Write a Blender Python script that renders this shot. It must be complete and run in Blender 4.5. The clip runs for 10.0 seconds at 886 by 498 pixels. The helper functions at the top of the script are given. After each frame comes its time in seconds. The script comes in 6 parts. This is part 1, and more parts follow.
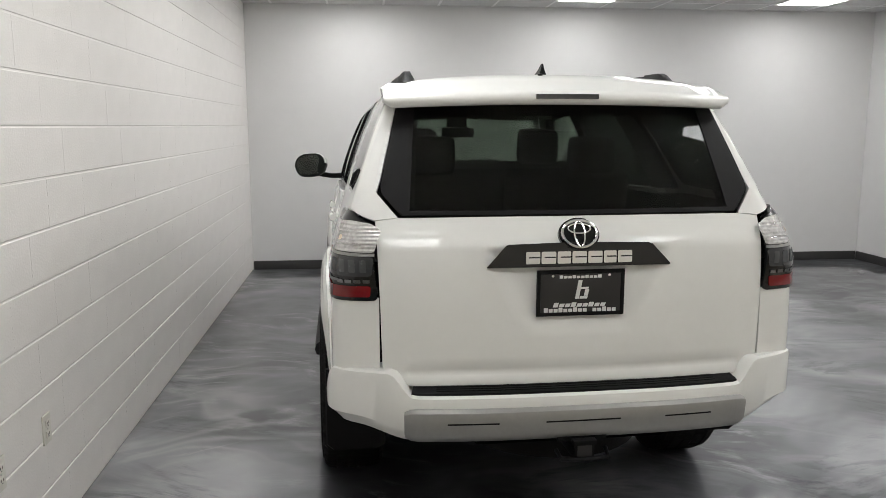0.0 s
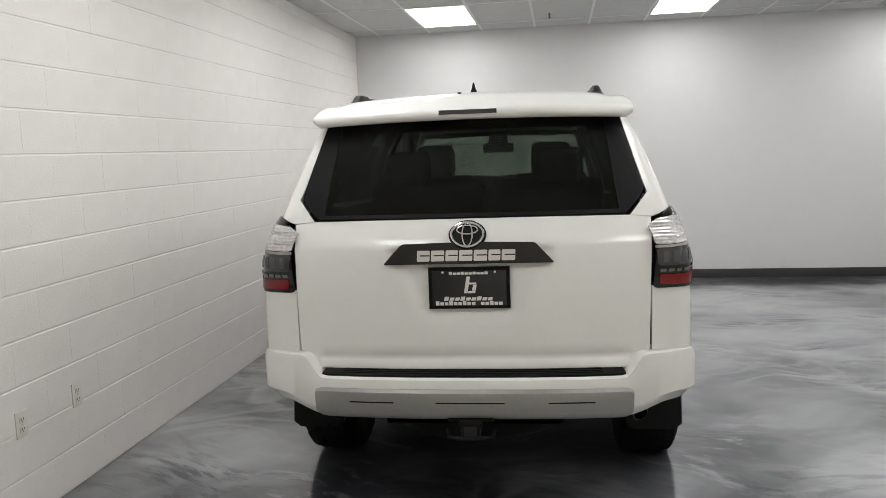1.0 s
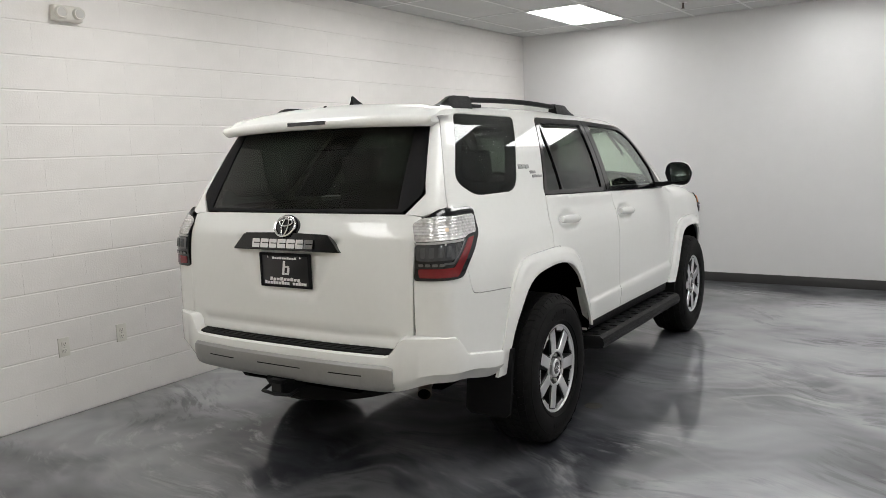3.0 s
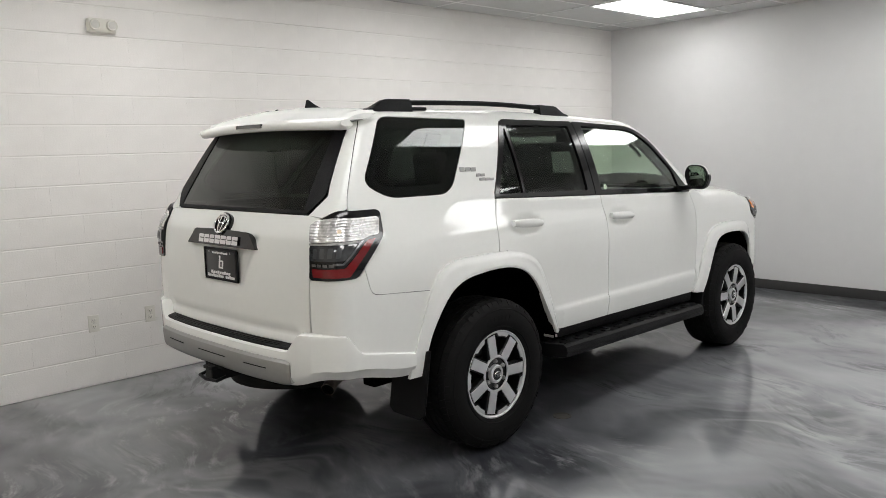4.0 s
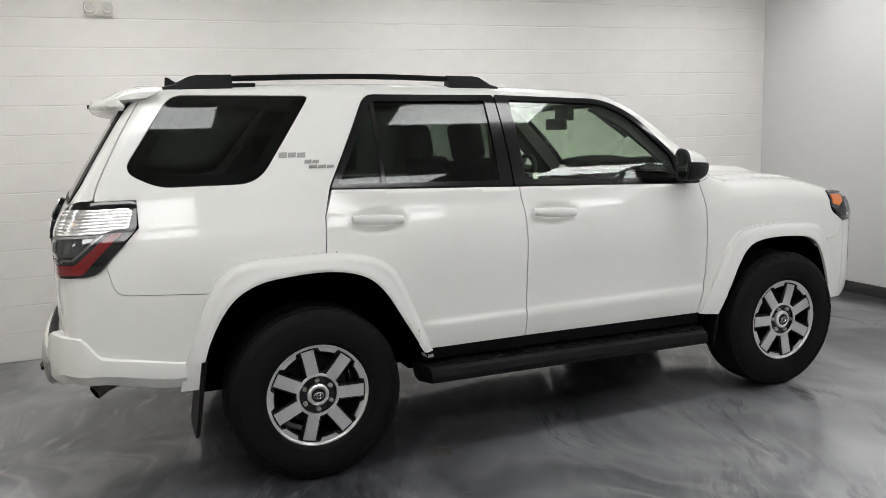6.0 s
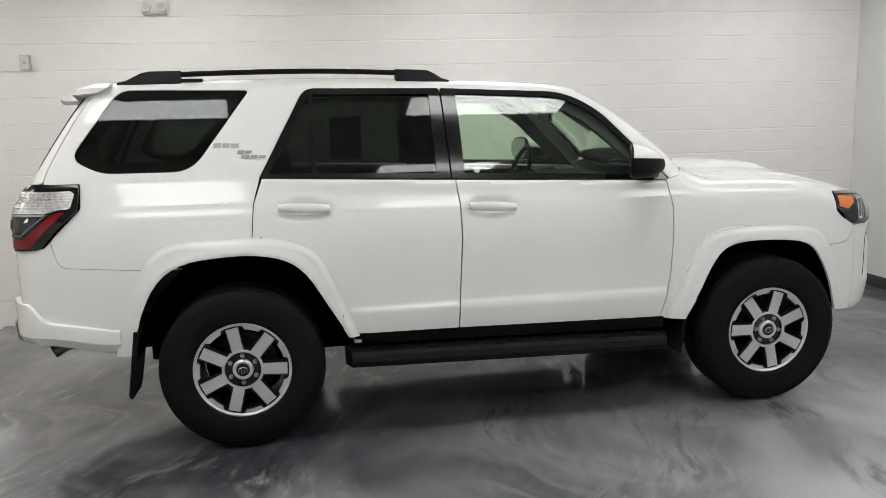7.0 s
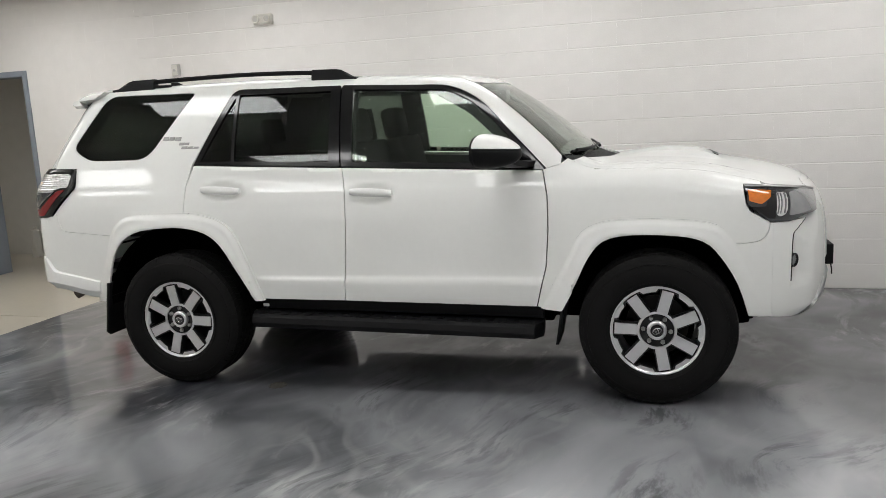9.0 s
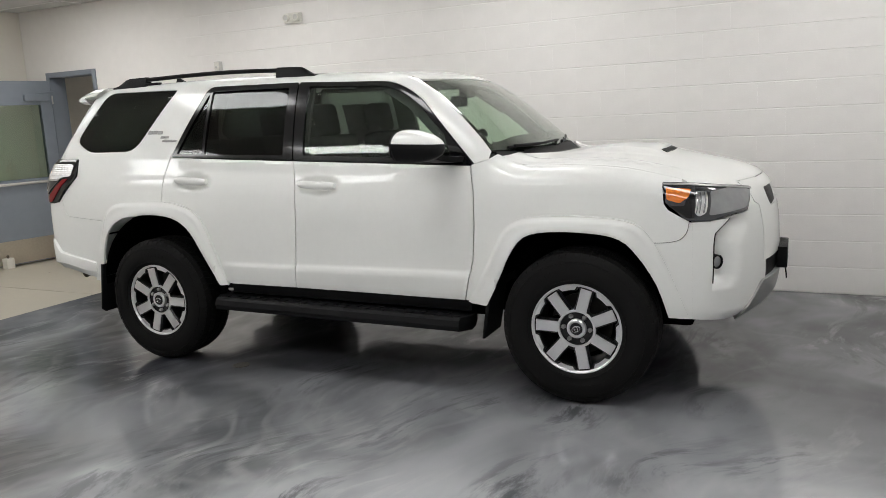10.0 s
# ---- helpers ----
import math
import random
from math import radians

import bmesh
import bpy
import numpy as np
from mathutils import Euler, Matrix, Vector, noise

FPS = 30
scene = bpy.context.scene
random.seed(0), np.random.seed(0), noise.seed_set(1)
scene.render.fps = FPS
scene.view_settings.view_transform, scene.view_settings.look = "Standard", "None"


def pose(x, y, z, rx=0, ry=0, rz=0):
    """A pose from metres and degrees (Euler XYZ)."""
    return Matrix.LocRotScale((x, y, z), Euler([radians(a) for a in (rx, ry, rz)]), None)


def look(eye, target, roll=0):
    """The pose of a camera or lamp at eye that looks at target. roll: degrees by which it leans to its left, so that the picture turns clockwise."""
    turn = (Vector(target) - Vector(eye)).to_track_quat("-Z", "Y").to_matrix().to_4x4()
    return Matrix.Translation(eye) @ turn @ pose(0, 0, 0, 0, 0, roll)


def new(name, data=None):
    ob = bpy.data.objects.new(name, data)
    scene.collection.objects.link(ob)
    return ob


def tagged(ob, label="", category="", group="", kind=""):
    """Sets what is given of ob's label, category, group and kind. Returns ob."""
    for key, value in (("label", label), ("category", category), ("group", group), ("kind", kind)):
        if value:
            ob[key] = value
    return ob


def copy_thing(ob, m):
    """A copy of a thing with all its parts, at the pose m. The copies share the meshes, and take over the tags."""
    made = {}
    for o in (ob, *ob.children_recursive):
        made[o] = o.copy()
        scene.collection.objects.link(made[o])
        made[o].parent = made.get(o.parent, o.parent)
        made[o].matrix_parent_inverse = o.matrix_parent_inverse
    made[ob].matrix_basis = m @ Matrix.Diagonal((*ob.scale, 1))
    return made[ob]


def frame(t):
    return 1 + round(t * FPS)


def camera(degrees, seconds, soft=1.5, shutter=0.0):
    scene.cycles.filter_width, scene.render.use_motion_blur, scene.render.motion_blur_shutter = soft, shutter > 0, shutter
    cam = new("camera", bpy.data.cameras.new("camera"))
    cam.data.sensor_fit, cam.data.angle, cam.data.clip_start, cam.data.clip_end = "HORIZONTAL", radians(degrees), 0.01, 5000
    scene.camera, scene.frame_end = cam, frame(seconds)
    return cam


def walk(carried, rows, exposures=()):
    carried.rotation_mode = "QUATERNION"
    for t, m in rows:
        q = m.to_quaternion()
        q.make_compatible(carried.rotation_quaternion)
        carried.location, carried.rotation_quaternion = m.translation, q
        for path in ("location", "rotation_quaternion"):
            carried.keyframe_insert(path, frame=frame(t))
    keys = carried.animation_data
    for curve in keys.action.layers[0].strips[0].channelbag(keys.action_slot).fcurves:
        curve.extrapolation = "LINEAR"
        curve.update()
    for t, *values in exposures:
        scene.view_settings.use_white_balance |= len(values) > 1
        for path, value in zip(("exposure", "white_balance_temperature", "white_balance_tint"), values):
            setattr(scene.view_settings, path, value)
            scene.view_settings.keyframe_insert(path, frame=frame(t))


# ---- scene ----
cam = camera(59.1, 10.0, soft=0.8)
PATH = [
    (0, (-0.738, -3.698, 1.628), (-0.535, -1.733, 1.316), -0.0),
    (0.5, (-0.198, -3.91, 1.619), (-0.264, -1.929, 1.35), -1.2),
    (1, (0.375, -4.049, 1.585), (0.08, -2.087, 1.332), -2.0),
    (1.5, (0.99, -4.156, 1.58), (0.453, -2.245, 1.333), -2.3),
    (2, (1.57, -4.097, 1.568), (0.83, -2.256, 1.318), -2.4),
    (2.5, (2.159, -3.964, 1.585), (1.207, -2.223, 1.338), -2.6),
    (3, (2.688, -3.686, 1.58), (1.583, -2.038, 1.33), -2.2),
    (4.5, (3.972, -2.43, 1.589), (2.385, -1.241, 1.328), -1.7),
    (5, (4.116, -1.875, 1.576), (2.434, -0.829, 1.297), -1.7),
    (5.5, (4.223, -1.259, 1.567), (2.447, -0.386, 1.279), -1.9),
    (6, (4.289, -0.647, 1.569), (2.443, 0.062, 1.268), -1.9),
    (7.5, (4.773, 1.093, 1.58), (2.802, 1.111, 1.24), -1.7),
    (8, (4.776, 1.703, 1.571), (2.819, 1.484, 1.224), -2.3),
    (8.5, (4.849, 2.311, 1.564), (2.923, 1.895, 1.224), -2.8),
    (9, (4.823, 2.934, 1.547), (2.941, 2.351, 1.207), -2.9),
    (9.5, (4.782, 3.489, 1.529), (2.959, 2.737, 1.193), -2.9),
    (10, (4.543, 3.942, 1.514), (2.779, 3.062, 1.171), -2.9),
]
walk(cam, [(t, look(eye, target, roll)) for t, eye, target, roll in PATH])


# ---- light ----
LAMP_GLOW = 9.4
LIGHT_X, LIGHT_Y, LIGHT_STEP = -0.78, 4.18, 2.44
GRID_X, GRID_Y = LIGHT_X + 0.3048, LIGHT_Y + 0.6096
world = bpy.data.worlds.new("world")
scene.world = world
world.use_nodes = True
world.node_tree.nodes["Background"].inputs["Color"].default_value = (0.5, 0.5, 0.5, 1)
world.node_tree.nodes["Background"].inputs["Strength"].default_value = 0.05
scene.view_settings.exposure = 0.0


# ---- materials ----
def material(name, colour, rough=0.5, metal=0.0, coat=0.0, scale=40.0, vary=0.06, bump=0.0, bump_scale=200.0, rough_vary=0.05, glass=0.0, glow=None, ior=1.45, per_piece=0.0, spec=0.5):
    m = bpy.data.materials.new(name)
    m.use_nodes = True
    nt = m.node_tree
    n, l = nt.nodes, nt.links
    b = n["Principled BSDF"]
    b.inputs["Base Color"].default_value = (*colour, 1)
    b.inputs["Roughness"].default_value = rough
    b.inputs["Metallic"].default_value = metal
    b.inputs["Coat Weight"].default_value = coat
    b.inputs["Coat Roughness"].default_value = 0.03
    b.inputs["IOR"].default_value = ior
    b.inputs["Transmission Weight"].default_value = glass
    b.inputs["Specular IOR Level"].default_value = spec
    if glow:
        b.inputs["Emission Color"].default_value = (*glow[0], 1)
        b.inputs["Emission Strength"].default_value = glow[1]
    co = n.new("ShaderNodeTexCoord")
    if vary or rough_vary:
        tex = n.new("ShaderNodeTexNoise")
        tex.inputs["Scale"].default_value, tex.inputs["Detail"].default_value = scale, 6
        l.new(co.outputs["Object"], tex.inputs["Vector"])
        big = n.new("ShaderNodeTexNoise")
        big.inputs["Scale"].default_value, big.inputs["Detail"].default_value = scale * 0.08, 4
        l.new(co.outputs["Object"], big.inputs["Vector"])
        mix = n.new("ShaderNodeMath")
        mix.operation = "ADD"
        l.new(tex.outputs["Fac"], mix.inputs[0])
        l.new(big.outputs["Fac"], mix.inputs[1])
        if vary:
            ramp = n.new("ShaderNodeMapRange")
            ramp.inputs["From Min"].default_value, ramp.inputs["From Max"].default_value = 0.6, 1.4
            ramp.inputs["To Min"].default_value, ramp.inputs["To Max"].default_value = 1 - vary, 1 + vary
            l.new(mix.outputs[0], ramp.inputs["Value"])
            value = ramp.outputs["Result"]
            if per_piece:
                info = n.new("ShaderNodeObjectInfo")
                pr = n.new("ShaderNodeMapRange")
                pr.inputs["To Min"].default_value, pr.inputs["To Max"].default_value = 1 - per_piece, 1 + per_piece
                l.new(info.outputs["Random"], pr.inputs["Value"])
                mul = n.new("ShaderNodeMath")
                mul.operation = "MULTIPLY"
                l.new(value, mul.inputs[0])
                l.new(pr.outputs["Result"], mul.inputs[1])
                value = mul.outputs[0]
            sc = n.new("ShaderNodeVectorMath")
            sc.operation = "SCALE"
            sc.inputs[0].default_value = colour
            l.new(value, sc.inputs["Scale"])
            l.new(sc.outputs[0], b.inputs["Base Color"])
        if rough_vary:
            rr = n.new("ShaderNodeMapRange")
            rr.inputs["From Min"].default_value, rr.inputs["From Max"].default_value = 0.6, 1.4
            rr.inputs["To Min"].default_value, rr.inputs["To Max"].default_value = max(rough - rough_vary, 0), rough + rough_vary
            l.new(mix.outputs[0], rr.inputs["Value"])
            l.new(rr.outputs["Result"], b.inputs["Roughness"])
    if bump:
        t2 = n.new("ShaderNodeTexNoise")
        t2.inputs["Scale"].default_value, t2.inputs["Detail"].default_value = bump_scale, 4
        l.new(co.outputs["Object"], t2.inputs["Vector"])
        bp = n.new("ShaderNodeBump")
        bp.inputs["Strength"].default_value, bp.inputs["Distance"].default_value = 1.0, bump
        l.new(t2.outputs["Fac"], bp.inputs["Height"])
        l.new(bp.outputs["Normal"], b.inputs["Normal"])
    return m


def floor_material():
    """Poured metallic epoxy: slate grey with pale drifting swirls under a clear gloss."""
    m = bpy.data.materials.new("epoxy_floor")
    m.use_nodes = True
    nt = m.node_tree
    n, l = nt.nodes, nt.links
    b = n["Principled BSDF"]
    co = n.new("ShaderNodeTexCoord")

    def noise_at(scale, detail, warp, vector, rough=0.55):
        t = n.new("ShaderNodeTexNoise")
        t.inputs["Scale"].default_value, t.inputs["Detail"].default_value = scale, detail
        t.inputs["Distortion"].default_value, t.inputs["Roughness"].default_value = warp, rough
        l.new(vector, t.inputs["Vector"])
        return t.outputs["Fac"]

    def ranged(value, a, b_, lo=0.0, hi=1.0):
        r = n.new("ShaderNodeMapRange")
        r.interpolation_type = "SMOOTHSTEP"
        for key, v in (("From Min", a), ("From Max", b_), ("To Min", lo), ("To Max", hi)):
            r.inputs[key].default_value = v
        l.new(value, r.inputs["Value"])
        return r.outputs["Result"]

    def op(kind, a, c):
        k = n.new("ShaderNodeMath")
        k.operation = kind
        for i, v in enumerate((a, c)):
            if isinstance(v, (int, float)):
                k.inputs[i].default_value = v
            else:
                l.new(v, k.inputs[i])
        return k.outputs[0]

    def warped(vector, scale, amount, angle, stretch):
        """The place, turned, stretched and pushed about by a soft noise."""
        t = n.new("ShaderNodeTexNoise")
        t.inputs["Scale"].default_value, t.inputs["Detail"].default_value, t.inputs["Roughness"].default_value = scale, 1.5, 0.4
        l.new(vector, t.inputs["Vector"])
        off = n.new("ShaderNodeVectorMath")
        off.operation = "MULTIPLY_ADD"
        off.inputs[1].default_value = (amount, amount, 0)
        l.new(t.outputs["Color"], off.inputs[0])
        l.new(vector, off.inputs[2])
        mp = n.new("ShaderNodeMapping")
        mp.inputs["Rotation"].default_value, mp.inputs["Scale"].default_value = (0, 0, radians(angle)), (1.0, stretch, 1.0)
        l.new(off.outputs[0], mp.inputs["Vector"])
        return mp.outputs["Vector"]

    def slow_flat(vector):
        return warped(vector, 0.6, 0.8, 0, 1.0)

    def mixed(fac, a, c):
        k = n.new("ShaderNodeMix")
        k.data_type = "RGBA"
        l.new(fac, k.inputs[0])
        for i, v in ((6, a), (7, c)):
            if isinstance(v, tuple):
                k.inputs[i].default_value = (*v, 1)
            else:
                l.new(v, k.inputs[i])
        return k.outputs[2]

    here = co.outputs["Object"]
    slow = warped(here, 0.8, 1.5, 25, 1.5)
    fast = warped(here, 1.3, 1.2, -20, 2.2)
    DARK, PALE = (0.036, 0.039, 0.048), (0.50, 0.51, 0.53)

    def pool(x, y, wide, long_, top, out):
        """A broad area of paler colour about (x, y), fading to nothing."""
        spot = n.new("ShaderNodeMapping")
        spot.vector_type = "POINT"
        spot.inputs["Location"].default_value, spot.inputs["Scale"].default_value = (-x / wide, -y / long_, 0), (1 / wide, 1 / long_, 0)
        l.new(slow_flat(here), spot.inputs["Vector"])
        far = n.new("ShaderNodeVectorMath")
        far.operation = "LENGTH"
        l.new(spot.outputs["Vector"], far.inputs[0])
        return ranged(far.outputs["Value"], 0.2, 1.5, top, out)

    # Paler areas set by hand; the first also paints in reflected lamp light.
    paler = op("ADD", pool(2.3, 3.4, 1.3, 1.8, 0.32, -0.02), pool(2.4, -0.2, 0.8, 1.1, 0.15, 0.0))
    paler = op("ADD", paler, pool(1.7, 1.0, 0.8, 0.9, 0.10, 0.0))
    paler = op("ADD", paler, pool(-1.4, 0.0, 0.6, 2.6, 0.14, 0.0))
    clouds = ranged(op("ADD", noise_at(0.85, 3, 0.0, slow, 0.5), paler), 0.34, 0.95)
    smoke = ranged(noise_at(1.3, 4, 0.0, fast, 0.5), 0.48, 0.80)
    wisp = ranged(op("ABSOLUTE", op("SUBTRACT", noise_at(1.0, 2.5, 0.0, fast, 0.5), 0.5), 0.0), 0.0, 0.07, 1.0, 0.0)
    where = ranged(op("ADD", noise_at(0.55, 3, 0.2, here), op("MULTIPLY", paler, 0.5)), 0.46, 0.72)
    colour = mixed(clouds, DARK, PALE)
    colour = mixed(op("MULTIPLY", op("MULTIPLY", smoke, where), 0.50), colour, PALE)
    colour = mixed(op("MULTIPLY", smoke, 0.13), colour, PALE)
    colour = mixed(op("MULTIPLY", op("MULTIPLY", wisp, where), 0.30), colour, (0.66, 0.66, 0.65))
    streak = ranged(noise_at(2.4, 5, 0.0, warped(here, 1.6, 0.8, -35, 3.2), 0.60), 0.54, 0.74)
    colour = mixed(op("MULTIPLY", op("MULTIPLY", streak, where), 0.45), colour, (0.62, 0.62, 0.62))
    # feathery strands dragged through the epoxy, pale and dark
    drift = warped(warped(here, 0.9, 1.0, 15, 1.0), 1.4, 0.22, -12, 3.6)
    strand = ranged(noise_at(2.6, 9, 0.0, drift, 0.66), 0.50, 0.66)
    torn = ranged(noise_at(0.8, 3, 0.0, warped(here, 0.9, 0.8, 60, 1.3), 0.5), 0.42, 0.66)
    colour = mixed(op("MULTIPLY", op("MULTIPLY", strand, torn), 0.50), colour, (0.56, 0.56, 0.56))
    ink = ranged(noise_at(3.4, 9, 0.0, warped(drift, 0.8, 0.25, 30, 1.0), 0.66), 0.47, 0.62)
    spilt = ranged(noise_at(0.9, 3, 0.0, warped(here, 0.9, 0.9, -35, 1.6), 0.5), 0.44, 0.70)
    colour = mixed(op("MULTIPLY", op("MULTIPLY", ink, spilt), 0.85), colour, (0.024, 0.026, 0.034))
    l.new(colour, b.inputs["Base Color"])
    l.new(ranged(noise_at(3.0, 2, 0.0, here), 0.3, 0.7, 0.28, 0.40), b.inputs["Roughness"])
    b.inputs["Metallic"].default_value = 0.30
    b.inputs["Specular Tint"].default_value = (0.4, 0.4, 0.43, 1)
    b.inputs["Coat Weight"].default_value, b.inputs["Coat Roughness"].default_value = 1.0, 0.075
    b.inputs["Coat IOR"].default_value = 1.46
    b.inputs["IOR"].default_value = 1.5
    cb = n.new("ShaderNodeBump")
    cb.inputs["Strength"].default_value, cb.inputs["Distance"].default_value = 0.35, 0.004
    l.new(noise_at(3.2, 3.0, 0.6, here), cb.inputs["Height"])
    l.new(cb.outputs["Normal"], b.inputs["Coat Normal"])
    bp = n.new("ShaderNodeBump")
    bp.inputs["Strength"].default_value, bp.inputs["Distance"].default_value = 0.4, 0.004
    l.new(noise_at(2.2, 1.0, 0.0, co.outputs["Object"]), bp.inputs["Height"])
    l.new(bp.outputs["Normal"], b.inputs["Normal"])
    return m


PAINT = material("white_car_paint", (0.812, 0.815, 0.786), 0.55, coat=0.8, spec=0.25, scale=30, vary=0.015, rough_vary=0.03)
TRIM = material("black_textured_plastic", (0.0042, 0.0042, 0.0047), 0.5, spec=0.20, bump=0.0004, bump_scale=900, vary=0.15)
GLOSS = material("gloss_black", (0.004, 0.004, 0.0045), 0.15, coat=0.3, vary=0.05)
RUBBER = material("tyre_rubber", (0.0056, 0.0054, 0.0053), 0.68, spec=0.18, bump=0.0006, bump_scale=300, vary=0.25, scale=25)
ALLOY = material("machined_alloy", (0.74, 0.74, 0.745), 0.33, metal=0.8, vary=0.05, scale=80)
DARK_ALLOY = material("black_painted_alloy", (0.006, 0.006, 0.0065), 0.35, coat=0.1, vary=0.1)
MIRROR = material("dim_mirror_glass", (0.55, 0.56, 0.57), 0.02, metal=1.0, vary=0, rough_vary=0)
CHROME = material("chrome", (0.78, 0.78, 0.79), 0.08, metal=1.0, vary=0.02)
DULL_CHROME = material("reflector_behind_smoked_lens", (0.22, 0.22, 0.23), 0.22, metal=0.9, vary=0.3, scale=80)
SILVER = material("silver_bumper_paint", (0.33, 0.33, 0.32), 0.40, metal=0.5, vary=0.06, scale=60)
STEEL = material("worn_exhaust_steel", (0.16, 0.135, 0.11), 0.45, metal=0.8, vary=0.3, scale=50)
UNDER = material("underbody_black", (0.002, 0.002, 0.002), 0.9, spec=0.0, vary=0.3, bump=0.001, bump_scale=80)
CLOTH = material("black_seat_cloth", (0.006, 0.006, 0.0063), 0.85, bump=0.0006, bump_scale=700, vary=0.2)
CABIN = material("dark_cabin_plastic", (0.008, 0.008, 0.0083), 0.6, bump=0.0003, bump_scale=600, vary=0.15)
LINER = material("grey_headliner", (0.06, 0.058, 0.055), 0.9, vary=0.1, bump=0.0004, bump_scale=500)
TINT = material("privacy_glass", (0.125, 0.15, 0.13), 0.0, glass=1.0, vary=0, rough_vary=0, ior=1.42)
CLEAR = material("green_tinted_glass", (0.74, 0.86, 0.74), 0.0, glass=1.0, vary=0, rough_vary=0, ior=1.5)
LENS = material("clear_lamp_lens", (0.95, 0.95, 0.95), 0.02, glass=1.0, vary=0, rough_vary=0)
SMOKED = material("smoked_lamp_lens", (0.035, 0.037, 0.04), 0.05, coat=1.0, vary=0.25, scale=60)
RED = material("red_lamp_lens", (0.17, 0.004, 0.007), 0.12, coat=0.35, vary=0.15, scale=50)
# Strong mottle in the colour paints in the lens's sparkle.
WHITE_LENS = material("ribbed_clear_lens", (0.70, 0.69, 0.68), 0.16, metal=0.4, coat=1.0, vary=0.5, scale=70)
def ribbed(m, pitch, low):
    """Fine level ribs on a lens: their light and dark bands are painted into its colour, and its surface is rolled."""
    n, l = m.node_tree.nodes, m.node_tree.links
    b = n["Principled BSDF"]
    co, sep, sine, fit_ = n.new("ShaderNodeTexCoord"), n.new("ShaderNodeSeparateXYZ"), n.new("ShaderNodeMath"), n.new("ShaderNodeMapRange")
    l.new(co.outputs["Object"], sep.inputs[0])
    by = n.new("ShaderNodeMath")
    by.operation, by.inputs[1].default_value = "MULTIPLY", 2 * math.pi / pitch
    l.new(sep.outputs["Z"], by.inputs[0])
    sine.operation = "SINE"
    l.new(by.outputs[0], sine.inputs[0])
    for key, v in (("From Min", -1), ("From Max", 1), ("To Min", low), ("To Max", 1.0)):
        fit_.inputs[key].default_value = v
    l.new(sine.outputs[0], fit_.inputs["Value"])
    mul = n.new("ShaderNodeVectorMath")
    mul.operation = "SCALE"
    l.new(b.inputs["Base Color"].links[0].from_socket, mul.inputs[0])
    l.new(fit_.outputs["Result"], mul.inputs["Scale"])
    l.new(mul.outputs[0], b.inputs["Base Color"])
    bp = n.new("ShaderNodeBump")
    bp.inputs["Strength"].default_value, bp.inputs["Distance"].default_value = 0.35, 0.0025
    l.new(sine.outputs[0], bp.inputs["Height"])
    l.new(bp.outputs["Normal"], b.inputs["Normal"])


ribbed(WHITE_LENS, 0.0125, 0.84)
WARM_LENS = material("warm_bulb_glow_lens", (0.70, 0.57, 0.42), 0.2, coat=1.0, vary=0.2, scale=60)
LED = material("dim_led", (0.065, 0.068, 0.072), 0.25, vary=0.2)
HEADGLASS = material("lamp_housing_lens", (0.30, 0.305, 0.31), 0.20, metal=0.4, coat=1.0, vary=0.30, scale=12)
AMBER = material("amber_lamp_lens", (0.75, 0.20, 0.02), 0.1, coat=1.0, vary=0.15, scale=50)
PLATE = material("black_dealer_plate", (0.014, 0.014, 0.015), 0.3, coat=0.3, vary=0.1)
INK = material("white_print", (0.75, 0.75, 0.74), 0.5, vary=0.03)
WALL = material("white_block_paint", (0.838, 0.813, 0.785), 0.55, scale=9, vary=0.03, bump=0.0008, bump_scale=90)
DRYWALL = material("white_wall_paint", (0.71, 0.705, 0.70), 0.6, scale=7, vary=0.02, bump=0.0004, bump_scale=160)
CREAM = material("cream_wall_paint", (0.76, 0.72, 0.65), 0.6, scale=7, vary=0.03, bump=0.0004, bump_scale=160)
CEILING = material("ceiling_tile", (0.60, 0.60, 0.59), 0.9, scale=60, vary=0.04, bump=0.0012, bump_scale=220)
GRID = material("ceiling_grid_metal", (0.78, 0.78, 0.77), 0.45, vary=0.02)
BASE = material("dark_vinyl_base", (0.045, 0.044, 0.043), 0.5, vary=0.1)
CONCRETE = material("sealed_concrete", (0.50, 0.46, 0.38), 0.32, scale=14, vary=0.10, bump=0.0006, bump_scale=70)
FLOOR = floor_material()
DOORPAINT = material("blue_grey_door_paint", (0.235, 0.262, 0.30), 0.45, scale=12, vary=0.05)
BRASS = material("brushed_kick_plate", (0.50, 0.45, 0.37), 0.4, metal=0.9, vary=0.1, scale=40)
IVORY = material("ivory_plastic", (0.72, 0.70, 0.64), 0.45, vary=0.03)
GREYBOX = material("grey_box_plastic", (0.55, 0.54, 0.51), 0.5, vary=0.05)
SLOT = material("dark_slot", (0.02, 0.02, 0.02), 0.7, vary=0.1)
FIRE = material("red_extinguisher_paint", (0.37, 0.016, 0.013), 0.3, coat=0.6, vary=0.05)
LAMP = material("lamp_diffuser", (0.9, 0.9, 0.9), 0.6, glow=((1.0, 0.995, 0.99), LAMP_GLOW), vary=0, rough_vary=0)
DISC = material("dull_brake_iron", (0.035, 0.033, 0.032), 0.5, metal=0.5, vary=0.2)
DRAIN = material("dull_drain_metal", (0.16, 0.15, 0.13), 0.5, metal=0.8, vary=0.3)
DARKROOM = material("dim_corridor_paint", (0.70, 0.68, 0.64), 0.7, scale=7, vary=0.05)

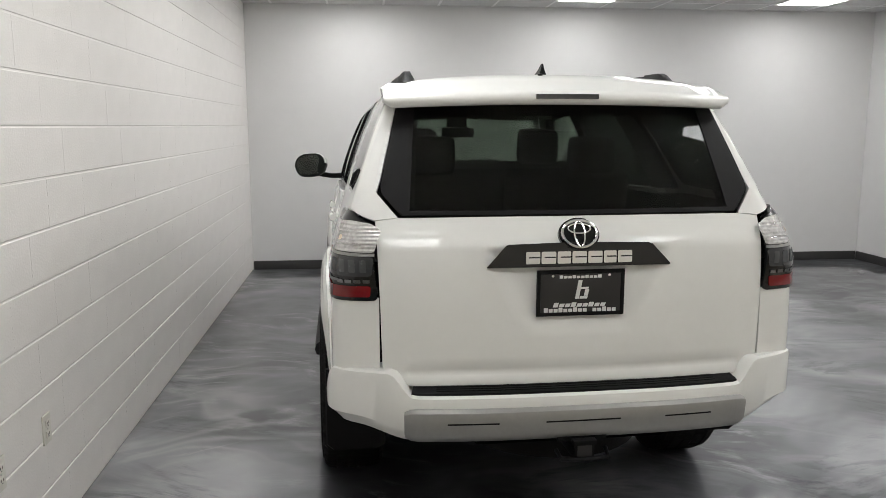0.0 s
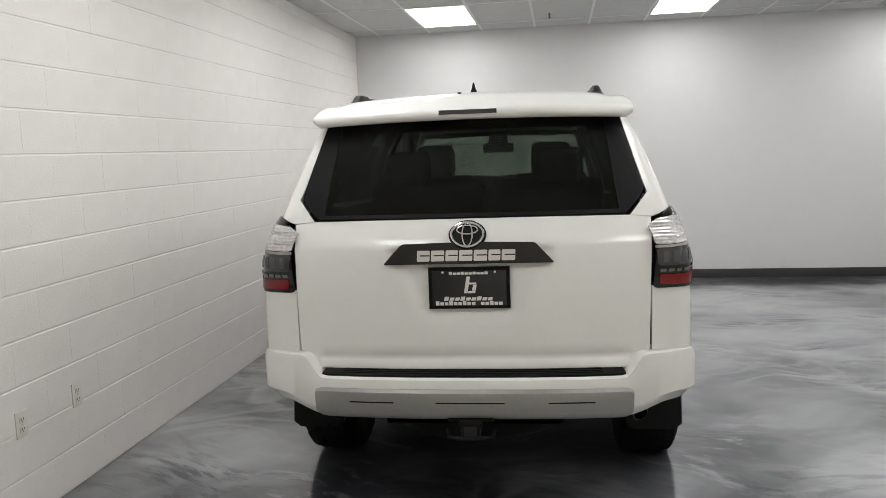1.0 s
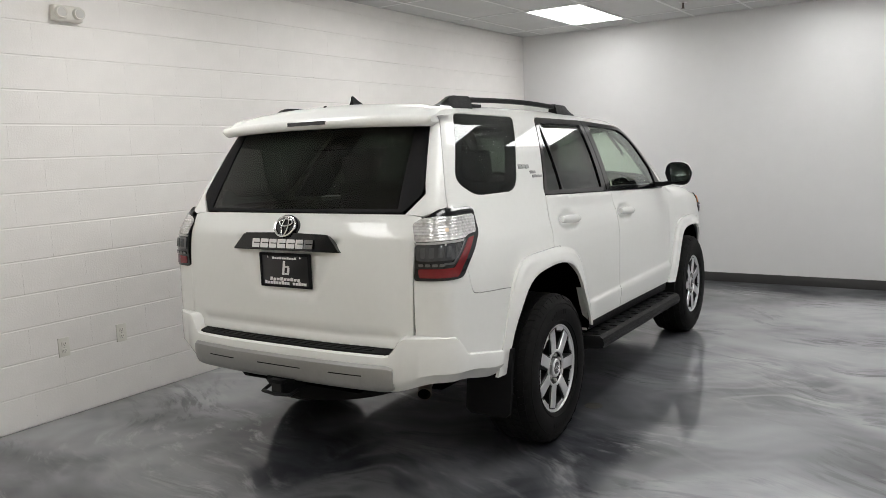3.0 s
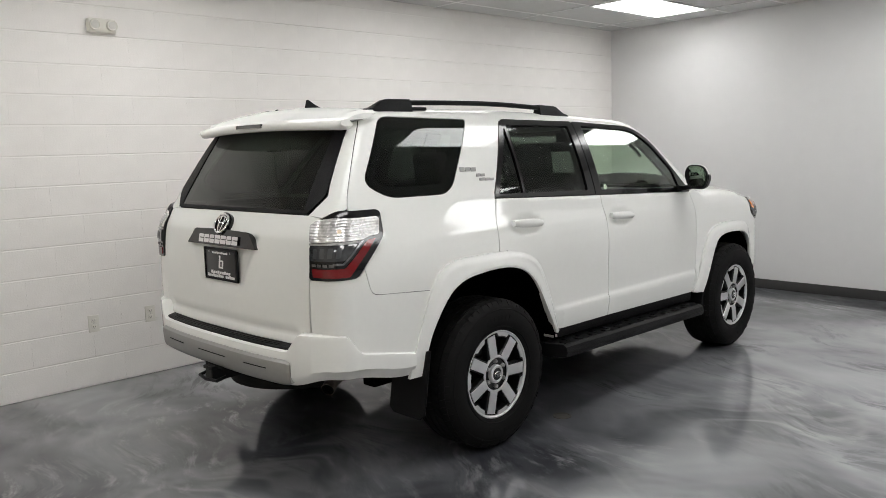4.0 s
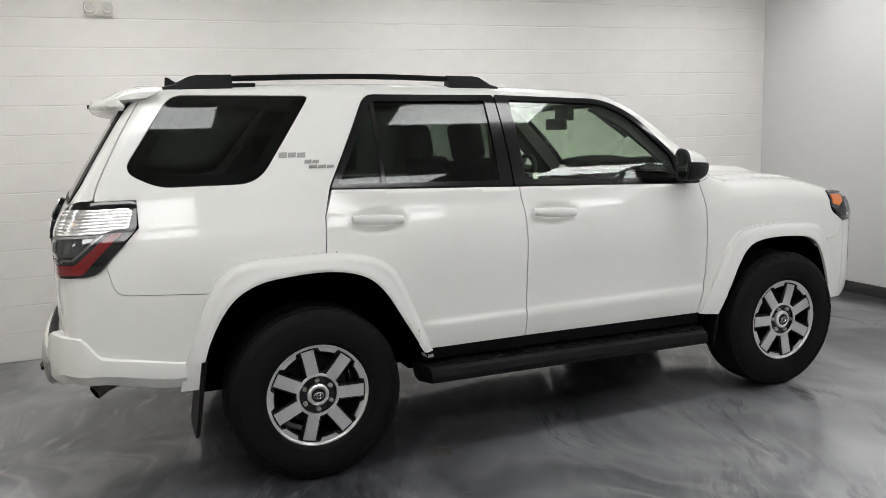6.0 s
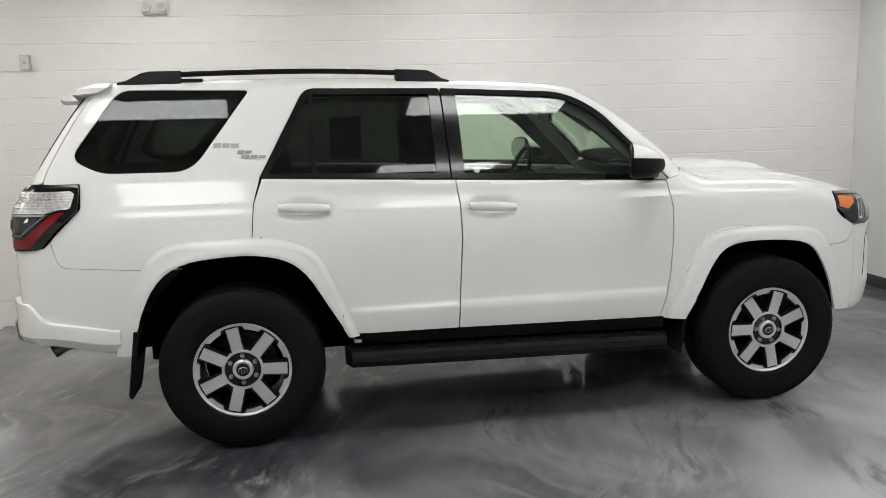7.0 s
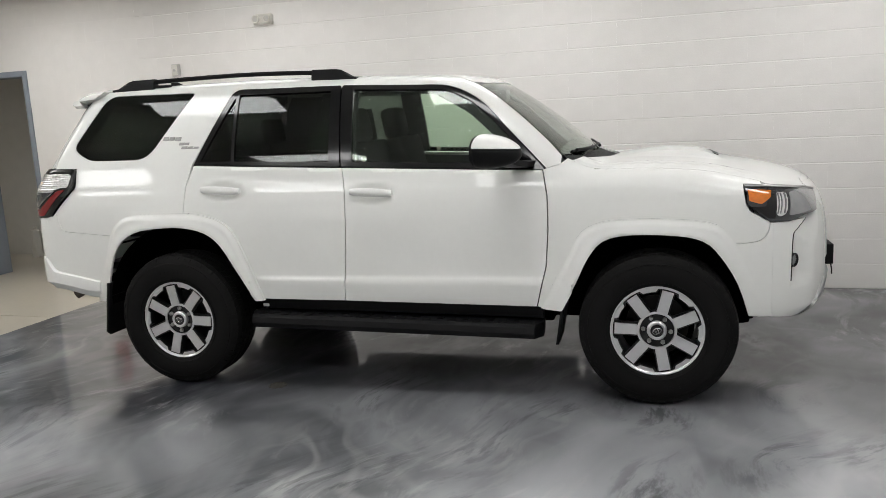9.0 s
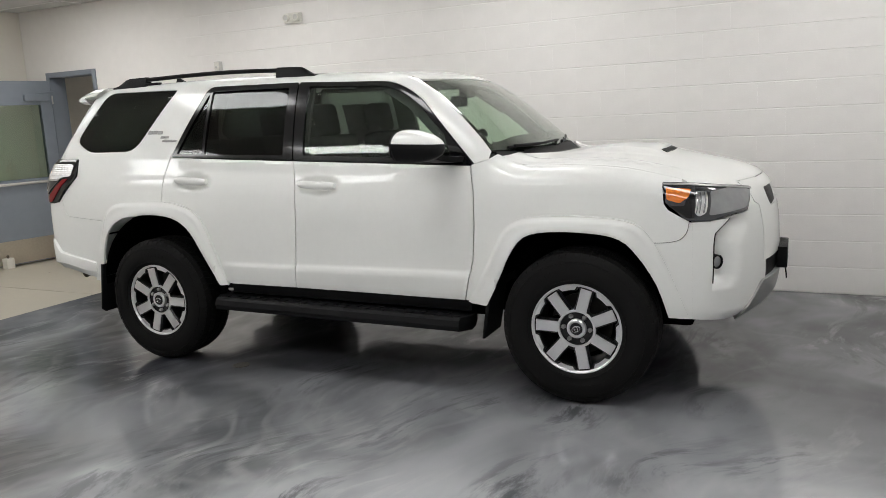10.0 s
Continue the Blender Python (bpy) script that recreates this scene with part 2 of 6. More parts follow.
def droplets(m, cells, share):
    """Scattered rain drops standing on a pane."""
    n, l = m.node_tree.nodes, m.node_tree.links
    co, cell, pick, dome = n.new("ShaderNodeTexCoord"), n.new("ShaderNodeTexVoronoi"), n.new("ShaderNodeMath"), n.new("ShaderNodeMapRange")
    cell.inputs["Scale"].default_value = cells
    l.new(co.outputs["Object"], cell.inputs["Vector"])
    sep = n.new("ShaderNodeSeparateColor")
    l.new(cell.outputs["Color"], sep.inputs["Color"])
    pick.operation, pick.inputs[1].default_value = "LESS_THAN", share
    l.new(sep.outputs["Red"], pick.inputs[0])
    for key, v in (("From Min", 0.12), ("From Max", 0.42), ("To Min", 1.0), ("To Max", 0.0)):
        dome.inputs[key].default_value = v
    l.new(cell.outputs["Distance"], dome.inputs["Value"])
    both = n.new("ShaderNodeMath")
    both.operation = "MULTIPLY"
    l.new(pick.outputs[0], both.inputs[0])
    l.new(dome.outputs["Result"], both.inputs[1])
    bp = n.new("ShaderNodeBump")
    bp.inputs["Strength"].default_value, bp.inputs["Distance"].default_value = 0.6, 0.0005
    l.new(both.outputs[0], bp.inputs["Height"])
    l.new(bp.outputs["Normal"], n["Principled BSDF"].inputs["Normal"])


for pane_ in (TINT, CLEAR):
    droplets(pane_, 210, 0.06)

# ---- building helpers ----
from mathutils.geometry import delaunay_2d_cdt


def link(name, bm, material_, parent=None, label="", smooth=True, angle=40):
    me = bpy.data.meshes.new(name)
    bm.to_mesh(me)
    bm.free()
    me.materials.append(material_)
    if smooth:
        me.shade_smooth()
        me.set_sharp_from_angle(angle=radians(angle))
    ob = new(name, me)
    if parent:
        ob.parent = parent
    return tagged(ob, label) if label else ob


def part(name, bm, material_, parent, label="", smooth=True, angle=40):
    return link(name, bm, material_, parent, label, smooth, angle)


def thing(name, m, label, category, group="", kind=""):
    ob = new(name)
    ob.matrix_world = m
    ob.empty_display_size = 0.1
    return tagged(ob, label, category, group, kind)


def box(x0, x1, y0, y1, z0, z1, bevel=0.0, seg=2, bm=None):
    bm = bm or bmesh.new()
    vs = [bm.verts.new((x, y, z)) for x in (x0, x1) for y in (y0, y1) for z in (z0, z1)]
    fs = [bm.faces.new([vs[i] for i in f]) for f in ((0, 1, 3, 2), (4, 6, 7, 5), (0, 4, 5, 1), (2, 3, 7, 6), (0, 2, 6, 4), (1, 5, 7, 3))]
    if bevel:
        es = list({e for f in fs for e in f.edges})
        bmesh.ops.bevel(bm, geom=es, offset=bevel, segments=seg, affect="EDGES", profile=0.6)
    return bm


def lathe(profile, n=48, bm=None, axis="x", ring=False):
    """A body of revolution round the x axis: profile of (x, radius). ring: the profile closes on itself, with no end caps."""
    bm = bm or bmesh.new()
    rings = []
    for h, r in profile:
        rings.append([bm.verts.new((h, r * math.cos(2 * math.pi * i / n), r * math.sin(2 * math.pi * i / n))) for i in range(n)])
    for a, b in zip(rings, rings[1:] + rings[:1] if ring else rings[1:]):
        for i in range(n):
            bm.faces.new((a[i], a[(i + 1) % n], b[(i + 1) % n], b[i]))
    if not ring:
        for end in (rings[0], rings[-1]):
            if end[0].co.yz.length > 1e-4:
                bm.faces.new(end)
        bmesh.ops.remove_doubles(bm, verts=bm.verts, dist=1e-6)
    if axis == "z":
        bmesh.ops.transform(bm, matrix=Matrix.Rotation(radians(-90), 4, "Y"), verts=bm.verts)
    bmesh.ops.recalc_face_normals(bm, faces=bm.faces)
    return bm


def prism(outline, d0, d1, frame_, bm=None, bevel=0.0):
    """An outline of (u, v) pushed out from d0 to d1; frame_ maps (u, v, d) to a place."""
    bm = bm or bmesh.new()
    a = [bm.verts.new(frame_(u, v, d0)) for u, v in outline]
    b = [bm.verts.new(frame_(u, v, d1)) for u, v in outline]
    f = [bm.faces.new(a), bm.faces.new(b)]
    for i in range(len(a)):
        j = (i + 1) % len(a)
        f.append(bm.faces.new((a[i], a[j], b[j], b[i])))
    if bevel:
        bmesh.ops.bevel(bm, geom=list(f[1].edges), offset=bevel, segments=2, affect="EDGES", profile=0.6)
    bmesh.ops.recalc_face_normals(bm, faces=bm.faces)
    return bm


def tube(path, radius, n=10, bm=None):
    bm = bm or bmesh.new()
    path = [Vector(p) for p in path]
    rings = []
    for i, p in enumerate(path):
        t = (path[min(i + 1, len(path) - 1)] - path[max(i - 1, 0)]).normalized()
        side = t.orthogonal().normalized() if i == 0 else (side - t * side.dot(t)).normalized()
        up = t.cross(side)
        r = radius[i] if isinstance(radius, (list, tuple)) else radius
        rings.append([bm.verts.new(p + (side * math.cos(2 * math.pi * k / n) + up * math.sin(2 * math.pi * k / n)) * r) for k in range(n)])
    for a, b in zip(rings, rings[1:]):
        for k in range(n):
            bm.faces.new((a[k], a[(k + 1) % n], b[(k + 1) % n], b[k]))
    bm.faces.new(rings[0]), bm.faces.new(rings[-1])
    bmesh.ops.recalc_face_normals(bm, faces=bm.faces)
    return bm


def loft(rings, bm=None, closed=True, caps=True):
    bm = bm or bmesh.new()
    made = [[bm.verts.new(p) for p in ring] for ring in rings]
    n = len(made[0])
    for a, b in zip(made, made[1:]):
        for k in range(n if closed else n - 1):
            bm.faces.new((a[k], a[(k + 1) % n], b[(k + 1) % n], b[k]))
    if caps and closed:
        bm.faces.new(made[0]), bm.faces.new(made[-1])
    bmesh.ops.recalc_face_normals(bm, faces=bm.faces)
    return bm


def rounded(points, r=0.03, n=5):
    """An outline with its corners rounded; a point may carry its own radius."""
    out, k = [], len(points)
    for i in range(k):
        p, a, b = Vector(points[i][:2]), Vector(points[i - 1][:2]), Vector(points[(i + 1) % k][:2])
        rad = points[i][2] if len(points[i]) > 2 else r
        da, db = (a - p), (b - p)
        cut = min(rad, da.length * 0.48, db.length * 0.48)
        if cut < 1e-4:
            out.append(tuple(p))
            continue
        s, e = p + da.normalized() * cut, p + db.normalized() * cut
        for j in range(n + 1):
            t = j / n
            out.append(tuple(s * (1 - t) ** 2 + p * 2 * t * (1 - t) + e * t * t))
    return out


def soft_line(points, n=6):
    """An open line smoothed through its points."""
    pts = [Vector(p) for p in points]
    out = []
    for i in range(len(pts) - 1):
        p0, p1, p2, p3 = pts[max(i - 1, 0)], pts[i], pts[i + 1], pts[min(i + 2, len(pts) - 1)]
        for j in range(n):
            t = j / n
            out.append(tuple(0.5 * ((2 * p1) + (p2 - p0) * t + (2 * p0 - 5 * p1 + 4 * p2 - p3) * t * t + (3 * p1 - p0 - 3 * p2 + p3) * t ** 3)))
    out.append(tuple(pts[-1]))
    return out


FRAMES = {
    "side": (Vector((0, 1, 0)), Vector((0, 0, 1)), Vector((1, 0, 0))),
    "rear": (Vector((1, 0, 0)), Vector((0, 0, 1)), Vector((0, -1, 0))),
    "front": (Vector((1, 0, 0)), Vector((0, 0, 1)), Vector((0, 1, 0))),
    "top": (Vector((1, 0, 0)), Vector((0, 1, 0)), Vector((0, 0, 1))),
    "rear_corner": (Vector((0.7071, 0.7071, 0)), Vector((0, 0, 1)), Vector((0.7071, -0.7071, 0))),
    "front_corner": (Vector((-0.7071, 0.7071, 0)), Vector((0, 0, 1)), Vector((0.7071, 0.7071, 0))),
}


REACH = {"side": 0.3, "rear": 0.6, "front": 3.1, "top": 1.2, "rear_corner": 0.7, "front_corner": 2.4}


def place_on(uv, frame_name):
    """Where the points (u, v) of a projection lie on the body."""
    U, V, D = (np.array(a) for a in FRAMES[frame_name])
    uv = np.array(uv, float)
    return onto(uv[:, :1] * U + uv[:, 1:2] * V + D * REACH[frame_name], D)


def seen_from(points, frame_name):
    U, V, _ = (np.array(a) for a in FRAMES[frame_name])
    points = np.array(points)
    return [(float(p @ U), float(p @ V)) for p in points]


def inside(points, loops):
    """Which points lie inside the outlines, holes left out."""
    hit = np.zeros(len(points), bool)
    for loop in loops:
        lp = np.array(loop, float)
        a, b = lp, np.roll(lp, -1, 0)
        for (ax, ay), (bx, by) in zip(a, b):
            if ay == by:
                continue
            cross = (ay > points[:, 1]) != (by > points[:, 1])
            hit ^= cross & (points[:, 0] < (bx - ax) * (points[:, 1] - ay) / (by - ay) + ax)
    return hit


def mesh_outline(loops, step):
    """Even triangles that fill an outline with holes."""
    verts, edges, dense = [], [], []
    for loop in loops:
        loop = [tuple(map(float, p[:2])) for p in loop]
        clean = [p for i, p in enumerate(loop) if math.dist(p, loop[i - 1]) > 2e-4]
        out = []
        for p, q in zip(clean, clean[1:] + clean[:1]):
            k = max(1, math.ceil(math.dist(p, q) / step))
            out += [(p[0] + (q[0] - p[0]) * j / k, p[1] + (q[1] - p[1]) * j / k) for j in range(k)]
        base = len(verts)
        verts += out
        edges += [(base + i, base + (i + 1) % len(out)) for i in range(len(out))]
        dense.append(out)
    every = np.array(verts)
    gx = np.arange(every[:, 0].min() + step / 2, every[:, 0].max(), step)
    gy = np.arange(every[:, 1].min() + step / 2, every[:, 1].max(), step)
    grid = np.array([(x + (step / 2 if j % 2 else 0), y) for j, y in enumerate(gy) for x in gx]).reshape(-1, 2)
    if len(grid):
        keep = inside(grid, dense)
        for d in dense:
            keep &= distance_to(grid, d + d[:1]) > 0.4 * step
        verts += [tuple(p) for p in grid[keep]]
    out_v, _, out_f = delaunay_2d_cdt([Vector(v) for v in verts], edges, [], 0, 1e-6)[:3]
    uv = np.array([tuple(v) for v in out_v])
    tri = np.array([f for f in out_f if len(f) == 3])
    tri = tri[inside(uv[tri].mean(1), dense)]
    p, q, r = uv[tri[:, 0]], uv[tri[:, 1]], uv[tri[:, 2]]
    area = (q[:, 0] - p[:, 0]) * (r[:, 1] - p[:, 1]) - (q[:, 1] - p[:, 1]) * (r[:, 0] - p[:, 0])
    tri = tri[np.abs(area) > 1e-10]
    area = area[np.abs(area) > 1e-10]
    tri[area < 0] = tri[area < 0][:, ::-1]
    used = np.unique(tri)
    back_to = np.zeros(len(uv), int)
    back_to[used] = np.arange(len(used))
    return uv[used], back_to[tri].tolist()


def rim_edges(faces):
    """Edges with one face, in the order in which that face runs."""
    seen = set()
    for f in faces:
        for i in range(len(f)):
            seen.add((f[i], f[(i + 1) % len(f)]))
    return sorted((a, b) for a, b in seen if (b, a) not in seen)


def skin(name, material_, parent, loops, frame_name, lift=0.0, depth=0.014, step=0.05, label="", sides=(1,), relief=None, back=False, flat=False):
    """A sheet-metal or glass piece: an outline with holes, laid on the body along a projection, with turned-in edges.
    sides: 1 as given, -1 its mirror image. relief(points, uv) adds to lift. flat: it takes no part in the rounding towards the roof."""
    uv, faces = mesh_outline(loops, step)
    U, V, D = (np.array(a) for a in FRAMES[frame_name])
    off = D * REACH[frame_name]
    if np.dot(np.cross(U, V), D) < 0:
        faces = [f[::-1] for f in faces]
    q = onto(uv[:, :1] * U + uv[:, 1:2] * V + off, D)
    nrm = normal_of(q)
    up = np.full(len(q), float(lift)) + (relief(q, uv) if relief else 0)
    top = q + nrm * up[:, None]
    if relief:
        e = 0.003
        du, dv = uv + (e, 0), uv + (0, e)
        a = onto(du[:, :1] * U + du[:, 1:2] * V + off, D)
        b = onto(dv[:, :1] * U + dv[:, 1:2] * V + off, D)
        a += normal_of(a) * (lift + relief(a, du))[:, None]
        b += normal_of(b) * (lift + relief(b, dv))[:, None]
        c = np.cross(a - top, b - top)
        c *= np.sign(np.sum(c * nrm, 1, keepdims=True))
        nn = c / np.maximum(np.linalg.norm(c, axis=1, keepdims=True), 1e-12)
    elif flat:
        e = 0.01
        half = lambda y, z: flank(y, z) + PLAN(y)
        gy = (half(q[:, 1] + e, q[:, 2]) - half(q[:, 1] - e, q[:, 2])) / (2 * e)
        gz = (half(q[:, 1], q[:, 2] + e) - half(q[:, 1], q[:, 2] - e)) / (2 * e)
        nn = np.stack([np.ones(len(q)), -gy, -gz], 1)
        nn /= np.linalg.norm(nn, axis=1, keepdims=True)
    else:
        nn = nrm
    rim_faces, extra, low = [], [], {}
    for a, b in rim_edges(faces):
        for i in (a, b):
            if i not in low:
                low[i] = len(top) + len(extra)
                extra.append(top[i] - nrm[i] * depth)
        rim_faces.append([b, a, low[a], low[b]])
    if back:
        base = len(top) + len(extra)
        inner = [[base + i for i in f][::-1] for f in faces]
        verts = np.vstack([top, np.array(extra), top - nrm * depth])
    else:
        inner, verts = [], np.vstack([top, np.array(extra)])
    made = []
    for s in sides:
        w = verts.copy()
        w[:, 0] *= s
        fl = faces + rim_faces + inner
        if s < 0:
            fl = [f[::-1] for f in fl]
        me = bpy.data.meshes.new(name)
        me.from_pydata(w.tolist(), [], fl)
        me.materials.append(material_)
        me.shade_smooth()
        nr = nn.copy()
        nr[:, 0] *= s
        ln = []
        for poly in me.polygons:
            for vi in poly.vertices:
                if poly.index < len(faces):
                    ln.append(tuple(nr[vi]))
                elif poly.index < len(faces) + len(rim_faces):
                    ln.append(tuple(poly.normal))
                else:
                    ln.append(tuple(-nr[vi - base]))
        me.normals_split_custom_set(ln)
        ob = new(name, me)
        ob.parent = parent[s] if isinstance(parent, dict) else parent
        if label:
            tagged(ob, label)
        made.append(ob)
    return made


def distance_to(uv, line):
    """The distance of each (u, v) from an open line."""
    line = np.array(line, float)
    best = np.full(len(uv), 9.0)
    for a, b in zip(line, line[1:]):
        ab = b - a
        t = np.clip(((uv - a) @ ab) / max(ab @ ab, 1e-12), 0, 1)
        best = np.minimum(best, np.linalg.norm(uv - a - t[:, None] * ab, axis=1))
    return best


def smooth01(t):
    t = np.clip(t, 0, 1)
    return t * t * (3 - 2 * t)

# ---- car body surface ----
def curve(px, py):
    """A smooth monotone curve through a few points."""
    px, py = np.array(px, float), np.array(py, float)
    h, d = np.diff(px), np.diff(py) / np.diff(px)
    m = np.zeros(len(px))
    m[0], m[-1] = d[0], d[-1]
    for i in range(1, len(px) - 1):
        if d[i - 1] * d[i] > 0:
            w1, w2 = 2 * h[i] + h[i - 1], h[i] + 2 * h[i - 1]
            m[i] = (w1 + w2) / (w1 / d[i - 1] + w2 / d[i])

    def value(x):
        x = np.clip(x, px[0], px[-1])
        i = np.clip(np.searchsorted(px, x) - 1, 0, len(px) - 2)
        t = (x - px[i]) / h[i]
        return ((1 + 2 * t) * (1 - t) ** 2 * py[i] + t * (1 - t) ** 2 * h[i] * m[i] + t * t * (3 - 2 * t) * py[i + 1] + t * t * (t - 1) * h[i] * m[i + 1])
    return value


SIDE = curve((0.30, 0.46, 0.56, 0.642, 0.668, 0.80, 0.98, 1.08, 1.14, 1.18, 1.215, 1.25, 1.29, 1.33, 1.37, 1.42, 1.48, 1.54, 1.60, 1.67, 1.74, 1.95),
             (0.84, 0.872, 0.892, 0.8985, 0.8875, 0.884, 0.882, 0.874, 0.863, 0.851, 0.8395, 0.829, 0.8175, 0.8060, 0.7930, 0.7760, 0.7543, 0.7327, 0.7089, 0.678, 0.644, 0.53))
GLASS = curve((1.20, 1.24, 1.30, 1.33, 1.37, 1.42, 1.48, 1.54, 1.60, 1.67, 1.74, 1.95), (0.827, 0.8195, 0.8062, 0.799, 0.7885, 0.7738, 0.7543, 0.7327, 0.7089, 0.678, 0.644, 0.53))
PLAN = curve((-1.2, -0.9, -0.55, -0.1, 0.5, 2.2, 2.8, 3.2, 3.5, 3.8),
             (-0.02, -0.012, -0.004, 0.0, 0.0, 0.0, -0.004, -0.03, -0.085, -0.18))
TOP = curve((-1.4, -0.8, -0.4, 0.3, 1.0, 1.4, 1.64, 1.785, 1.925, 2.125, 2.322, 2.452, 2.56, 2.75, 3.0, 3.25, 3.45, 3.58, 3.66, 3.72, 3.9),
            (1.80, 1.818, 1.825, 1.827, 1.811, 1.793, 1.777, 1.758, 1.697, 1.565, 1.41, 1.295, 1.262, 1.268, 1.255, 1.212, 1.17, 1.128, 1.08, 1.0, 0.7))
CROWN = curve((-1, 1.2, 1.8, 2.3, 2.6, 3.2, 3.7), (0.042, 0.042, 0.03, 0.02, 0.04, 0.045, 0.05))
WRAP = curve((-1, 1.2, 1.7, 2.3, 2.6, 3.0, 3.6), (0.0, 0.0, 0.05, 0.08, 0.05, 0.03, 0.12))
REAR = curve((0.3, 0.5, 0.62, 0.70, 0.85, 1.0, 1.1, 1.2, 1.26, 1.70, 1.9), (-0.94, -1.0, -1.035, -1.055, -1.062, -1.060, -1.052, -1.036, -1.008, -0.735, -0.60))
FRONT = curve((0.25, 0.38, 0.50, 0.65, 0.8, 1.0, 1.08, 1.2), (3.44, 3.56, 3.69, 3.71, 3.705, 3.70, 3.69, 3.60))


PLAIN = curve((0.30, 0.46, 0.56, 0.65, 0.80, 0.90), (0.838, 0.866, 0.877, 0.882, 0.884, 0.884))


def flank(y, z):
    """Half the body's width: the doors' glass stands in a little from the panels below the belt line."""
    plain = np.where(z < 0.80, PLAIN(z), SIDE(z))
    door = np.clip((y - 0.50) / 0.12, 0, 1) * np.clip((2.36 - y) / 0.12, 0, 1)
    a = plain + (SIDE(z) - plain) * door
    under = 1.328 - 0.0415 * y - z
    ease = lambda t: np.clip(t, 0, 1) ** 2 * (3 - 2 * np.clip(t, 0, 1))
    a = a + 0.013 * ease(1 - under / 0.085) * ease((y - 0.14) / 0.25) * ease((under + z - 1.235) / 0.06) * (under > 0.003)
    k = (z > 1.325 - 0.0415 * y) * (y > 0.133) * np.clip((2.25 - y) / 0.3, 0, 1)
    return a + (GLASS(z) - a) * k


def smax(a, b, k):
    return np.maximum(a, b) + np.maximum(k - np.abs(a - b), 0) ** 2 / (4 * k)


def body(p):
    """Below zero inside the car's body, about in metres."""
    x, y, z = np.abs(p[:, 0]), p[:, 1], p[:, 2]
    side = (x - flank(y, z) - PLAN(y)) / 1.05
    u = (x / 0.7) ** 2
    yy = y + WRAP(y) * u
    slope = (TOP(yy + 0.01) - TOP(yy - 0.01)) / 0.02
    top = (z - TOP(yy) + CROWN(y) * u) / np.sqrt(1 + slope ** 2)
    rear_y = REAR(z) + 0.05 * (x / 0.75) ** 2.4
    rslope = (REAR(z + 0.01) - REAR(z - 0.01)) / 0.02
    rear = (rear_y - y) / np.sqrt(1 + rslope ** 2)
    front = (y - FRONT(z) + 0.22 * (x / 0.8) ** 2.4) / 1.15
    d = smax(side, top, 0.085)
    d = smax(d, rear, 0.075)
    return smax(d, front, 0.12)


def normal_of(p):
    e = 0.002
    g = np.stack([body(p + np.eye(3)[i] * e) - body(p - np.eye(3)[i] * e) for i in range(3)], 1)
    return g / np.maximum(np.linalg.norm(g, axis=1, keepdims=True), 1e-9)


def onto(p, d, reach=0.8):
    """The places where lines from p along -d first meet the body, coming from outside."""
    d = np.array(d, float) / np.linalg.norm(d)
    steps = np.linspace(reach, -reach, 65)
    found = np.full(len(p), np.nan)
    if len(p) <= 80:
        every = (p[:, None, :] + d * steps[None, :, None]).reshape(-1, 3)
        hit = (body(every) <= 0).reshape(len(p), -1)
        found = np.where(hit.any(1), steps[hit.argmax(1)], np.nan)
    else:
        for s in steps:
            left = np.flatnonzero(np.isnan(found))
            if not len(left):
                break
            hit = left[body(p[left] + d * s) <= 0]
            found[hit] = s
    found = np.where(np.isnan(found), 0.0, found)
    lo, hi = found, found + 2 * reach / 64
    for _ in range(17):
        mid = (lo + hi) / 2
        inside = body(p + d * mid[:, None]) <= 0
        lo, hi = np.where(inside, mid, lo), np.where(inside, hi, mid)
    return p + d * lo[:, None]

# ---- the room ----
LEFT, RIGHT, BACK, AHEAD, HIGH = -1.993, 5.32, -4.86, 5.268, 2.945
SEAM = -2.21
DOOR_A, DOOR_B, DOOR_H = -4.45, -3.72, 2.16
HALL_X, HALL_Y = -3.30, -9.6
COURSE, LONG = 0.2032, 0.4064


def structure(name, bm, material_, label, category, smooth=False):
    ob = link(name, bm, material_, None, "", smooth)
    return tagged(ob, label, category, kind="structure")


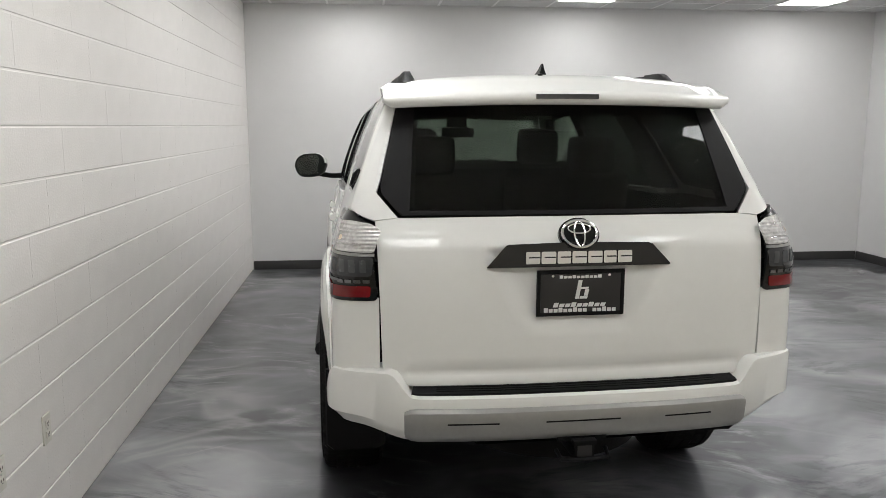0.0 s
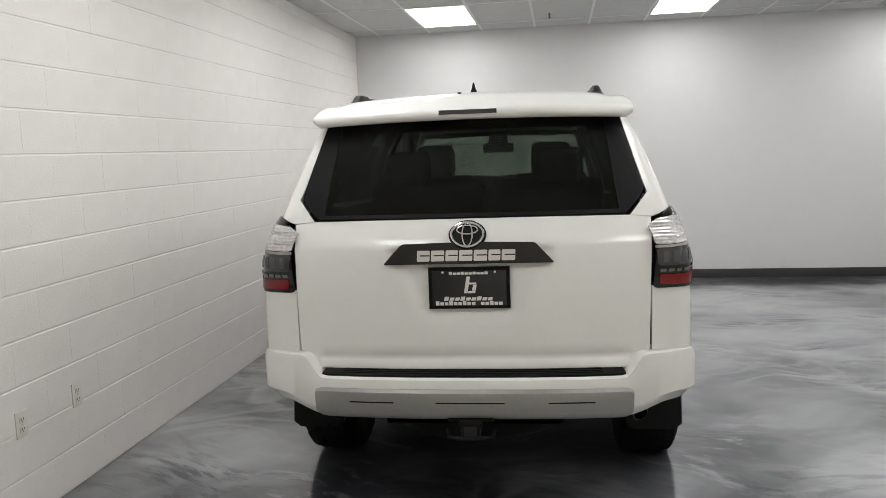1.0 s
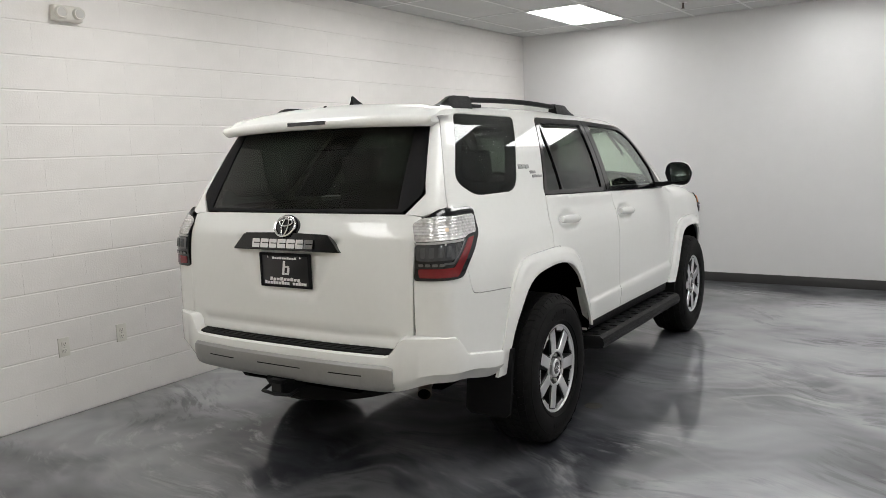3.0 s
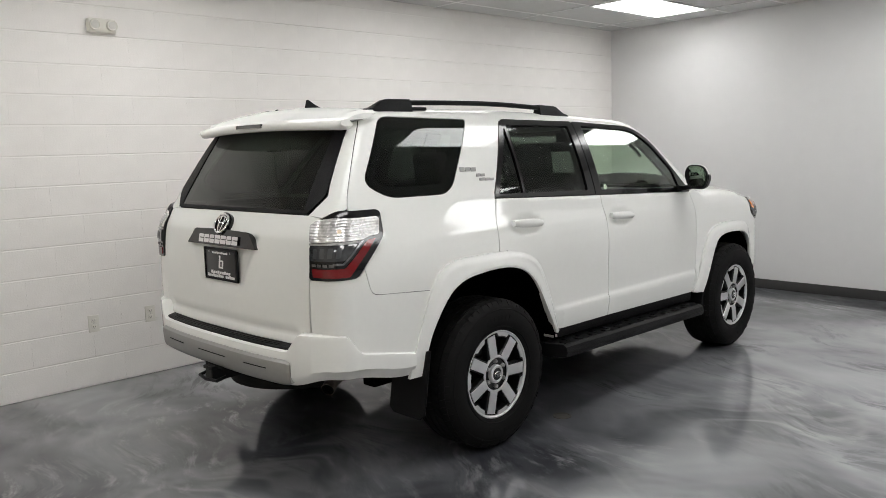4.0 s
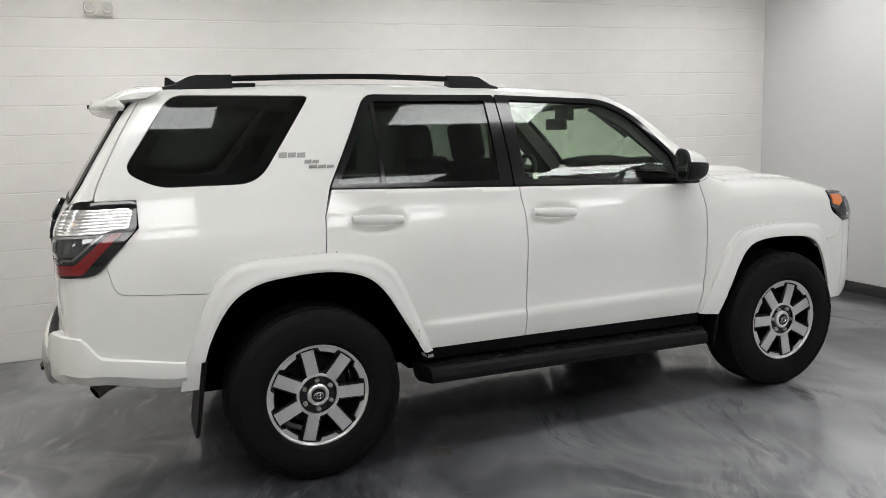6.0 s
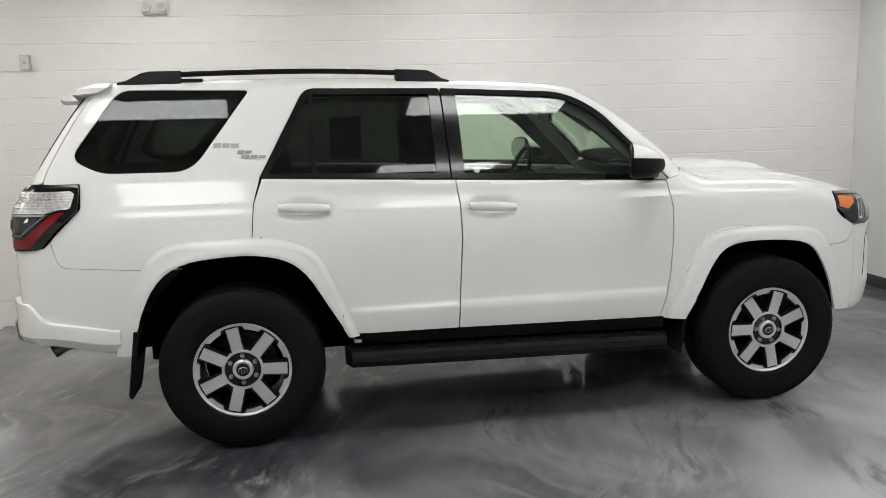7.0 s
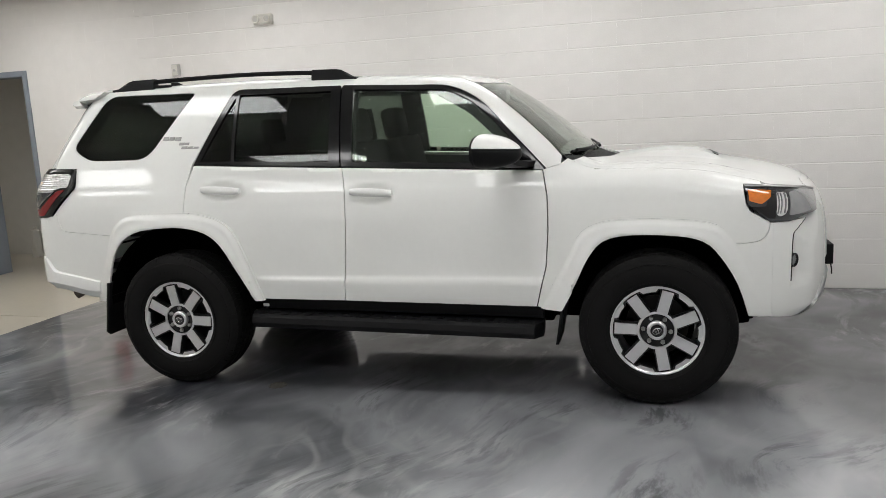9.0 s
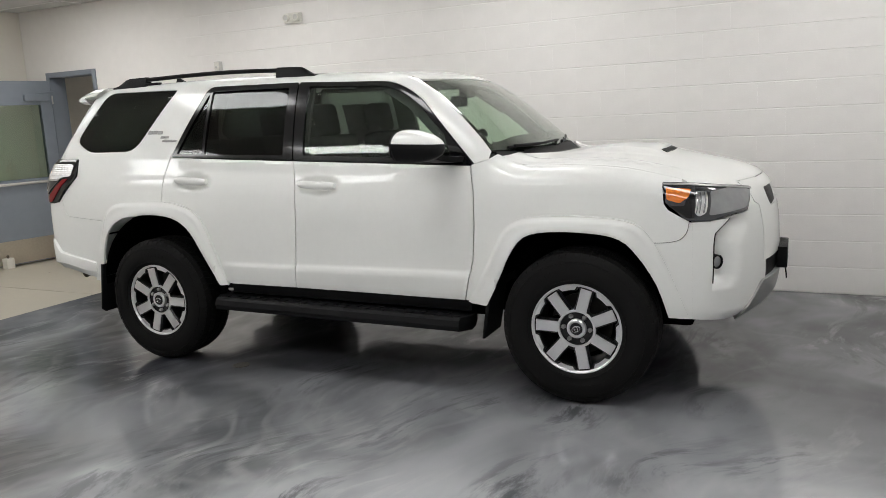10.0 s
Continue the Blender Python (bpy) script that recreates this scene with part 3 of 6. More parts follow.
def build_room():
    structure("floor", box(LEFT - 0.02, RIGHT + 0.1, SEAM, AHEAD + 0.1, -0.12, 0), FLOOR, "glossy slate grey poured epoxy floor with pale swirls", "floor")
    bm = box(HALL_X - 0.1, -0.434, BACK - 0.1, SEAM - 0.002, -0.12, -0.003)
    box(-0.426, RIGHT + 0.1, BACK - 0.1, SEAM - 0.002, -0.12, -0.003, bm=bm)
    box(HALL_X - 0.1, LEFT - 0.05, HALL_Y - 0.1, BACK - 0.101, -0.12, -0.003, bm=bm)
    structure("floor_concrete", bm, CONCRETE, "light tan sealed concrete floor with a sawn joint", "floor")
    structure("floor_joint", box(-0.434, -0.426, BACK - 0.1, SEAM - 0.002, -0.12, -0.010), SLOT, "dark strip at the bottom of the sawn joint", "floor")
    structure("wall_far", box(LEFT - 0.2, RIGHT + 0.2, AHEAD, AHEAD + 0.15, -0.1, HIGH + 0.15), DRYWALL, "plain white painted wall", "wall")
    structure("wall_right", box(RIGHT, RIGHT + 0.15, BACK - 0.1, AHEAD - 0.002, -0.1, HIGH + 0.15), DRYWALL, "plain white painted side wall", "wall")
    structure("wall_back", box(LEFT - 0.19, RIGHT + 0.2, BACK - 0.15, BACK, -0.1, HIGH + 0.15), CREAM, "cream painted wall beside the doorway", "wall")
    structure("baseboard", box(LEFT + 0.012, RIGHT - 0.012, AHEAD - 0.011, AHEAD, 0, 0.102, 0.004), BASE, "dark grey vinyl cove base along the wall", "baseboard", True)
    structure("baseboard_right", box(RIGHT - 0.011, RIGHT, BACK + 0.02, AHEAD - 0.013, 0, 0.102, 0.004), BASE, "dark grey vinyl cove base along the side wall", "baseboard", True)
    # block wall: backing with the doorway, blocks with recessed joints
    bm = bmesh.new()
    x0, x1 = LEFT - 0.2, LEFT - 0.0035
    box(x0, x1, DOOR_B, AHEAD - 0.001, -0.1, HIGH + 0.15, bm=bm)
    box(x0, x1, BACK, DOOR_A, -0.1, HIGH + 0.15, bm=bm)
    box(x0, x1, DOOR_A, DOOR_B, DOOR_H, HIGH + 0.15, bm=bm)
    wall = structure("wall_left", bm, WALL, "white painted concrete block wall", "wall")
    # ceiling with its grid
    bm = box(LEFT - 0.1, RIGHT + 0.1, BACK - 0.1, AHEAD + 0.1, HIGH, HIGH + 0.1)
    structure("ceiling", bm, CEILING, "white suspended tile ceiling", "ceiling")
    bm = bmesh.new()
    gx = [GRID_X + 0.6096 * i for i in range(-3, 13)]
    gy = [GRID_Y + 1.2192 * i for i in range(-9, 3)]
    for x in gx:
        if LEFT < x < RIGHT:
            box(x - 0.012, x + 0.012, BACK, AHEAD, HIGH - 0.004, HIGH + 0.01, bm=bm)
    for y in gy:
        if BACK < y < AHEAD:
            box(LEFT, RIGHT, y - 0.012, y + 0.012, HIGH - 0.0045, HIGH + 0.01, bm=bm)
    structure("ceiling_grid", bm, GRID, "white metal ceiling grid", "ceiling")
    return wall


def ceiling_light():
    t = thing("ceiling_light", pose(0, 0, HIGH), "recessed flat white rectangular ceiling light, switched on", "ceiling light", "ceiling lights")
    bm = bmesh.new()
    for a in (-1, 1):
        box(a * 0.30 - 0.014, a * 0.30 + 0.014, -0.60, 0.60, -0.012, 0.004, bm=bm)
        box(-0.286, 0.286, a * 0.60 - 0.014, a * 0.60 + 0.014, -0.012, 0.004, bm=bm)
    part("frame", bm, GRID, t, smooth=False)
    part("diffuser", box(-0.288, 0.288, -0.588, 0.588, -0.008, -0.002), LAMP, t, smooth=False)
    return t


def wall_outlet():
    """A duplex outlet; its plate faces +x."""
    t = thing("wall_outlet", pose(0, 0, 0), "ivory duplex power outlet on the white block wall", "outlet", "wall outlets")
    part("cover_plate", box(0, 0.007, -0.037, 0.037, -0.060, 0.060, 0.003), IVORY, t)
    for s in (-1, 1):
        part("socket", box(0.007, 0.010, -0.017, 0.017, s * 0.022 - 0.014, s * 0.022 + 0.014, 0.0015), IVORY, t)
        bm = bmesh.new()
        for y in (-0.007, 0.007):
            box(0.0101, 0.0108, y - 0.0013, y + 0.0013, s * 0.022 - 0.003, s * 0.022 + 0.007, bm=bm)
        box(0.0101, 0.0108, -0.003, 0.003, s * 0.022 - 0.011, s * 0.022 - 0.007, bm=bm)
        part("slot", bm, SLOT, t, smooth=False)
    part("screw", lathe([(0.007, 0.004), (0.009, 0.003)], 10), GREYBOX, t)
    return t


def light_switch(m):
    t = thing("light_switch", m, "ivory light switch plate on the white block wall", "light switch")
    part("cover_plate", box(0, 0.007, -0.058, 0.058, -0.060, 0.060, 0.003), IVORY, t)
    for y in (-0.023, 0.023):
        part("toggle", box(0.007, 0.016, y - 0.005, y + 0.005, -0.011, 0.011, 0.002), IVORY, t)
        for z in (-0.030, 0.030):
            part("screw", lathe([(0.007, 0.003), (0.0085, 0.002)], 8), GREYBOX, t).location = (0, y, z)


def emergency_light(m):
    t = thing("emergency_light", m, "white emergency light with two round lamp heads on the block wall", "emergency light")
    part("housing", box(0, 0.055, -0.095, 0.095, -0.045, 0.052, 0.014, 3), IVORY, t)
    part("test_panel", box(0.055, 0.058, -0.02, 0.02, -0.03, 0.0, 0.001), IVORY, t)
    for s in (-1, 1):
        bm = lathe([(0.05, 0.036), (0.075, 0.038), (0.082, 0.034), (0.078, 0.028), (0.066, 0.0)], 24)
        bmesh.ops.translate(bm, vec=(0, s * 0.058, 0.004), verts=bm.verts)
        head = part("lamp_head", bm, IVORY, t)
        bm = lathe([(0.068, 0.0265), (0.0795, 0.0262), (0.081, 0.012), (0.0812, 0.0)], 20)
        bmesh.ops.translate(bm, vec=(0, s * 0.058, 0.004), verts=bm.verts)
        part("lens", bm, GREYBOX, head, "grey reflector lens")


def wall_box(m):
    t = thing("wall_box", m, "small grey conduit box on the block wall", "junction box")
    part("body", box(0, 0.05, -0.036, 0.036, -0.058, 0.058, 0.006), GREYBOX, t)
    part("cover", box(0.05, 0.055, -0.030, 0.030, -0.050, 0.050, 0.002), IVORY, t)
    part("button", lathe([(0.055, 0.014), (0.062, 0.013), (0.064, 0.0)], 16), GREYBOX, t)


def fire_extinguisher(m):
    t = thing("fire_extinguisher", m, "red fire extinguisher with a black hose hung on the wall", "fire extinguisher")
    part("cylinder", lathe([(0.0, 0.05), (0.006, 0.062), (0.02, 0.065), (0.36, 0.065), (0.40, 0.055), (0.425, 0.028), (0.44, 0.022)], 32, axis="z"), FIRE, t)
    bm = bmesh.new()
    for k in range(17):
        a = radians(-60 + 120 * k / 16)
        r = 0.0662
        for z in (0.14, 0.32):
            bm.verts.new((r * math.cos(a), r * math.sin(a), z))
    bm.verts.ensure_lookup_table()
    for k in range(16):
        bm.faces.new([bm.verts[i] for i in (2 * k, 2 * k + 2, 2 * k + 3, 2 * k + 1)])
    bmesh.ops.solidify(bm, geom=bm.faces[:], thickness=-0.001)
    part("label_sticker", bm, GREYBOX, t, "pale printed label sticker")
    part("valve", box(-0.02, 0.02, -0.02, 0.02, 0.44, 0.475, 0.005), CHROME, t)
    part("handle", box(-0.012, 0.012, -0.015, 0.105, 0.478, 0.492, 0.004), GREYBOX, t)
    part("lever", tube([(0, 0, 0.50), (0, 0.05, 0.515), (0, 0.11, 0.522)], 0.006, 8), GREYBOX, t)
    part("gauge", lathe([(0.02, 0.016), (0.032, 0.016), (0.034, 0.0)], 18), IVORY, t)
    hose = [(0, -0.02, 0.46), (0.01, -0.07, 0.47), (0.015, -0.105, 0.43), (0.015, -0.105, 0.34), (0.01, -0.085, 0.24), (0.0, -0.07, 0.19)]
    part("hose", tube([Vector(p) for p in soft_line([Vector(q).to_tuple() for q in hose], 5)], 0.011, 10), TRIM, t)
    part("nozzle", lathe([(0.0, 0.012), (0.10, 0.016)], 12, axis="z"), TRIM, t).location = (0, -0.072, 0.09)
    part("bracket", box(-0.078, -0.066, -0.03, 0.03, 0.05, 0.40, 0.002), GREYBOX, t)


def doorway():
    frame_ = link("door_frame", box(LEFT - 0.204, LEFT + 0.012, DOOR_B - 0.004, DOOR_B + 0.055, 0, DOOR_H + 0.055, 0.003), DOORPAINT)
    tagged(frame_, "blue-grey painted steel door frame in the block wall", "door frame", kind="structure")
    part("jamb", box(LEFT - 0.204, LEFT + 0.012, DOOR_A - 0.055, DOOR_A + 0.004, 0, DOOR_H + 0.055, 0.003), DOORPAINT, frame_)
    part("head", box(LEFT - 0.204, LEFT + 0.012, DOOR_A + 0.005, DOOR_B - 0.005, DOOR_H - 0.004, DOOR_H + 0.055, 0.003), DOORPAINT, frame_)
    part("door_stop", box(LEFT - 0.11, LEFT - 0.09, DOOR_B - 0.020, DOOR_B - 0.005, 0, DOOR_H - 0.006, 0.002), DOORPAINT, frame_)
    # the leaf, standing open along the back wall
    t = thing("door_1", pose(LEFT + 0.035, -4.44, 0, 0, 0, -9), "blue-grey steel door with a window and kick plate, standing open", "door", kind="structure")
    W, T, H = 0.92, 0.022, 2.12
    bm = bmesh.new()
    box(0, W, -T, T, 0.02, 0.98, bm=bm)
    box(0, 0.13, -T, T, 0.981, 1.86, bm=bm)
    box(W - 0.13, W, -T, T, 0.981, 1.86, bm=bm)
    box(0, W, -T, T, 1.861, H, bm=bm)
    part("leaf", bm, DOORPAINT, t, smooth=False)
    part("glass", box(0.131, W - 0.131, -0.004, 0.004, 0.982, 1.859), CLEAR, t, smooth=False)
    bm = bmesh.new()
    for s in (-1, 1):
        for b_ in ((0.115, 0.145, 0.966, 1.875), (W - 0.145, W - 0.115, 0.966, 1.875), (0.146, W - 0.146, 0.966, 0.996), (0.146, W - 0.146, 1.845, 1.875)):
            box(b_[0], b_[1], s * (T + 0.004) - 0.0039, s * (T + 0.004) + 0.0039, b_[2], b_[3], bm=bm)
    part("glazing_bead", bm, DOORPAINT, t, smooth=False)
    part("kick_plate", box(0.03, W - 0.03, T + 0.0005, T + 0.003, 0.03, 0.30), BRASS, t, "brushed metal kick plate", smooth=False)
    part("closer_body", box(0.06, 0.34, T, T + 0.05, 1.89, 1.96, 0.006), DOORPAINT, t)
    part("closer_arm", tube([(0.2, T + 0.03, 1.97), (0.08, T + 0.06, 1.985), (0.0, T + 0.08, 2.0)], 0.007, 8), DOORPAINT, t)
    part("push_bar", tube([(0.10, T + 0.05, 0.95), (W - 0.08, T + 0.05, 0.95)], 0.016, 10), GREYBOX, t)
    for z in (0.25, 1.05, 1.85):
        part("hinge", lathe([(0, 0.009), (0.10, 0.009)], 10, axis="z"), GREYBOX, t).location = (-0.008, T, z)
    # corridor along the far side of the block wall, lit by an unseen lamp assumed further in
    bm = bmesh.new()
    x0, x1, y0 = HALL_X, LEFT - 0.2005, HALL_Y
    box(x0 - 0.15, x0, y0, -3.15, 0, 2.6, bm=bm)
    box(x0 + 0.001, x1, -3.30, -3.15, 0, 2.6, bm=bm)
    box(x0 + 0.001, LEFT - 0.05, y0 - 0.15, y0, 0, 2.6, bm=bm)
    box(x1, LEFT - 0.05, y0 + 0.001, BACK - 0.151, 0, 2.6, bm=bm)
    box(x0 + 0.001, x1 - 0.001, y0 + 0.001, -3.301, 2.45, 2.6, bm=bm)
    structure("corridor_wall", bm, DARKROOM, "dim corridor walls beyond the doorway", "wall")
    t = thing("rubber_stop", pose(LEFT + 0.82, -4.50, -0.003), "small pale wooden block on the concrete by the door", "door stop")
    part("wedge", box(-0.05, 0.05, -0.04, 0.04, 0, 0.12, 0.006), IVORY, t)
    part("knob", lathe([(0, 0.012), (0.03, 0.016), (0.036, 0.0)], 12, axis="z"), STEEL, t).location = (0, 0, 0.1195)


def plastic_bundle(m):
    t = thing("plastic_bundle", m, "crumpled white plastic bundle standing on the corridor floor", "bundle")
    rng = random.Random(11)
    rings = []
    for k in range(9):
        z = 0.34 * k / 8
        r = 0.072 * (1 - 0.25 * (k / 8) ** 2)
        rings.append([((r + rng.uniform(-0.012, 0.012)) * math.cos(a), (r + rng.uniform(-0.012, 0.012)) * math.sin(a), z + rng.uniform(-0.006, 0.006) * (0 < k)) for a in [2 * math.pi * j / 14 for j in range(14)]])
    part("wrap", loft(rings), IVORY, t, angle=25)
    part("twist", loft([[(r * math.cos(a), r * math.sin(a), z) for a in [2 * math.pi * j / 8 for j in range(8)]] for z, r in ((0.33, 0.045), (0.36, 0.018), (0.385, 0.03))]), IVORY, t, angle=25)


def floor_drain(m):
    t = thing("floor_drain", m, "small round dull metal drain cover set in the floor", "floor drain")
    part("ring", lathe([(0.0005, 0.055), (0.003, 0.054), (0.003, 0.045), (0.0005, 0.044)], 32, axis="z", ring=True), DRAIN, t)
    part("cover", lathe([(0.0005, 0.0435), (0.002, 0.043), (0.002, 0.0)], 32, axis="z"), DRAIN, t)


def sprinkler(m):
    t = thing("sprinkler", m, "small pendent fire sprinkler below the ceiling", "sprinkler", "sprinklers")
    part("escutcheon", lathe([(-0.006, 0.035), (0.0, 0.037)], 20, axis="z"), GRID, t)
    part("stem", lathe([(-0.055, 0.009), (-0.006, 0.010)], 12, axis="z"), STEEL, t)
    part("deflector", lathe([(-0.060, 0.018), (-0.0555, 0.018)], 14, axis="z"), STEEL, t)


WALL_LEFT = build_room()
first_light = ceiling_light()
spots = [(LIGHT_X + 2.44 * i, LIGHT_Y - LIGHT_STEP * j) for j in range(4) for i in range(3)]
first_light.location = (*spots[0], HIGH)
for x, y in spots[1:]:
    copy_thing(first_light, pose(x, y, HIGH))
# Unseen lamp, assumed and added to brighten the corridor walls.
copy_thing(first_light, pose(-2.74, -8.5, 2.449))
outlet = wall_outlet()
outlet.location = (LEFT, -1.03, 0.445)
copy_thing(outlet, pose(LEFT, -0.624, 0.45))
emergency_light(pose(LEFT, -0.816, 2.50))
light_switch(pose(LEFT, -3.204, 1.27))
wall_box(pose(LEFT, -1.82, 2.10))
fire_extinguisher(pose(LEFT + 0.08, -2.815, 0.69))
doorway()
plastic_bundle(pose(-3.16, -4.99, -0.003))
floor_drain(pose(0.855, 0.63, 0))
sprinkler(pose(0.31, 4.28, HIGH - 0.005))



# ---- the car ----
suv = thing("suv", pose(-0.011, 0, 0, 0, 0, 1.7), "white four-door SUV with black trim, parked on the epoxy floor", "car")
BOTH = (1, -1)


def belt(y):
    return 1.328 - 0.0415 * y


ARCH_R_IN = soft_line([(-0.505, 0.50), (-0.455, 0.69), (-0.365, 0.852), (-0.249, 0.931), (-0.095, 0.957), (0.087, 0.96), (0.234, 0.927), (0.332, 0.85), (0.425, 0.70), (0.525, 0.53)], 3)
ARCH_R_OUT = soft_line([(-0.585, 0.50), (-0.545, 0.64), (-0.435, 0.914), (-0.364, 1.003), (-0.268, 1.038), (-0.09, 1.043), (0.094, 1.043), (0.213, 1.031), (0.345, 0.985), (0.435, 0.877), (0.575, 0.525)], 3)
ARCH_F_IN = soft_line([(2.305, 0.50), (2.387, 0.653), (2.441, 0.767), (2.522, 0.865), (2.66, 0.897), (2.874, 0.892), (3.01, 0.861), (3.094, 0.78), (3.181, 0.635), (3.235, 0.47)], 3)
ARCH_F_OUT = soft_line([(2.195, 0.505), (2.331, 0.77), (2.412, 0.911), (2.52, 0.964), (2.66, 0.976), (2.80, 0.976), (3.033, 0.955), (3.14, 0.885), (3.24, 0.70), (3.33, 0.465)], 3)


def midway(a, b, lo=0.0, hi=1.0):
    """The line between the inner and outer edge of a flare, where the panels end beneath it."""
    k = 40
    def at(line, t):
        f = t * (len(line) - 1)
        i = min(int(f), len(line) - 2)
        return Vector(line[i]).lerp(Vector(line[i + 1]), f - i)
    return [tuple(at(a, lo + (hi - lo) * j / k).lerp(at(b, lo + (hi - lo) * j / k), 0.5)) for j in range(k + 1)]


MID_R, MID_F = midway(ARCH_R_IN, ARCH_R_OUT), midway(ARCH_F_IN, ARCH_F_OUT)


def flare_relief(inner, outer, ends):
    def f(q, uv):
        d, e = distance_to(uv, inner), distance_to(uv, outer)
        calm = smooth01((uv[:, 0] - ends[0]) / (ends[1] - ends[0]))
        rise = 0.018 + 0.014 * smooth01(e / 0.034) + 0.012 * smooth01(1 - d / 0.07) - 0.004 * smooth01(1 - d / 0.012)
        return rise * (1 - 0.85 * calm) + 0.004 * calm + np.where(q[:, 2] < 0.8, PLAIN(q[:, 2]) - flank(q[:, 1], q[:, 2]), 0.0)
    return f


def shrink(loop, d):
    """An outline moved inward by d."""
    pts = [Vector(p[:2]) for p in loop]
    area = sum(a.x * b.y - b.x * a.y for a, b in zip(pts, pts[1:] + pts[:1]))
    sign = 1 if area > 0 else -1
    out = []
    for i, p in enumerate(pts):
        t = (pts[(i + 1) % len(pts)] - pts[i - 1])
        nrm = Vector((-t.y, t.x)).normalized() * sign
        out.append(tuple(p + nrm * d))
    return out


# openings of the side glass, as (along, up)
REAR_FRAME = rounded([(0.137, belt(0.137) - 0.0005), (0.364, 1.748, 0.05), (1.046, 1.736), (1.070, belt(1.07) - 0.0005)], 0.012)
REAR_LIGHT = rounded([(0.178, 1.338), (0.372, 1.69, 0.02), (0.383, 1.70), (0.383, 1.334)], 0.008)
REAR_PANE = rounded([(0.402, 1.333), (0.402, 1.716), (0.99, 1.707), (1.0, 1.312)], 0.012)
FRONT_FRAME = rounded([(1.078, belt(1.078) - 0.0005), (1.054, 1.736), (1.70, 1.704, 0.09), (1.872, 1.618, 0.09), (2.230, belt(2.23) - 0.0005)], 0.012)
FRONT_PANE = rounded([(1.142, 1.308), (1.128, 1.708), (1.69, 1.678, 0.08), (1.845, 1.598, 0.07), (2.055, 1.395), (2.10, 1.268)], 0.014)
QUARTER = rounded([(-0.735, 1.44, 0.06), (-0.60, 1.366, 0.06), (-0.185, 1.362, 0.09), (0.10, 1.748, 0.03), (-0.515, 1.76, 0.06)], 0.04)

roof_line = [(0.585 - 0.01 * max(0, y - 1.2) / 0.615, y) for y in np.linspace(-0.612, 1.815, 36)]
ROOF_EDGE = place_on(roof_line, "top")
pillar_line = [(0.575 + 0.185 * t, 1.815 + 0.495 * t) for t in np.linspace(0, 1, 16)]
PILLAR_EDGE = place_on(pillar_line, "top")
roof_side = seen_from(ROOF_EDGE, "side")
pillar_side = seen_from(PILLAR_EDGE, "side")
GAP_SIDE = soft_line([(-0.610, 1.775), (-0.715, 1.61), (-0.822, 1.41), (-0.850, 1.335)], 5)

over_rear = [p for p in shrink(REAR_FRAME, -0.004) if p[1] > 1.345 and p[0] < 1.0]
over_front = [p for p in shrink(FRONT_FRAME, -0.004) if p[0] > 1.10 and p[1] > 1.255]
SEAM_QUARTER = soft_line([(-0.818, 1.035), (-0.805, 0.980), (-0.784, 0.9485), (-0.742, 0.9385)], 4)
side_loop = ([(-0.850, 1.325), (-0.690, 1.325), (-0.690, 1.21), (-0.8255, 1.068)] + SEAM_QUARTER + [(-0.43, 0.9125)] + [p for p in MID_R if p[1] > 0.92 and p[0] < 0.07]
             + [(0.076, 1.005), (0.094, 1.20), (0.130, 1.326)] + over_rear + over_front + [(2.236, 1.243), (2.31, 1.262)]
             + pillar_side[::-1] + roof_side[::-1][1:] + GAP_SIDE[1:-1])
body_side = skin("body_side", PAINT, suv, [side_loop, QUARTER], "side", step=0.03, sides=BOTH, label="white body side panel with roof pillars")
door_rear_loop = [(0.142, belt(0.14) - 0.0055), (1.088, belt(1.088) - 0.0055), (1.105, 1.15), (1.108, 0.99), (1.078, 0.53), (0.545, 0.534)] + [p for p in MID_R[::-1] if p[0] > 0.085] + [(0.081, 1.005), (0.099, 1.20)]
door_front_loop = [(1.094, belt(1.094) - 0.0055), (2.214, belt(2.214) - 0.0055), (2.238, 1.10), (2.240, 0.93), (2.225, 0.73), (2.172, 0.512), (1.084, 0.53), (1.114, 0.99), (1.111, 1.15)]


def handle_dish(cy, cz):
    def f(q, uv):
        d = np.hypot((uv[:, 0] - cy) / 0.122, (uv[:, 1] - cz) / 0.046)
        return -0.022 * smooth01(1.5 - d * 1.1)
    return f


rear_door = skin("rear_door", PAINT, suv, [door_rear_loop], "side", lift=0.001, sides=BOTH, relief=handle_dish(0.34, 1.166), label="white rear passenger door", step=0.02, depth=0.035)
front_door = skin("front_door", PAINT, suv, [door_front_loop], "side", lift=0.001, sides=BOTH, relief=handle_dish(1.272, 1.138), label="white front door", step=0.02, depth=0.035)
rear_doors, front_doors = dict(zip(BOTH, rear_door)), dict(zip(BOTH, front_door))
FENDER_LINE = soft_line([(3.329, 0.945), (3.318, 0.895), (3.285, 0.858), (3.22, 0.845), (3.13, 0.8425)], 4)
fender_loop = ([(2.220, belt(2.22)), (2.30, 1.257)] + [(y, z) for y, z in seen_from(place_on([(0.743, v) for v in np.linspace(2.34, 3.285, 17)], "top"), "side")]
               + [(3.29, 1.128), (3.203, 1.134), (3.203, 1.119), (3.214, 1.03), (3.235, 1.0), (3.328, 0.945)] + FENDER_LINE + [p for p in MID_F[::-1] if p[0] < 3.10] + [(2.178, 0.512), (2.231, 0.73), (2.246, 0.93), (2.244, 1.10)])
skin("front_fender", PAINT, suv, [fender_loop], "side", sides=BOTH, label="white front fender")
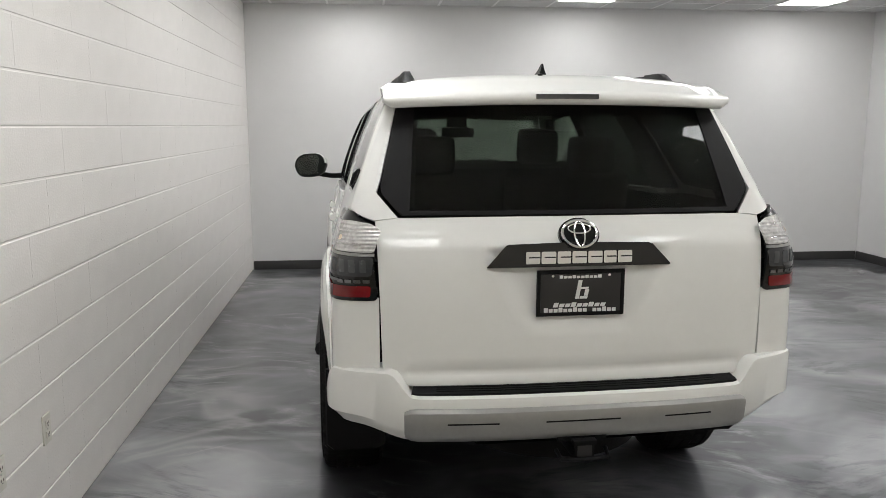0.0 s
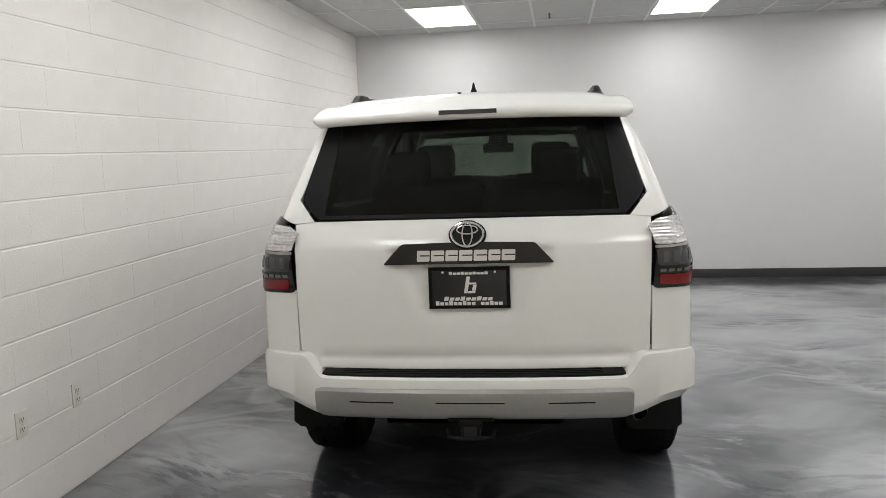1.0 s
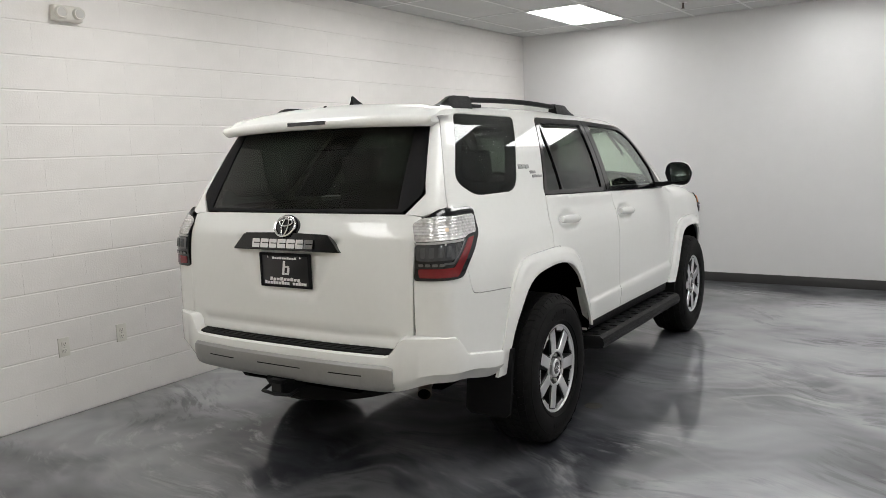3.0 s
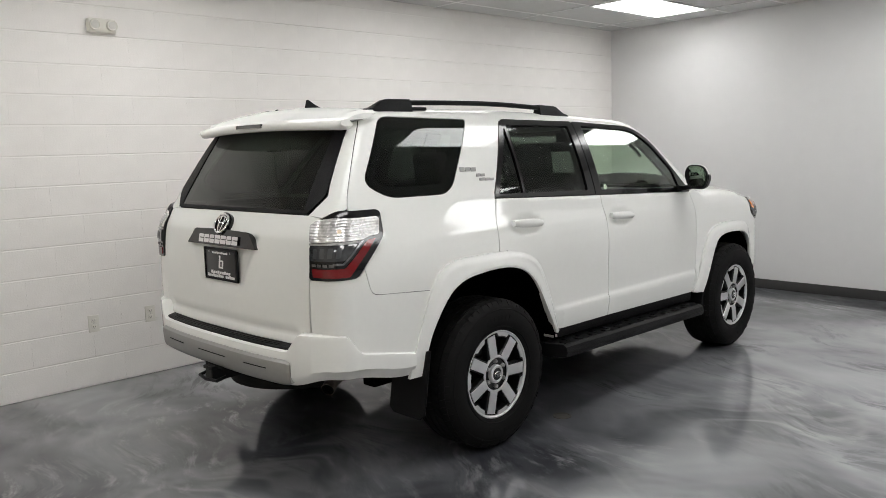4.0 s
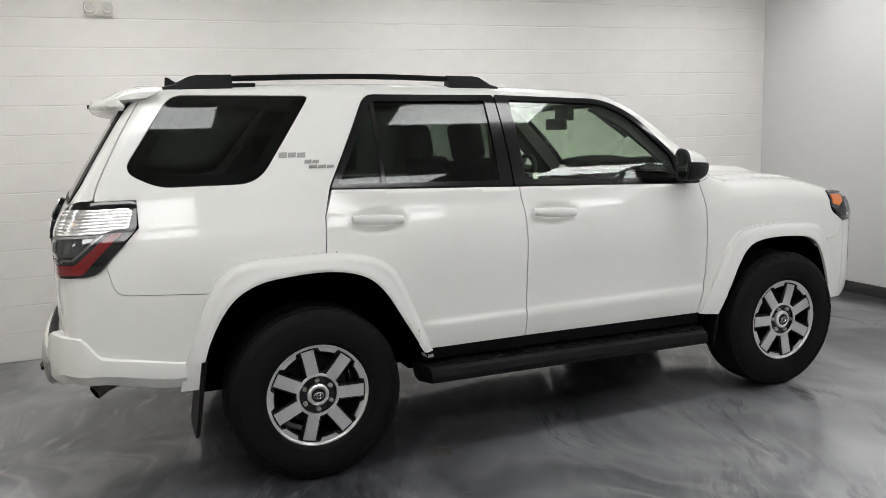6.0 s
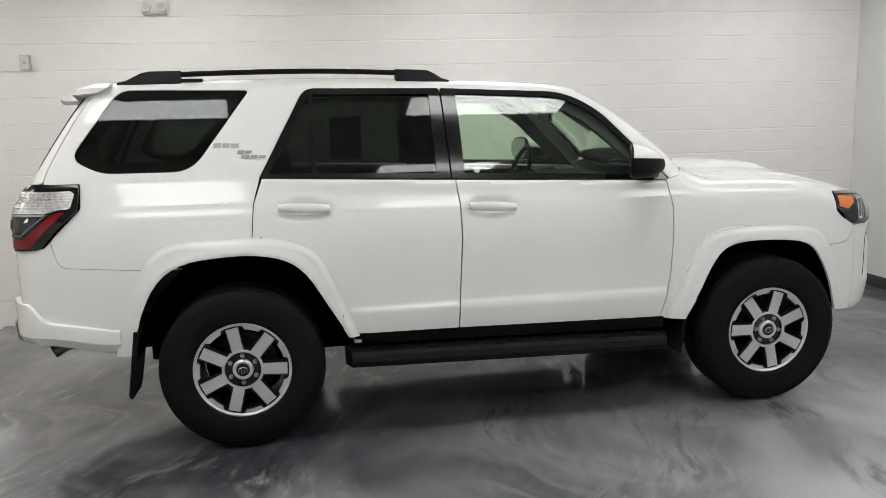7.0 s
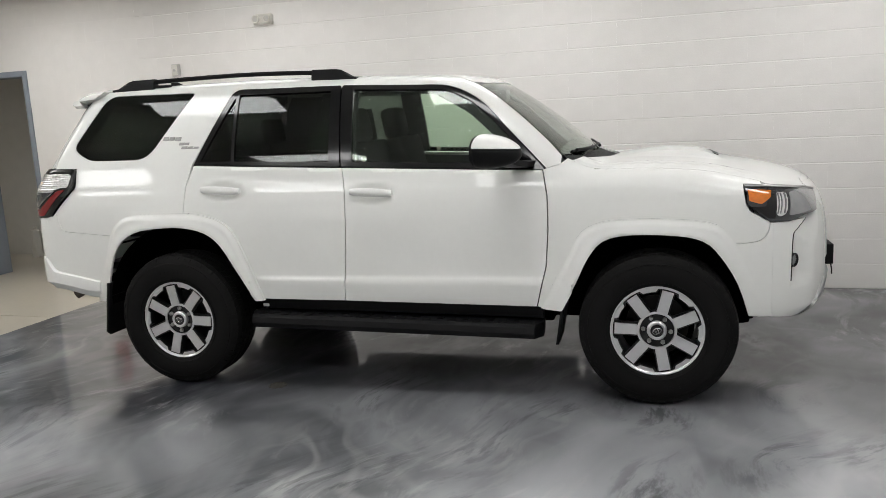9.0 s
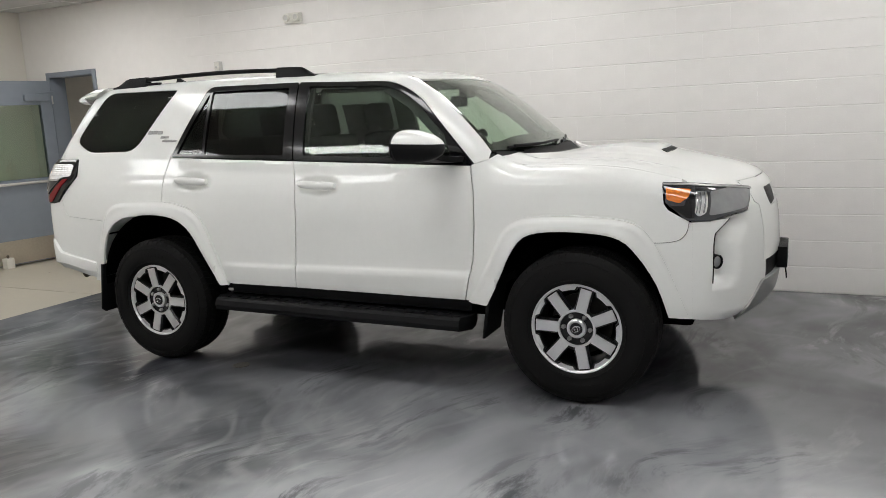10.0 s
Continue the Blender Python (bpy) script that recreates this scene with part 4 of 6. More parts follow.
skin("rear_wheel_flare", PAINT, suv, [ARCH_R_IN + ARCH_R_OUT[::-1]], "side", relief=flare_relief(ARCH_R_IN, ARCH_R_OUT, (-0.36, -0.52)), depth=0.016, step=0.011, sides=BOTH)
skin("front_wheel_flare", PAINT, suv, [ARCH_F_IN + ARCH_F_OUT[::-1]], "side", relief=flare_relief(ARCH_F_IN, ARCH_F_OUT, (3.04, 3.22)), depth=0.016, step=0.011, sides=BOTH)

# roof, bonnet, windscreen
roof_loop = [tuple(p[:2]) for p in ROOF_EDGE] + [(0.42, 1.860), (0.22, 1.883), (0.0, 1.891), (-0.22, 1.883), (-0.42, 1.860)] + [(-p[0], p[1]) for p in ROOF_EDGE[::-1]]
skin("roof", PAINT, suv, [roof_loop], "top", lift=0.0, step=0.06)


def scoop(q, uv):
    x, y = np.abs(uv[:, 0]), uv[:, 1]
    rise = 0.024 * smooth01((0.37 - x) / 0.12) * smooth01((3.17 - y) / 0.13) * smooth01((y - 2.55) / 0.35)
    rib = 0.010 * smooth01((0.06 - np.abs(x - 0.60)) / 0.05) * smooth01((3.4 - y) / 0.4)
    return rise + rib


hood_loop = [(0.741, v) for v in np.linspace(2.36, 3.29, 9)] + [(0.758, 3.312), (0.738, 3.352), (0.690, 3.418), (0.58, 3.496), (0.47, 3.560), (0.30, 3.588), (0.0, 3.60), (-0.30, 3.588), (-0.47, 3.560), (-0.58, 3.496), (-0.690, 3.418), (-0.738, 3.352), (-0.758, 3.312)] + [(-0.741, v) for v in np.linspace(3.29, 2.36, 9)] + [(-0.64, 2.390), (-0.44, 2.462), (-0.21, 2.548), (0, 2.578), (0.21, 2.548), (0.44, 2.462), (0.64, 2.390)]
hood = skin("hood", PAINT, suv, [hood_loop], "top", relief=scoop, step=0.04, label="white hood with a raised centre scoop")[0]
screen_loop = [(p[0] - 0.008, p[1]) for p in pillar_line[1:]] + [(0.5, 2.395), (0.0, 2.45), (-0.5, 2.395)] + [(-p[0] + 0.008, p[1]) for p in pillar_line[:0:-1]] + [(-0.42, 1.867), (-0.22, 1.890), (0, 1.898), (0.22, 1.890), (0.42, 1.867)]
skin("windscreen", CLEAR, suv, [screen_loop], "top", lift=-0.004, depth=0.005, back=True, label="clear windscreen")



# ---- side windows, frames, handles, mirrors ----
for door, frame_loop, panes, glass_ in ((rear_doors, REAR_FRAME, (REAR_LIGHT, REAR_PANE), TINT), (front_doors, FRONT_FRAME, (FRONT_PANE,), CLEAR)):
    skin("window_frame", GLOSS, door, [frame_loop, *panes], "side", lift=0.003, depth=0.02, step=0.04, sides=BOTH, label="black window surround")
    for pane in panes:
        for ob in skin("window_glass", glass_, door, [shrink(pane, -0.006)], "side", lift=-0.006, depth=0.004, step=0.05, sides=BOTH, back=True, flat=glass_ is CLEAR, label="dark privacy glass" if glass_ is TINT else "green-tinted clear glass"):
            ob.visible_shadow = False
sides = dict(zip(BOTH, body_side))
for ob in skin("quarter_window", TINT, sides, [shrink(QUARTER, 0.003)], "side", lift=-0.001, depth=0.004, sides=BOTH, back=True, label="dark fixed quarter glass"):
    ob.visible_shadow = False
skin("quarter_frit", GLOSS, sides, [shrink(QUARTER, 0.002), shrink(QUARTER, 0.052)], "side", lift=-0.008, depth=0.03, sides=BOTH, label="black border behind the quarter glass")


def door_handle(cy, cz, s, parent):
    bm = bmesh.new()
    rings = []
    for k in range(13):
        t = -1 + 2 * k / 12
        y = cy + 0.122 * t
        h = 0.025 * (1 - 0.30 * abs(t) ** 3)
        out = 0.020 + 0.018 * (1 - abs(t) ** 4)
        base = place_on([(y, cz)], "side")[0]
        ring = []
        for j in range(10):
            a = 2 * math.pi * j / 10
            ring.append((s * (base[0] + 0.004 + out * 0.5 + 0.010 * math.cos(a) * (1.15 if abs(t) < 0.8 else 1.6)), y, cz + h * math.sin(a) - 0.012 * t * 0.6))
        rings.append(ring)
    loft(rings, bm)
    part("handle", bm, PAINT, parent, "white door handle")


for s in BOTH:
    door_handle(0.335, 1.172, s, rear_doors[s])
    door_handle(1.270, 1.141, s, front_doors[s])


def mirror(s):
    """A door mirror: a shell that tapers forward, white above and black below, with a dim glass set into its back."""
    def section(t, grow=1.0, k=24):
        swell = max(1 - t ** 2.3, 0.0) ** 0.55 + 0.03
        cx, cz = 1.035 - 0.055 * t, 1.352 - 0.022 * t
        y = 1.935 + 0.200 * t
        ring = []
        for j in range(k):
            a = 2 * math.pi * j / k
            px = abs(math.cos(a)) ** 0.70 * math.copysign(1, math.cos(a))
            pz = abs(math.sin(a)) ** 0.84 * math.copysign(1, math.sin(a))
            w = 0.104 * swell * grow * (0.94 if pz < 0 else 1.0)
            h = (0.084 if pz > 0 else 0.080) * swell * grow
            ring.append((s * (cx + w * px), y - 0.038 * px * (1 - t), cz + h * pz - 0.006 * px))
        return ring
    whole = loft([section(0.02, 0.93)] + [section(t) for t in (0.06, 0.15, 0.28, 0.42, 0.56, 0.70, 0.82, 0.91, 0.97, 1.0)])
    lower = whole.copy()
    cut = (0, 0.07, 1)
    bmesh.ops.bisect_plane(whole, geom=whole.verts[:] + whole.edges[:] + whole.faces[:], plane_co=(0, 2.0, 1.3655), plane_no=cut, clear_inner=True)
    bmesh.ops.bisect_plane(lower, geom=lower.verts[:] + lower.edges[:] + lower.faces[:], plane_co=(0, 2.0, 1.3625), plane_no=cut, clear_outer=True)
    for b_ in (whole, lower):
        bmesh.ops.holes_fill(b_, edges=[e for e in b_.edges if e.is_boundary])
        bmesh.ops.recalc_face_normals(b_, faces=b_.faces)
    m = part("side_mirror", lower, TRIM, suv, "door mirror with white cap and black shell")
    part("cap", whole, PAINT, m, "white mirror cap")
    for name, grow, d, mat_, label in (("bezel", 0.955, 0.006, TRIM, "black rim round the mirror glass"), ("mirror_glass", 0.86, 0.0085, MIRROR, "dim mirror glass")):
        near = [(x, y - d, z) for x, y, z in section(0.02, grow)]
        deep = [(x, y + 0.004, z) for x, y, z in section(0.02, grow)]
        part(name, loft([deep, near]), mat_, m, label, smooth=False)
    arm = loft([[(s * x, y + dy, z + dz) for dy, dz in ((-0.05, -0.018), (0.05, -0.018), (0.06, 0.012), (-0.045, 0.014))] for x, y, z in ((0.80, 2.13, 1.272), (0.88, 2.10, 1.270), (0.95, 2.06, 1.283), (1.0, 2.04, 1.298))])
    part("arm", arm, TRIM, m)


for s in BOTH:
    mirror(s)

# ---- rear of the car ----
WIN_EDGE = soft_line([(0.700, 1.395), (0.672, 1.50), (0.640, 1.62), (0.612, 1.722)], 4)
gate_loop = rounded([(-0.695, 0.722, 0.07), (0.695, 0.722, 0.07), (0.702, 1.02, 0.0), (0.712, 1.296, 0.0), (0.632, 1.306, 0.0), (0.3, 1.309, 0.0), (0, 1.309, 0.0), (-0.3, 1.309, 0.0), (-0.632, 1.306, 0.0), (-0.712, 1.296, 0.0), (-0.702, 1.02, 0.0)], 0.0)


def gate_relief(q, uv):
    x, z = np.abs(uv[:, 0]), uv[:, 1]
    half = 0.215 + 0.55 * np.clip(z - 0.94, 0, 0.25)
    pocket = smooth01((half - x) / 0.085) * smooth01((z - 0.90) / 0.07) * smooth01((1.215 - z) / 0.03)
    crease = np.exp(-((z - 0.775) / 0.016) ** 2) * smooth01((0.64 - x) / 0.05)
    lip = 0.010 * smooth01((0.76 - z) / 0.03)
    return -0.020 * pocket - 0.011 * crease + lip + 0.002


gate = skin("tailgate", PAINT, suv, [gate_loop], "rear", relief=gate_relief, step=0.022, label="white tailgate with a recess round the plate")[0]
rear_glass_loop = rounded([(0.628, 1.312, 0.015), (0.700, 1.392, 0.03)] + [(*p, 0) for p in WIN_EDGE[2:-1]] + [(0.608, 1.735, 0.0), (-0.608, 1.735, 0.0)] + [(-p[0], p[1], 0) for p in WIN_EDGE[-2:1:-1]] + [(-0.700, 1.392, 0.03), (-0.628, 1.312, 0.015)], 0.01)
for ob in skin("rear_window", TINT, gate, [shrink(rear_glass_loop, 0.003)], "rear", lift=0.002, depth=0.004, back=True, label="dark wrap-round rear glass", step=0.05):
    ob.visible_shadow = False
inner_glass = rounded([(0.575, 1.335, 0.01), (0.540, 1.678, 0.03), (-0.540, 1.678, 0.03), (-0.575, 1.335, 0.01)], 0.02)
skin("rear_frit", GLOSS, gate, [shrink(rear_glass_loop, 0.002), inner_glass], "rear", lift=-0.006, depth=0.02, label="black border behind the rear glass")
def fin_relief(q, uv):
    return 0.006 + 0.0 * uv[:, 0]


skin("window_fin", TRIM, gate, [rounded([(0.592, 1.322, 0.0), (0.624, 1.318, 0.01), (0.694, 1.394, 0.03), (0.668, 1.50, 0.0), (0.637, 1.62, 0.0), (0.608, 1.728, 0.0), (0.548, 1.728, 0.0)], 0.0)], "rear", relief=fin_relief, depth=0.012, step=0.025, sides=BOTH, label="glossy black panel beside the rear glass")
skin("window_seal", TRIM, gate, [rounded([(0.62, 1.3135), (-0.62, 1.3135), (-0.615, 1.328), (0.615, 1.328)], 0.003)], "rear", lift=0.006, depth=0.01)
gap_3d = place_on(GAP_SIDE, "side")
edge_3d = place_on([(0.633, 1.307), (0.705, 1.392)] + WIN_EDGE[2:], "rear")
low_3d = place_on([(0.716, 1.299)], "rear")
corner_loop = seen_from(edge_3d[::-1], "rear_corner") + seen_from(low_3d, "rear_corner") + seen_from((gap_3d + [0, -0.006, 0])[::-1], "rear_corner")
# Dark backing added under the gap, so nothing bright shows through it.
skin("gate_gap_backing", TRIM, suv, [[(y + 0.016, z) for y, z in GAP_SIDE] + [(y - 0.016, z) for y, z in GAP_SIDE[::-1]]], "side", lift=-0.012, depth=0.004, step=0.02, sides=BOTH, label="black backing strip that closes the tailgate gap")
skin("gate_pillar", PAINT, gate, [corner_loop], "rear_corner", lift=0.002, step=0.03, sides=BOTH)
# lower body corner, under the tail lamps
side_up = place_on([(-0.90, z) for z in np.linspace(0.60, 1.036, 8)], "side")
rear_up = place_on([(0.706, z) for z in np.linspace(1.036, 0.60, 8)], "rear")
skin("rear_corner_panel", PAINT, suv, [seen_from(side_up, "rear_corner") + seen_from(rear_up, "rear_corner")], "rear_corner", step=0.03, sides=BOTH)
skin("rear_side_panel", PAINT, suv, [[(-0.90, 0.60), (-0.56, 0.60)] + [p for p in MID_R if 0.61 < p[1] < 0.905 and p[0] < -0.2] + [(-0.43, 0.9095)] + [(y - 0.0028, z - 0.0024) for y, z in SEAM_QUARTER[::-1]] + [(-0.8285, 1.064), (-0.855, 1.036), (-0.90, 1.036)]], "side", sides=BOTH)


def path_sweep(name, stations, material_, parent, label="", angle=35):
    """Rings of (out, up) carried along a plan line; each station is (x, y, normal_x, normal_y, ring)."""
    rings = [[(x + nx * o, y + ny * o, z) for o, z in ring] for x, y, nx, ny, ring in stations]
    return part(name, loft(rings), material_, parent, label, angle=angle)


half_plan = soft_line([(0, -1.125), (0.3, -1.12), (0.55, -1.098), (0.68, -1.065), (0.782, -1.012), (0.858, -0.945), (0.8765, -0.86), (0.880, -0.72), (0.8825, -0.555)], 6)
PLAN_LINE = [(-x, y) for x, y in half_plan[:0:-1]] + half_plan


def plan_stations(ring_at, limit=9.0):
    out = []
    for i, (x, y) in enumerate(PLAN_LINE):
        if abs(x) > limit:
            continue
        a, b = PLAN_LINE[max(i - 1, 0)], PLAN_LINE[min(i + 1, len(PLAN_LINE) - 1)]
        t = (Vector(b) - Vector(a)).normalized()
        out.append((x, y, t.y, -t.x, ring_at(abs(x), y)))
    return out


def bumper_ring(x, y):
    top = 0.698 + 0.086 * float(smooth01((x - 0.592) / 0.085)) - 0.092 * float(smooth01((y + 0.955) / 0.085)) - 0.062 * min(max((y + 0.88) / 0.31, 0.0), 1.0)
    low = 0.53 + 0.04 * float(smooth01((x - 0.6) / 0.2)) - 0.055 * float(smooth01((y + 0.92) / 0.34))
    inn = -0.10 if x < 0.8 else -0.05
    o = 0.008 + 0.003 * float(smooth01((x - 0.72) / 0.12)) + 0.010 * float(smooth01((x - 0.70) / 0.12)) * (1 - float(smooth01((y + 0.90) / 0.20)))
    return [(inn, low), (-0.03, low), (-0.004, low + 0.03), (o - 0.002, low + 0.07 if x < 0.6 else low + 0.05), (o, top - 0.022), (o - 0.003, top - 0.006), (o - 0.014, top), (inn, top + (0.022 if x < 0.6 else 0.0))]


bumper = path_sweep("rear_bumper", plan_stations(bumper_ring), PAINT, suv, "white rear bumper with silver lower face and black step pad", 28)
def silver_ring(x, y):
    e = float(np.sqrt(np.clip(1 - (np.clip(x - 0.585, 0, 1) / 0.048) ** 2, 0.02, 1)))
    ring = [(-0.03, 0.534), (0.0, 0.536), (0.012, 0.546), (0.018, 0.562), (0.0215, 0.60), (0.024, 0.632), (0.022, 0.645), (0.012, 0.657), (-0.01, 0.662), (-0.03, 0.66)]
    return [(-0.03 + (o + 0.03) * (0.72 + 0.28 * e), 0.60 + (z - 0.60) * (0.55 + 0.45 * e)) for o, z in ring]


path_sweep("silver_cover", plan_stations(silver_ring, 0.632), SILVER, bumper, "silver-painted lower bumper cover", 30)
path_sweep("step_pad", plan_stations(lambda x, y: [(-0.085, 0.70), (-0.010, 0.697), (-0.012, 0.706), (-0.02, 0.711), (-0.085, 0.729)], 0.612), TRIM, bumper, "black ribbed step pad", 30)
for k in range(5):
    path_sweep("rib", plan_stations(lambda x, y: [(-0.028 - 0.012 * k, 0.7125 + 0.0033 * k), (-0.022 - 0.012 * k, 0.7105 + 0.0033 * k), (-0.022 - 0.012 * k, 0.7145 + 0.0033 * k), (-0.028 - 0.012 * k, 0.7165 + 0.0033 * k)], 0.54), TRIM, bumper)
for a, b in ((-0.50, -0.27), (-0.17, 0.17), (0.27, 0.50)):
    st = [s_ for s_ in plan_stations(lambda x, y: [(0.018, 0.604), (0.0238, 0.604), (0.0238, 0.609), (0.018, 0.609)], 0.6) if a < s_[0] < b]
    path_sweep("groove", st, TRIM, bumper)


# ---- spoiler and high brake lamp ----
def spoiler():
    rings = []
    for k in range(49):
        x = -0.668 + 1.336 * k / 48
        u = abs(x) / 0.668
        yt = -0.850 + 0.078 * u ** 2.8
        zt = 1.749 - 0.014 * u ** 2
        roof_z = float(place_on([(min(abs(x), 0.575), -0.52)], "top")[0][2])
        end = float(np.sqrt(np.clip(1 - (np.clip(u - 0.965, 0, 1) / 0.035) ** 2, 0.0, 1)))
        low_z = 1.713 + 0.022 * float(smooth01((u - 0.84) / 0.16))
        lift = [(-0.555, roof_z + 0.002), (-0.63, roof_z + 0.001), ((-0.61 + yt) / 2, (roof_z + zt) / 2 + 0.010), (yt + 0.045, zt + 0.010), (yt + 0.014, zt + 0.002), (yt + 0.001, zt - 0.018), (yt + 0.002, zt - 0.030), (yt + 0.010, zt - 0.041), (yt + 0.030, zt - 0.045), (yt + 0.075, zt - 0.041), (-0.72, low_z), (-0.61, low_z + 0.012)]
        mid = 1.742
        rings.append([(x, y, mid + (z - mid) * (0.62 + 0.38 * end)) for y, z in lift])
    sp = part("spoiler", loft(rings), PAINT, suv, "white roof spoiler over the rear window", angle=50)
    bm = loft([[(x, -0.8515 + 0.078 * (abs(x) / 0.668) ** 2.8 + dy, 1.733 + dz) for dy, dz in ((-0.004, -0.009), (-0.004, 0.009), (0.02, 0.009), (0.02, -0.009))] for x in np.linspace(-0.118, 0.118, 9)])
    part("high_brake_lamp", bm, SMOKED, sp, "smoked high brake lamp", angle=30)
    part("washer_nozzle", lathe([(0, 0.012), (0.014, 0.009), (0.016, 0)], 12, axis="z"), TRIM, sp).location = (-0.05, -0.64, 1.812)
    return sp


spoiler()


# ---- tail lamps ----
def lamp_uv(points):
    """Points given as ('r', x, z) on the rear or ('s', y, z) on the side, as seen on the corner."""
    out = []
    for kind, a, z in points:
        p = place_on([(a, z)], "rear" if kind == "r" else "side")
        out += seen_from(p, "rear_corner")
    return out


def bulge(q, uv):
    z = uv[:, 1]
    return 0.007 + 0.015 * smooth01((z - 1.04) / 0.12) * smooth01((1.345 - z) / 0.05)


lamp_out = rounded(lamp_uv([("r", 0.708, 1.026), ("s", -0.872, 1.030), ("s", -0.700, 1.200), ("s", -0.690, 1.320), ("r", 0.775, 1.325), ("r", 0.708, 1.262)]), 0.02)
lamps = dict(zip(BOTH, skin("tail_lamp", GLOSS, suv, [lamp_out], "rear_corner", relief=bulge, step=0.02, depth=0.04, sides=BOTH, label="tail lamp with clear, smoked and red lenses in a black surround")))


def lens_piece(name, mat_, pts, lift, label, r=0.012):
    skin(name, mat_, lamps, [rounded(pts, r)], "rear_corner", lift=lift, relief=bulge, step=0.018, depth=0.010, sides=BOTH, label=label)


u0, u1 = lamp_uv([("r", 0.710, 1.15)])[0][0], lamp_uv([("s", -0.694, 1.25)])[0][0]


def on_lamp(*points):
    """Points of the lamp as (part of its width, height)."""
    return [(u0 + f * (u1 - u0), z) for f, z in points]


lens_piece("clear_lens", WHITE_LENS, on_lamp((0.035, 1.190), (0.71, 1.190), (0.80, 1.203), (0.945, 1.206), (0.945, 1.278), (0.90, 1.288), (0.36, 1.288), (0.16, 1.280), (0.035, 1.258)), 0.005, "clear ribbed upper lens")
lens_piece("inner_reflector", SILVER, on_lamp((0.035, 1.1785), (0.67, 1.1785), (0.70, 1.188), (0.035, 1.188)), 0.004, "grey reflector band", 0.003)
lens_piece("smoked_lens", SMOKED, on_lamp((0.035, 1.112), (0.515, 1.112), (0.655, 1.176), (0.035, 1.176)), 0.003, "smoked middle lens")
lens_piece("red_lens", RED, on_lamp((0.04, 1.040), (0.575, 1.040), (0.905, 1.192), (0.785, 1.188), (0.51, 1.080), (0.04, 1.078)), 0.004, "red lower lens", 0.008)
for k in (1, 4):
    z = 1.196 + 0.0142 * k
    lens_piece("lens_rib", LENS, on_lamp((0.06, z), (0.66 + 0.03 * k, z), (0.66 + 0.03 * k, z + 0.005), (0.06, z + 0.005)), 0.0066, "", 0.002)
lens_piece("amber_bulb", WARM_LENS, on_lamp((0.40, 1.222), (0.45, 1.222), (0.45, 1.240), (0.40, 1.240)), 0.0056, "warm bulb showing through the lens", 0.010)
lens_piece("light_bar", DULL_CHROME, on_lamp((0.36, 1.0935), (0.49, 1.0935), (0.735, 1.1865), (0.700, 1.1865), (0.478, 1.1025), (0.36, 1.1025)), 0.0045, "bright reflector strip above the red lens", 0.002)
for i in range(4):
    lens_piece("led", LED, on_lamp((0.09 + 0.10 * i, 1.124), (0.15 + 0.10 * i, 1.124), (0.165 + 0.10 * i, 1.166), (0.105 + 0.10 * i, 1.166)), 0.0045, "", 0.005)
for i in range(4):
    lens_piece("led_dash", DULL_CHROME, on_lamp((0.05 + 0.085 * i, 1.088), (0.115 + 0.085 * i, 1.088), (0.120 + 0.085 * i, 1.100), (0.055 + 0.085 * i, 1.100)), 0.0045, "dim reflector segment", 0.003)


# ---- badges, plate ----
def rear_at(x, z, out=0.0):
    p = place_on([(x, z)], "rear")
    n_ = normal_of(p)
    return Vector((p + n_ * out)[0])


def rear_slab(name, outline, mat_, parent, d0, d1, label="", bevel=0.0):
    """A slab that follows the tailgate, ring by ring."""
    a = [rear_at(x, z, d0) for x, z in outline]
    b = [rear_at(x, z, d1) for x, z in outline]
    bm = bmesh.new()
    va, vb = [bm.verts.new(p) for p in a], [bm.verts.new(p) for p in b]
    bm.faces.new(va)
    fb = bm.faces.new(vb)
    for i in range(len(va)):
        bm.faces.new((va[i], va[(i + 1) % len(va)], vb[(i + 1) % len(va)], vb[i]))
    if bevel:
        bmesh.ops.bevel(bm, geom=list(fb.edges), offset=bevel, segments=2, affect="EDGES")
    bmesh.ops.recalc_face_normals(bm, faces=bm.faces)
    return part(name, bm, mat_, parent, label, angle=30)


garnish = rear_slab("garnish", rounded([(-0.335, 1.137), (0.335, 1.137), (0.262, 1.212), (0.07, 1.216), (-0.07, 1.216), (-0.262, 1.212)], 0.008), GLOSS, gate, -0.03, 0.02, "gloss black garnish bar with raised silver marks", 0.006)
oval = [(0.074 * math.cos(a), 1.243 + 0.052 * math.sin(a)) for a in [2 * math.pi * i / 32 for i in range(32)]]
emblem = rear_slab("emblem_base", oval, GLOSS, gate, 0.0, 0.022, "black oval emblem base with a chrome ring", 0.005)


def rear_ring(cx, cz, rx, rz, tube_r, mat_, parent, out=0.026):
    pts = [rear_at(cx + rx * math.cos(a), cz + rz * math.sin(a), out) for a in [2 * math.pi * i / 36 for i in range(37)]]
    return part("ring", tube(pts, tube_r, 8), mat_, parent, "chrome ring")


rear_ring(0, 1.243, 0.062, 0.042, 0.0055, CHROME, emblem)
rear_ring(0, 1.243, 0.019, 0.040, 0.0035, CHROME, emblem)
rear_ring(0, 1.258, 0.040, 0.016, 0.0035, CHROME, emblem)
x0_ = -0.198
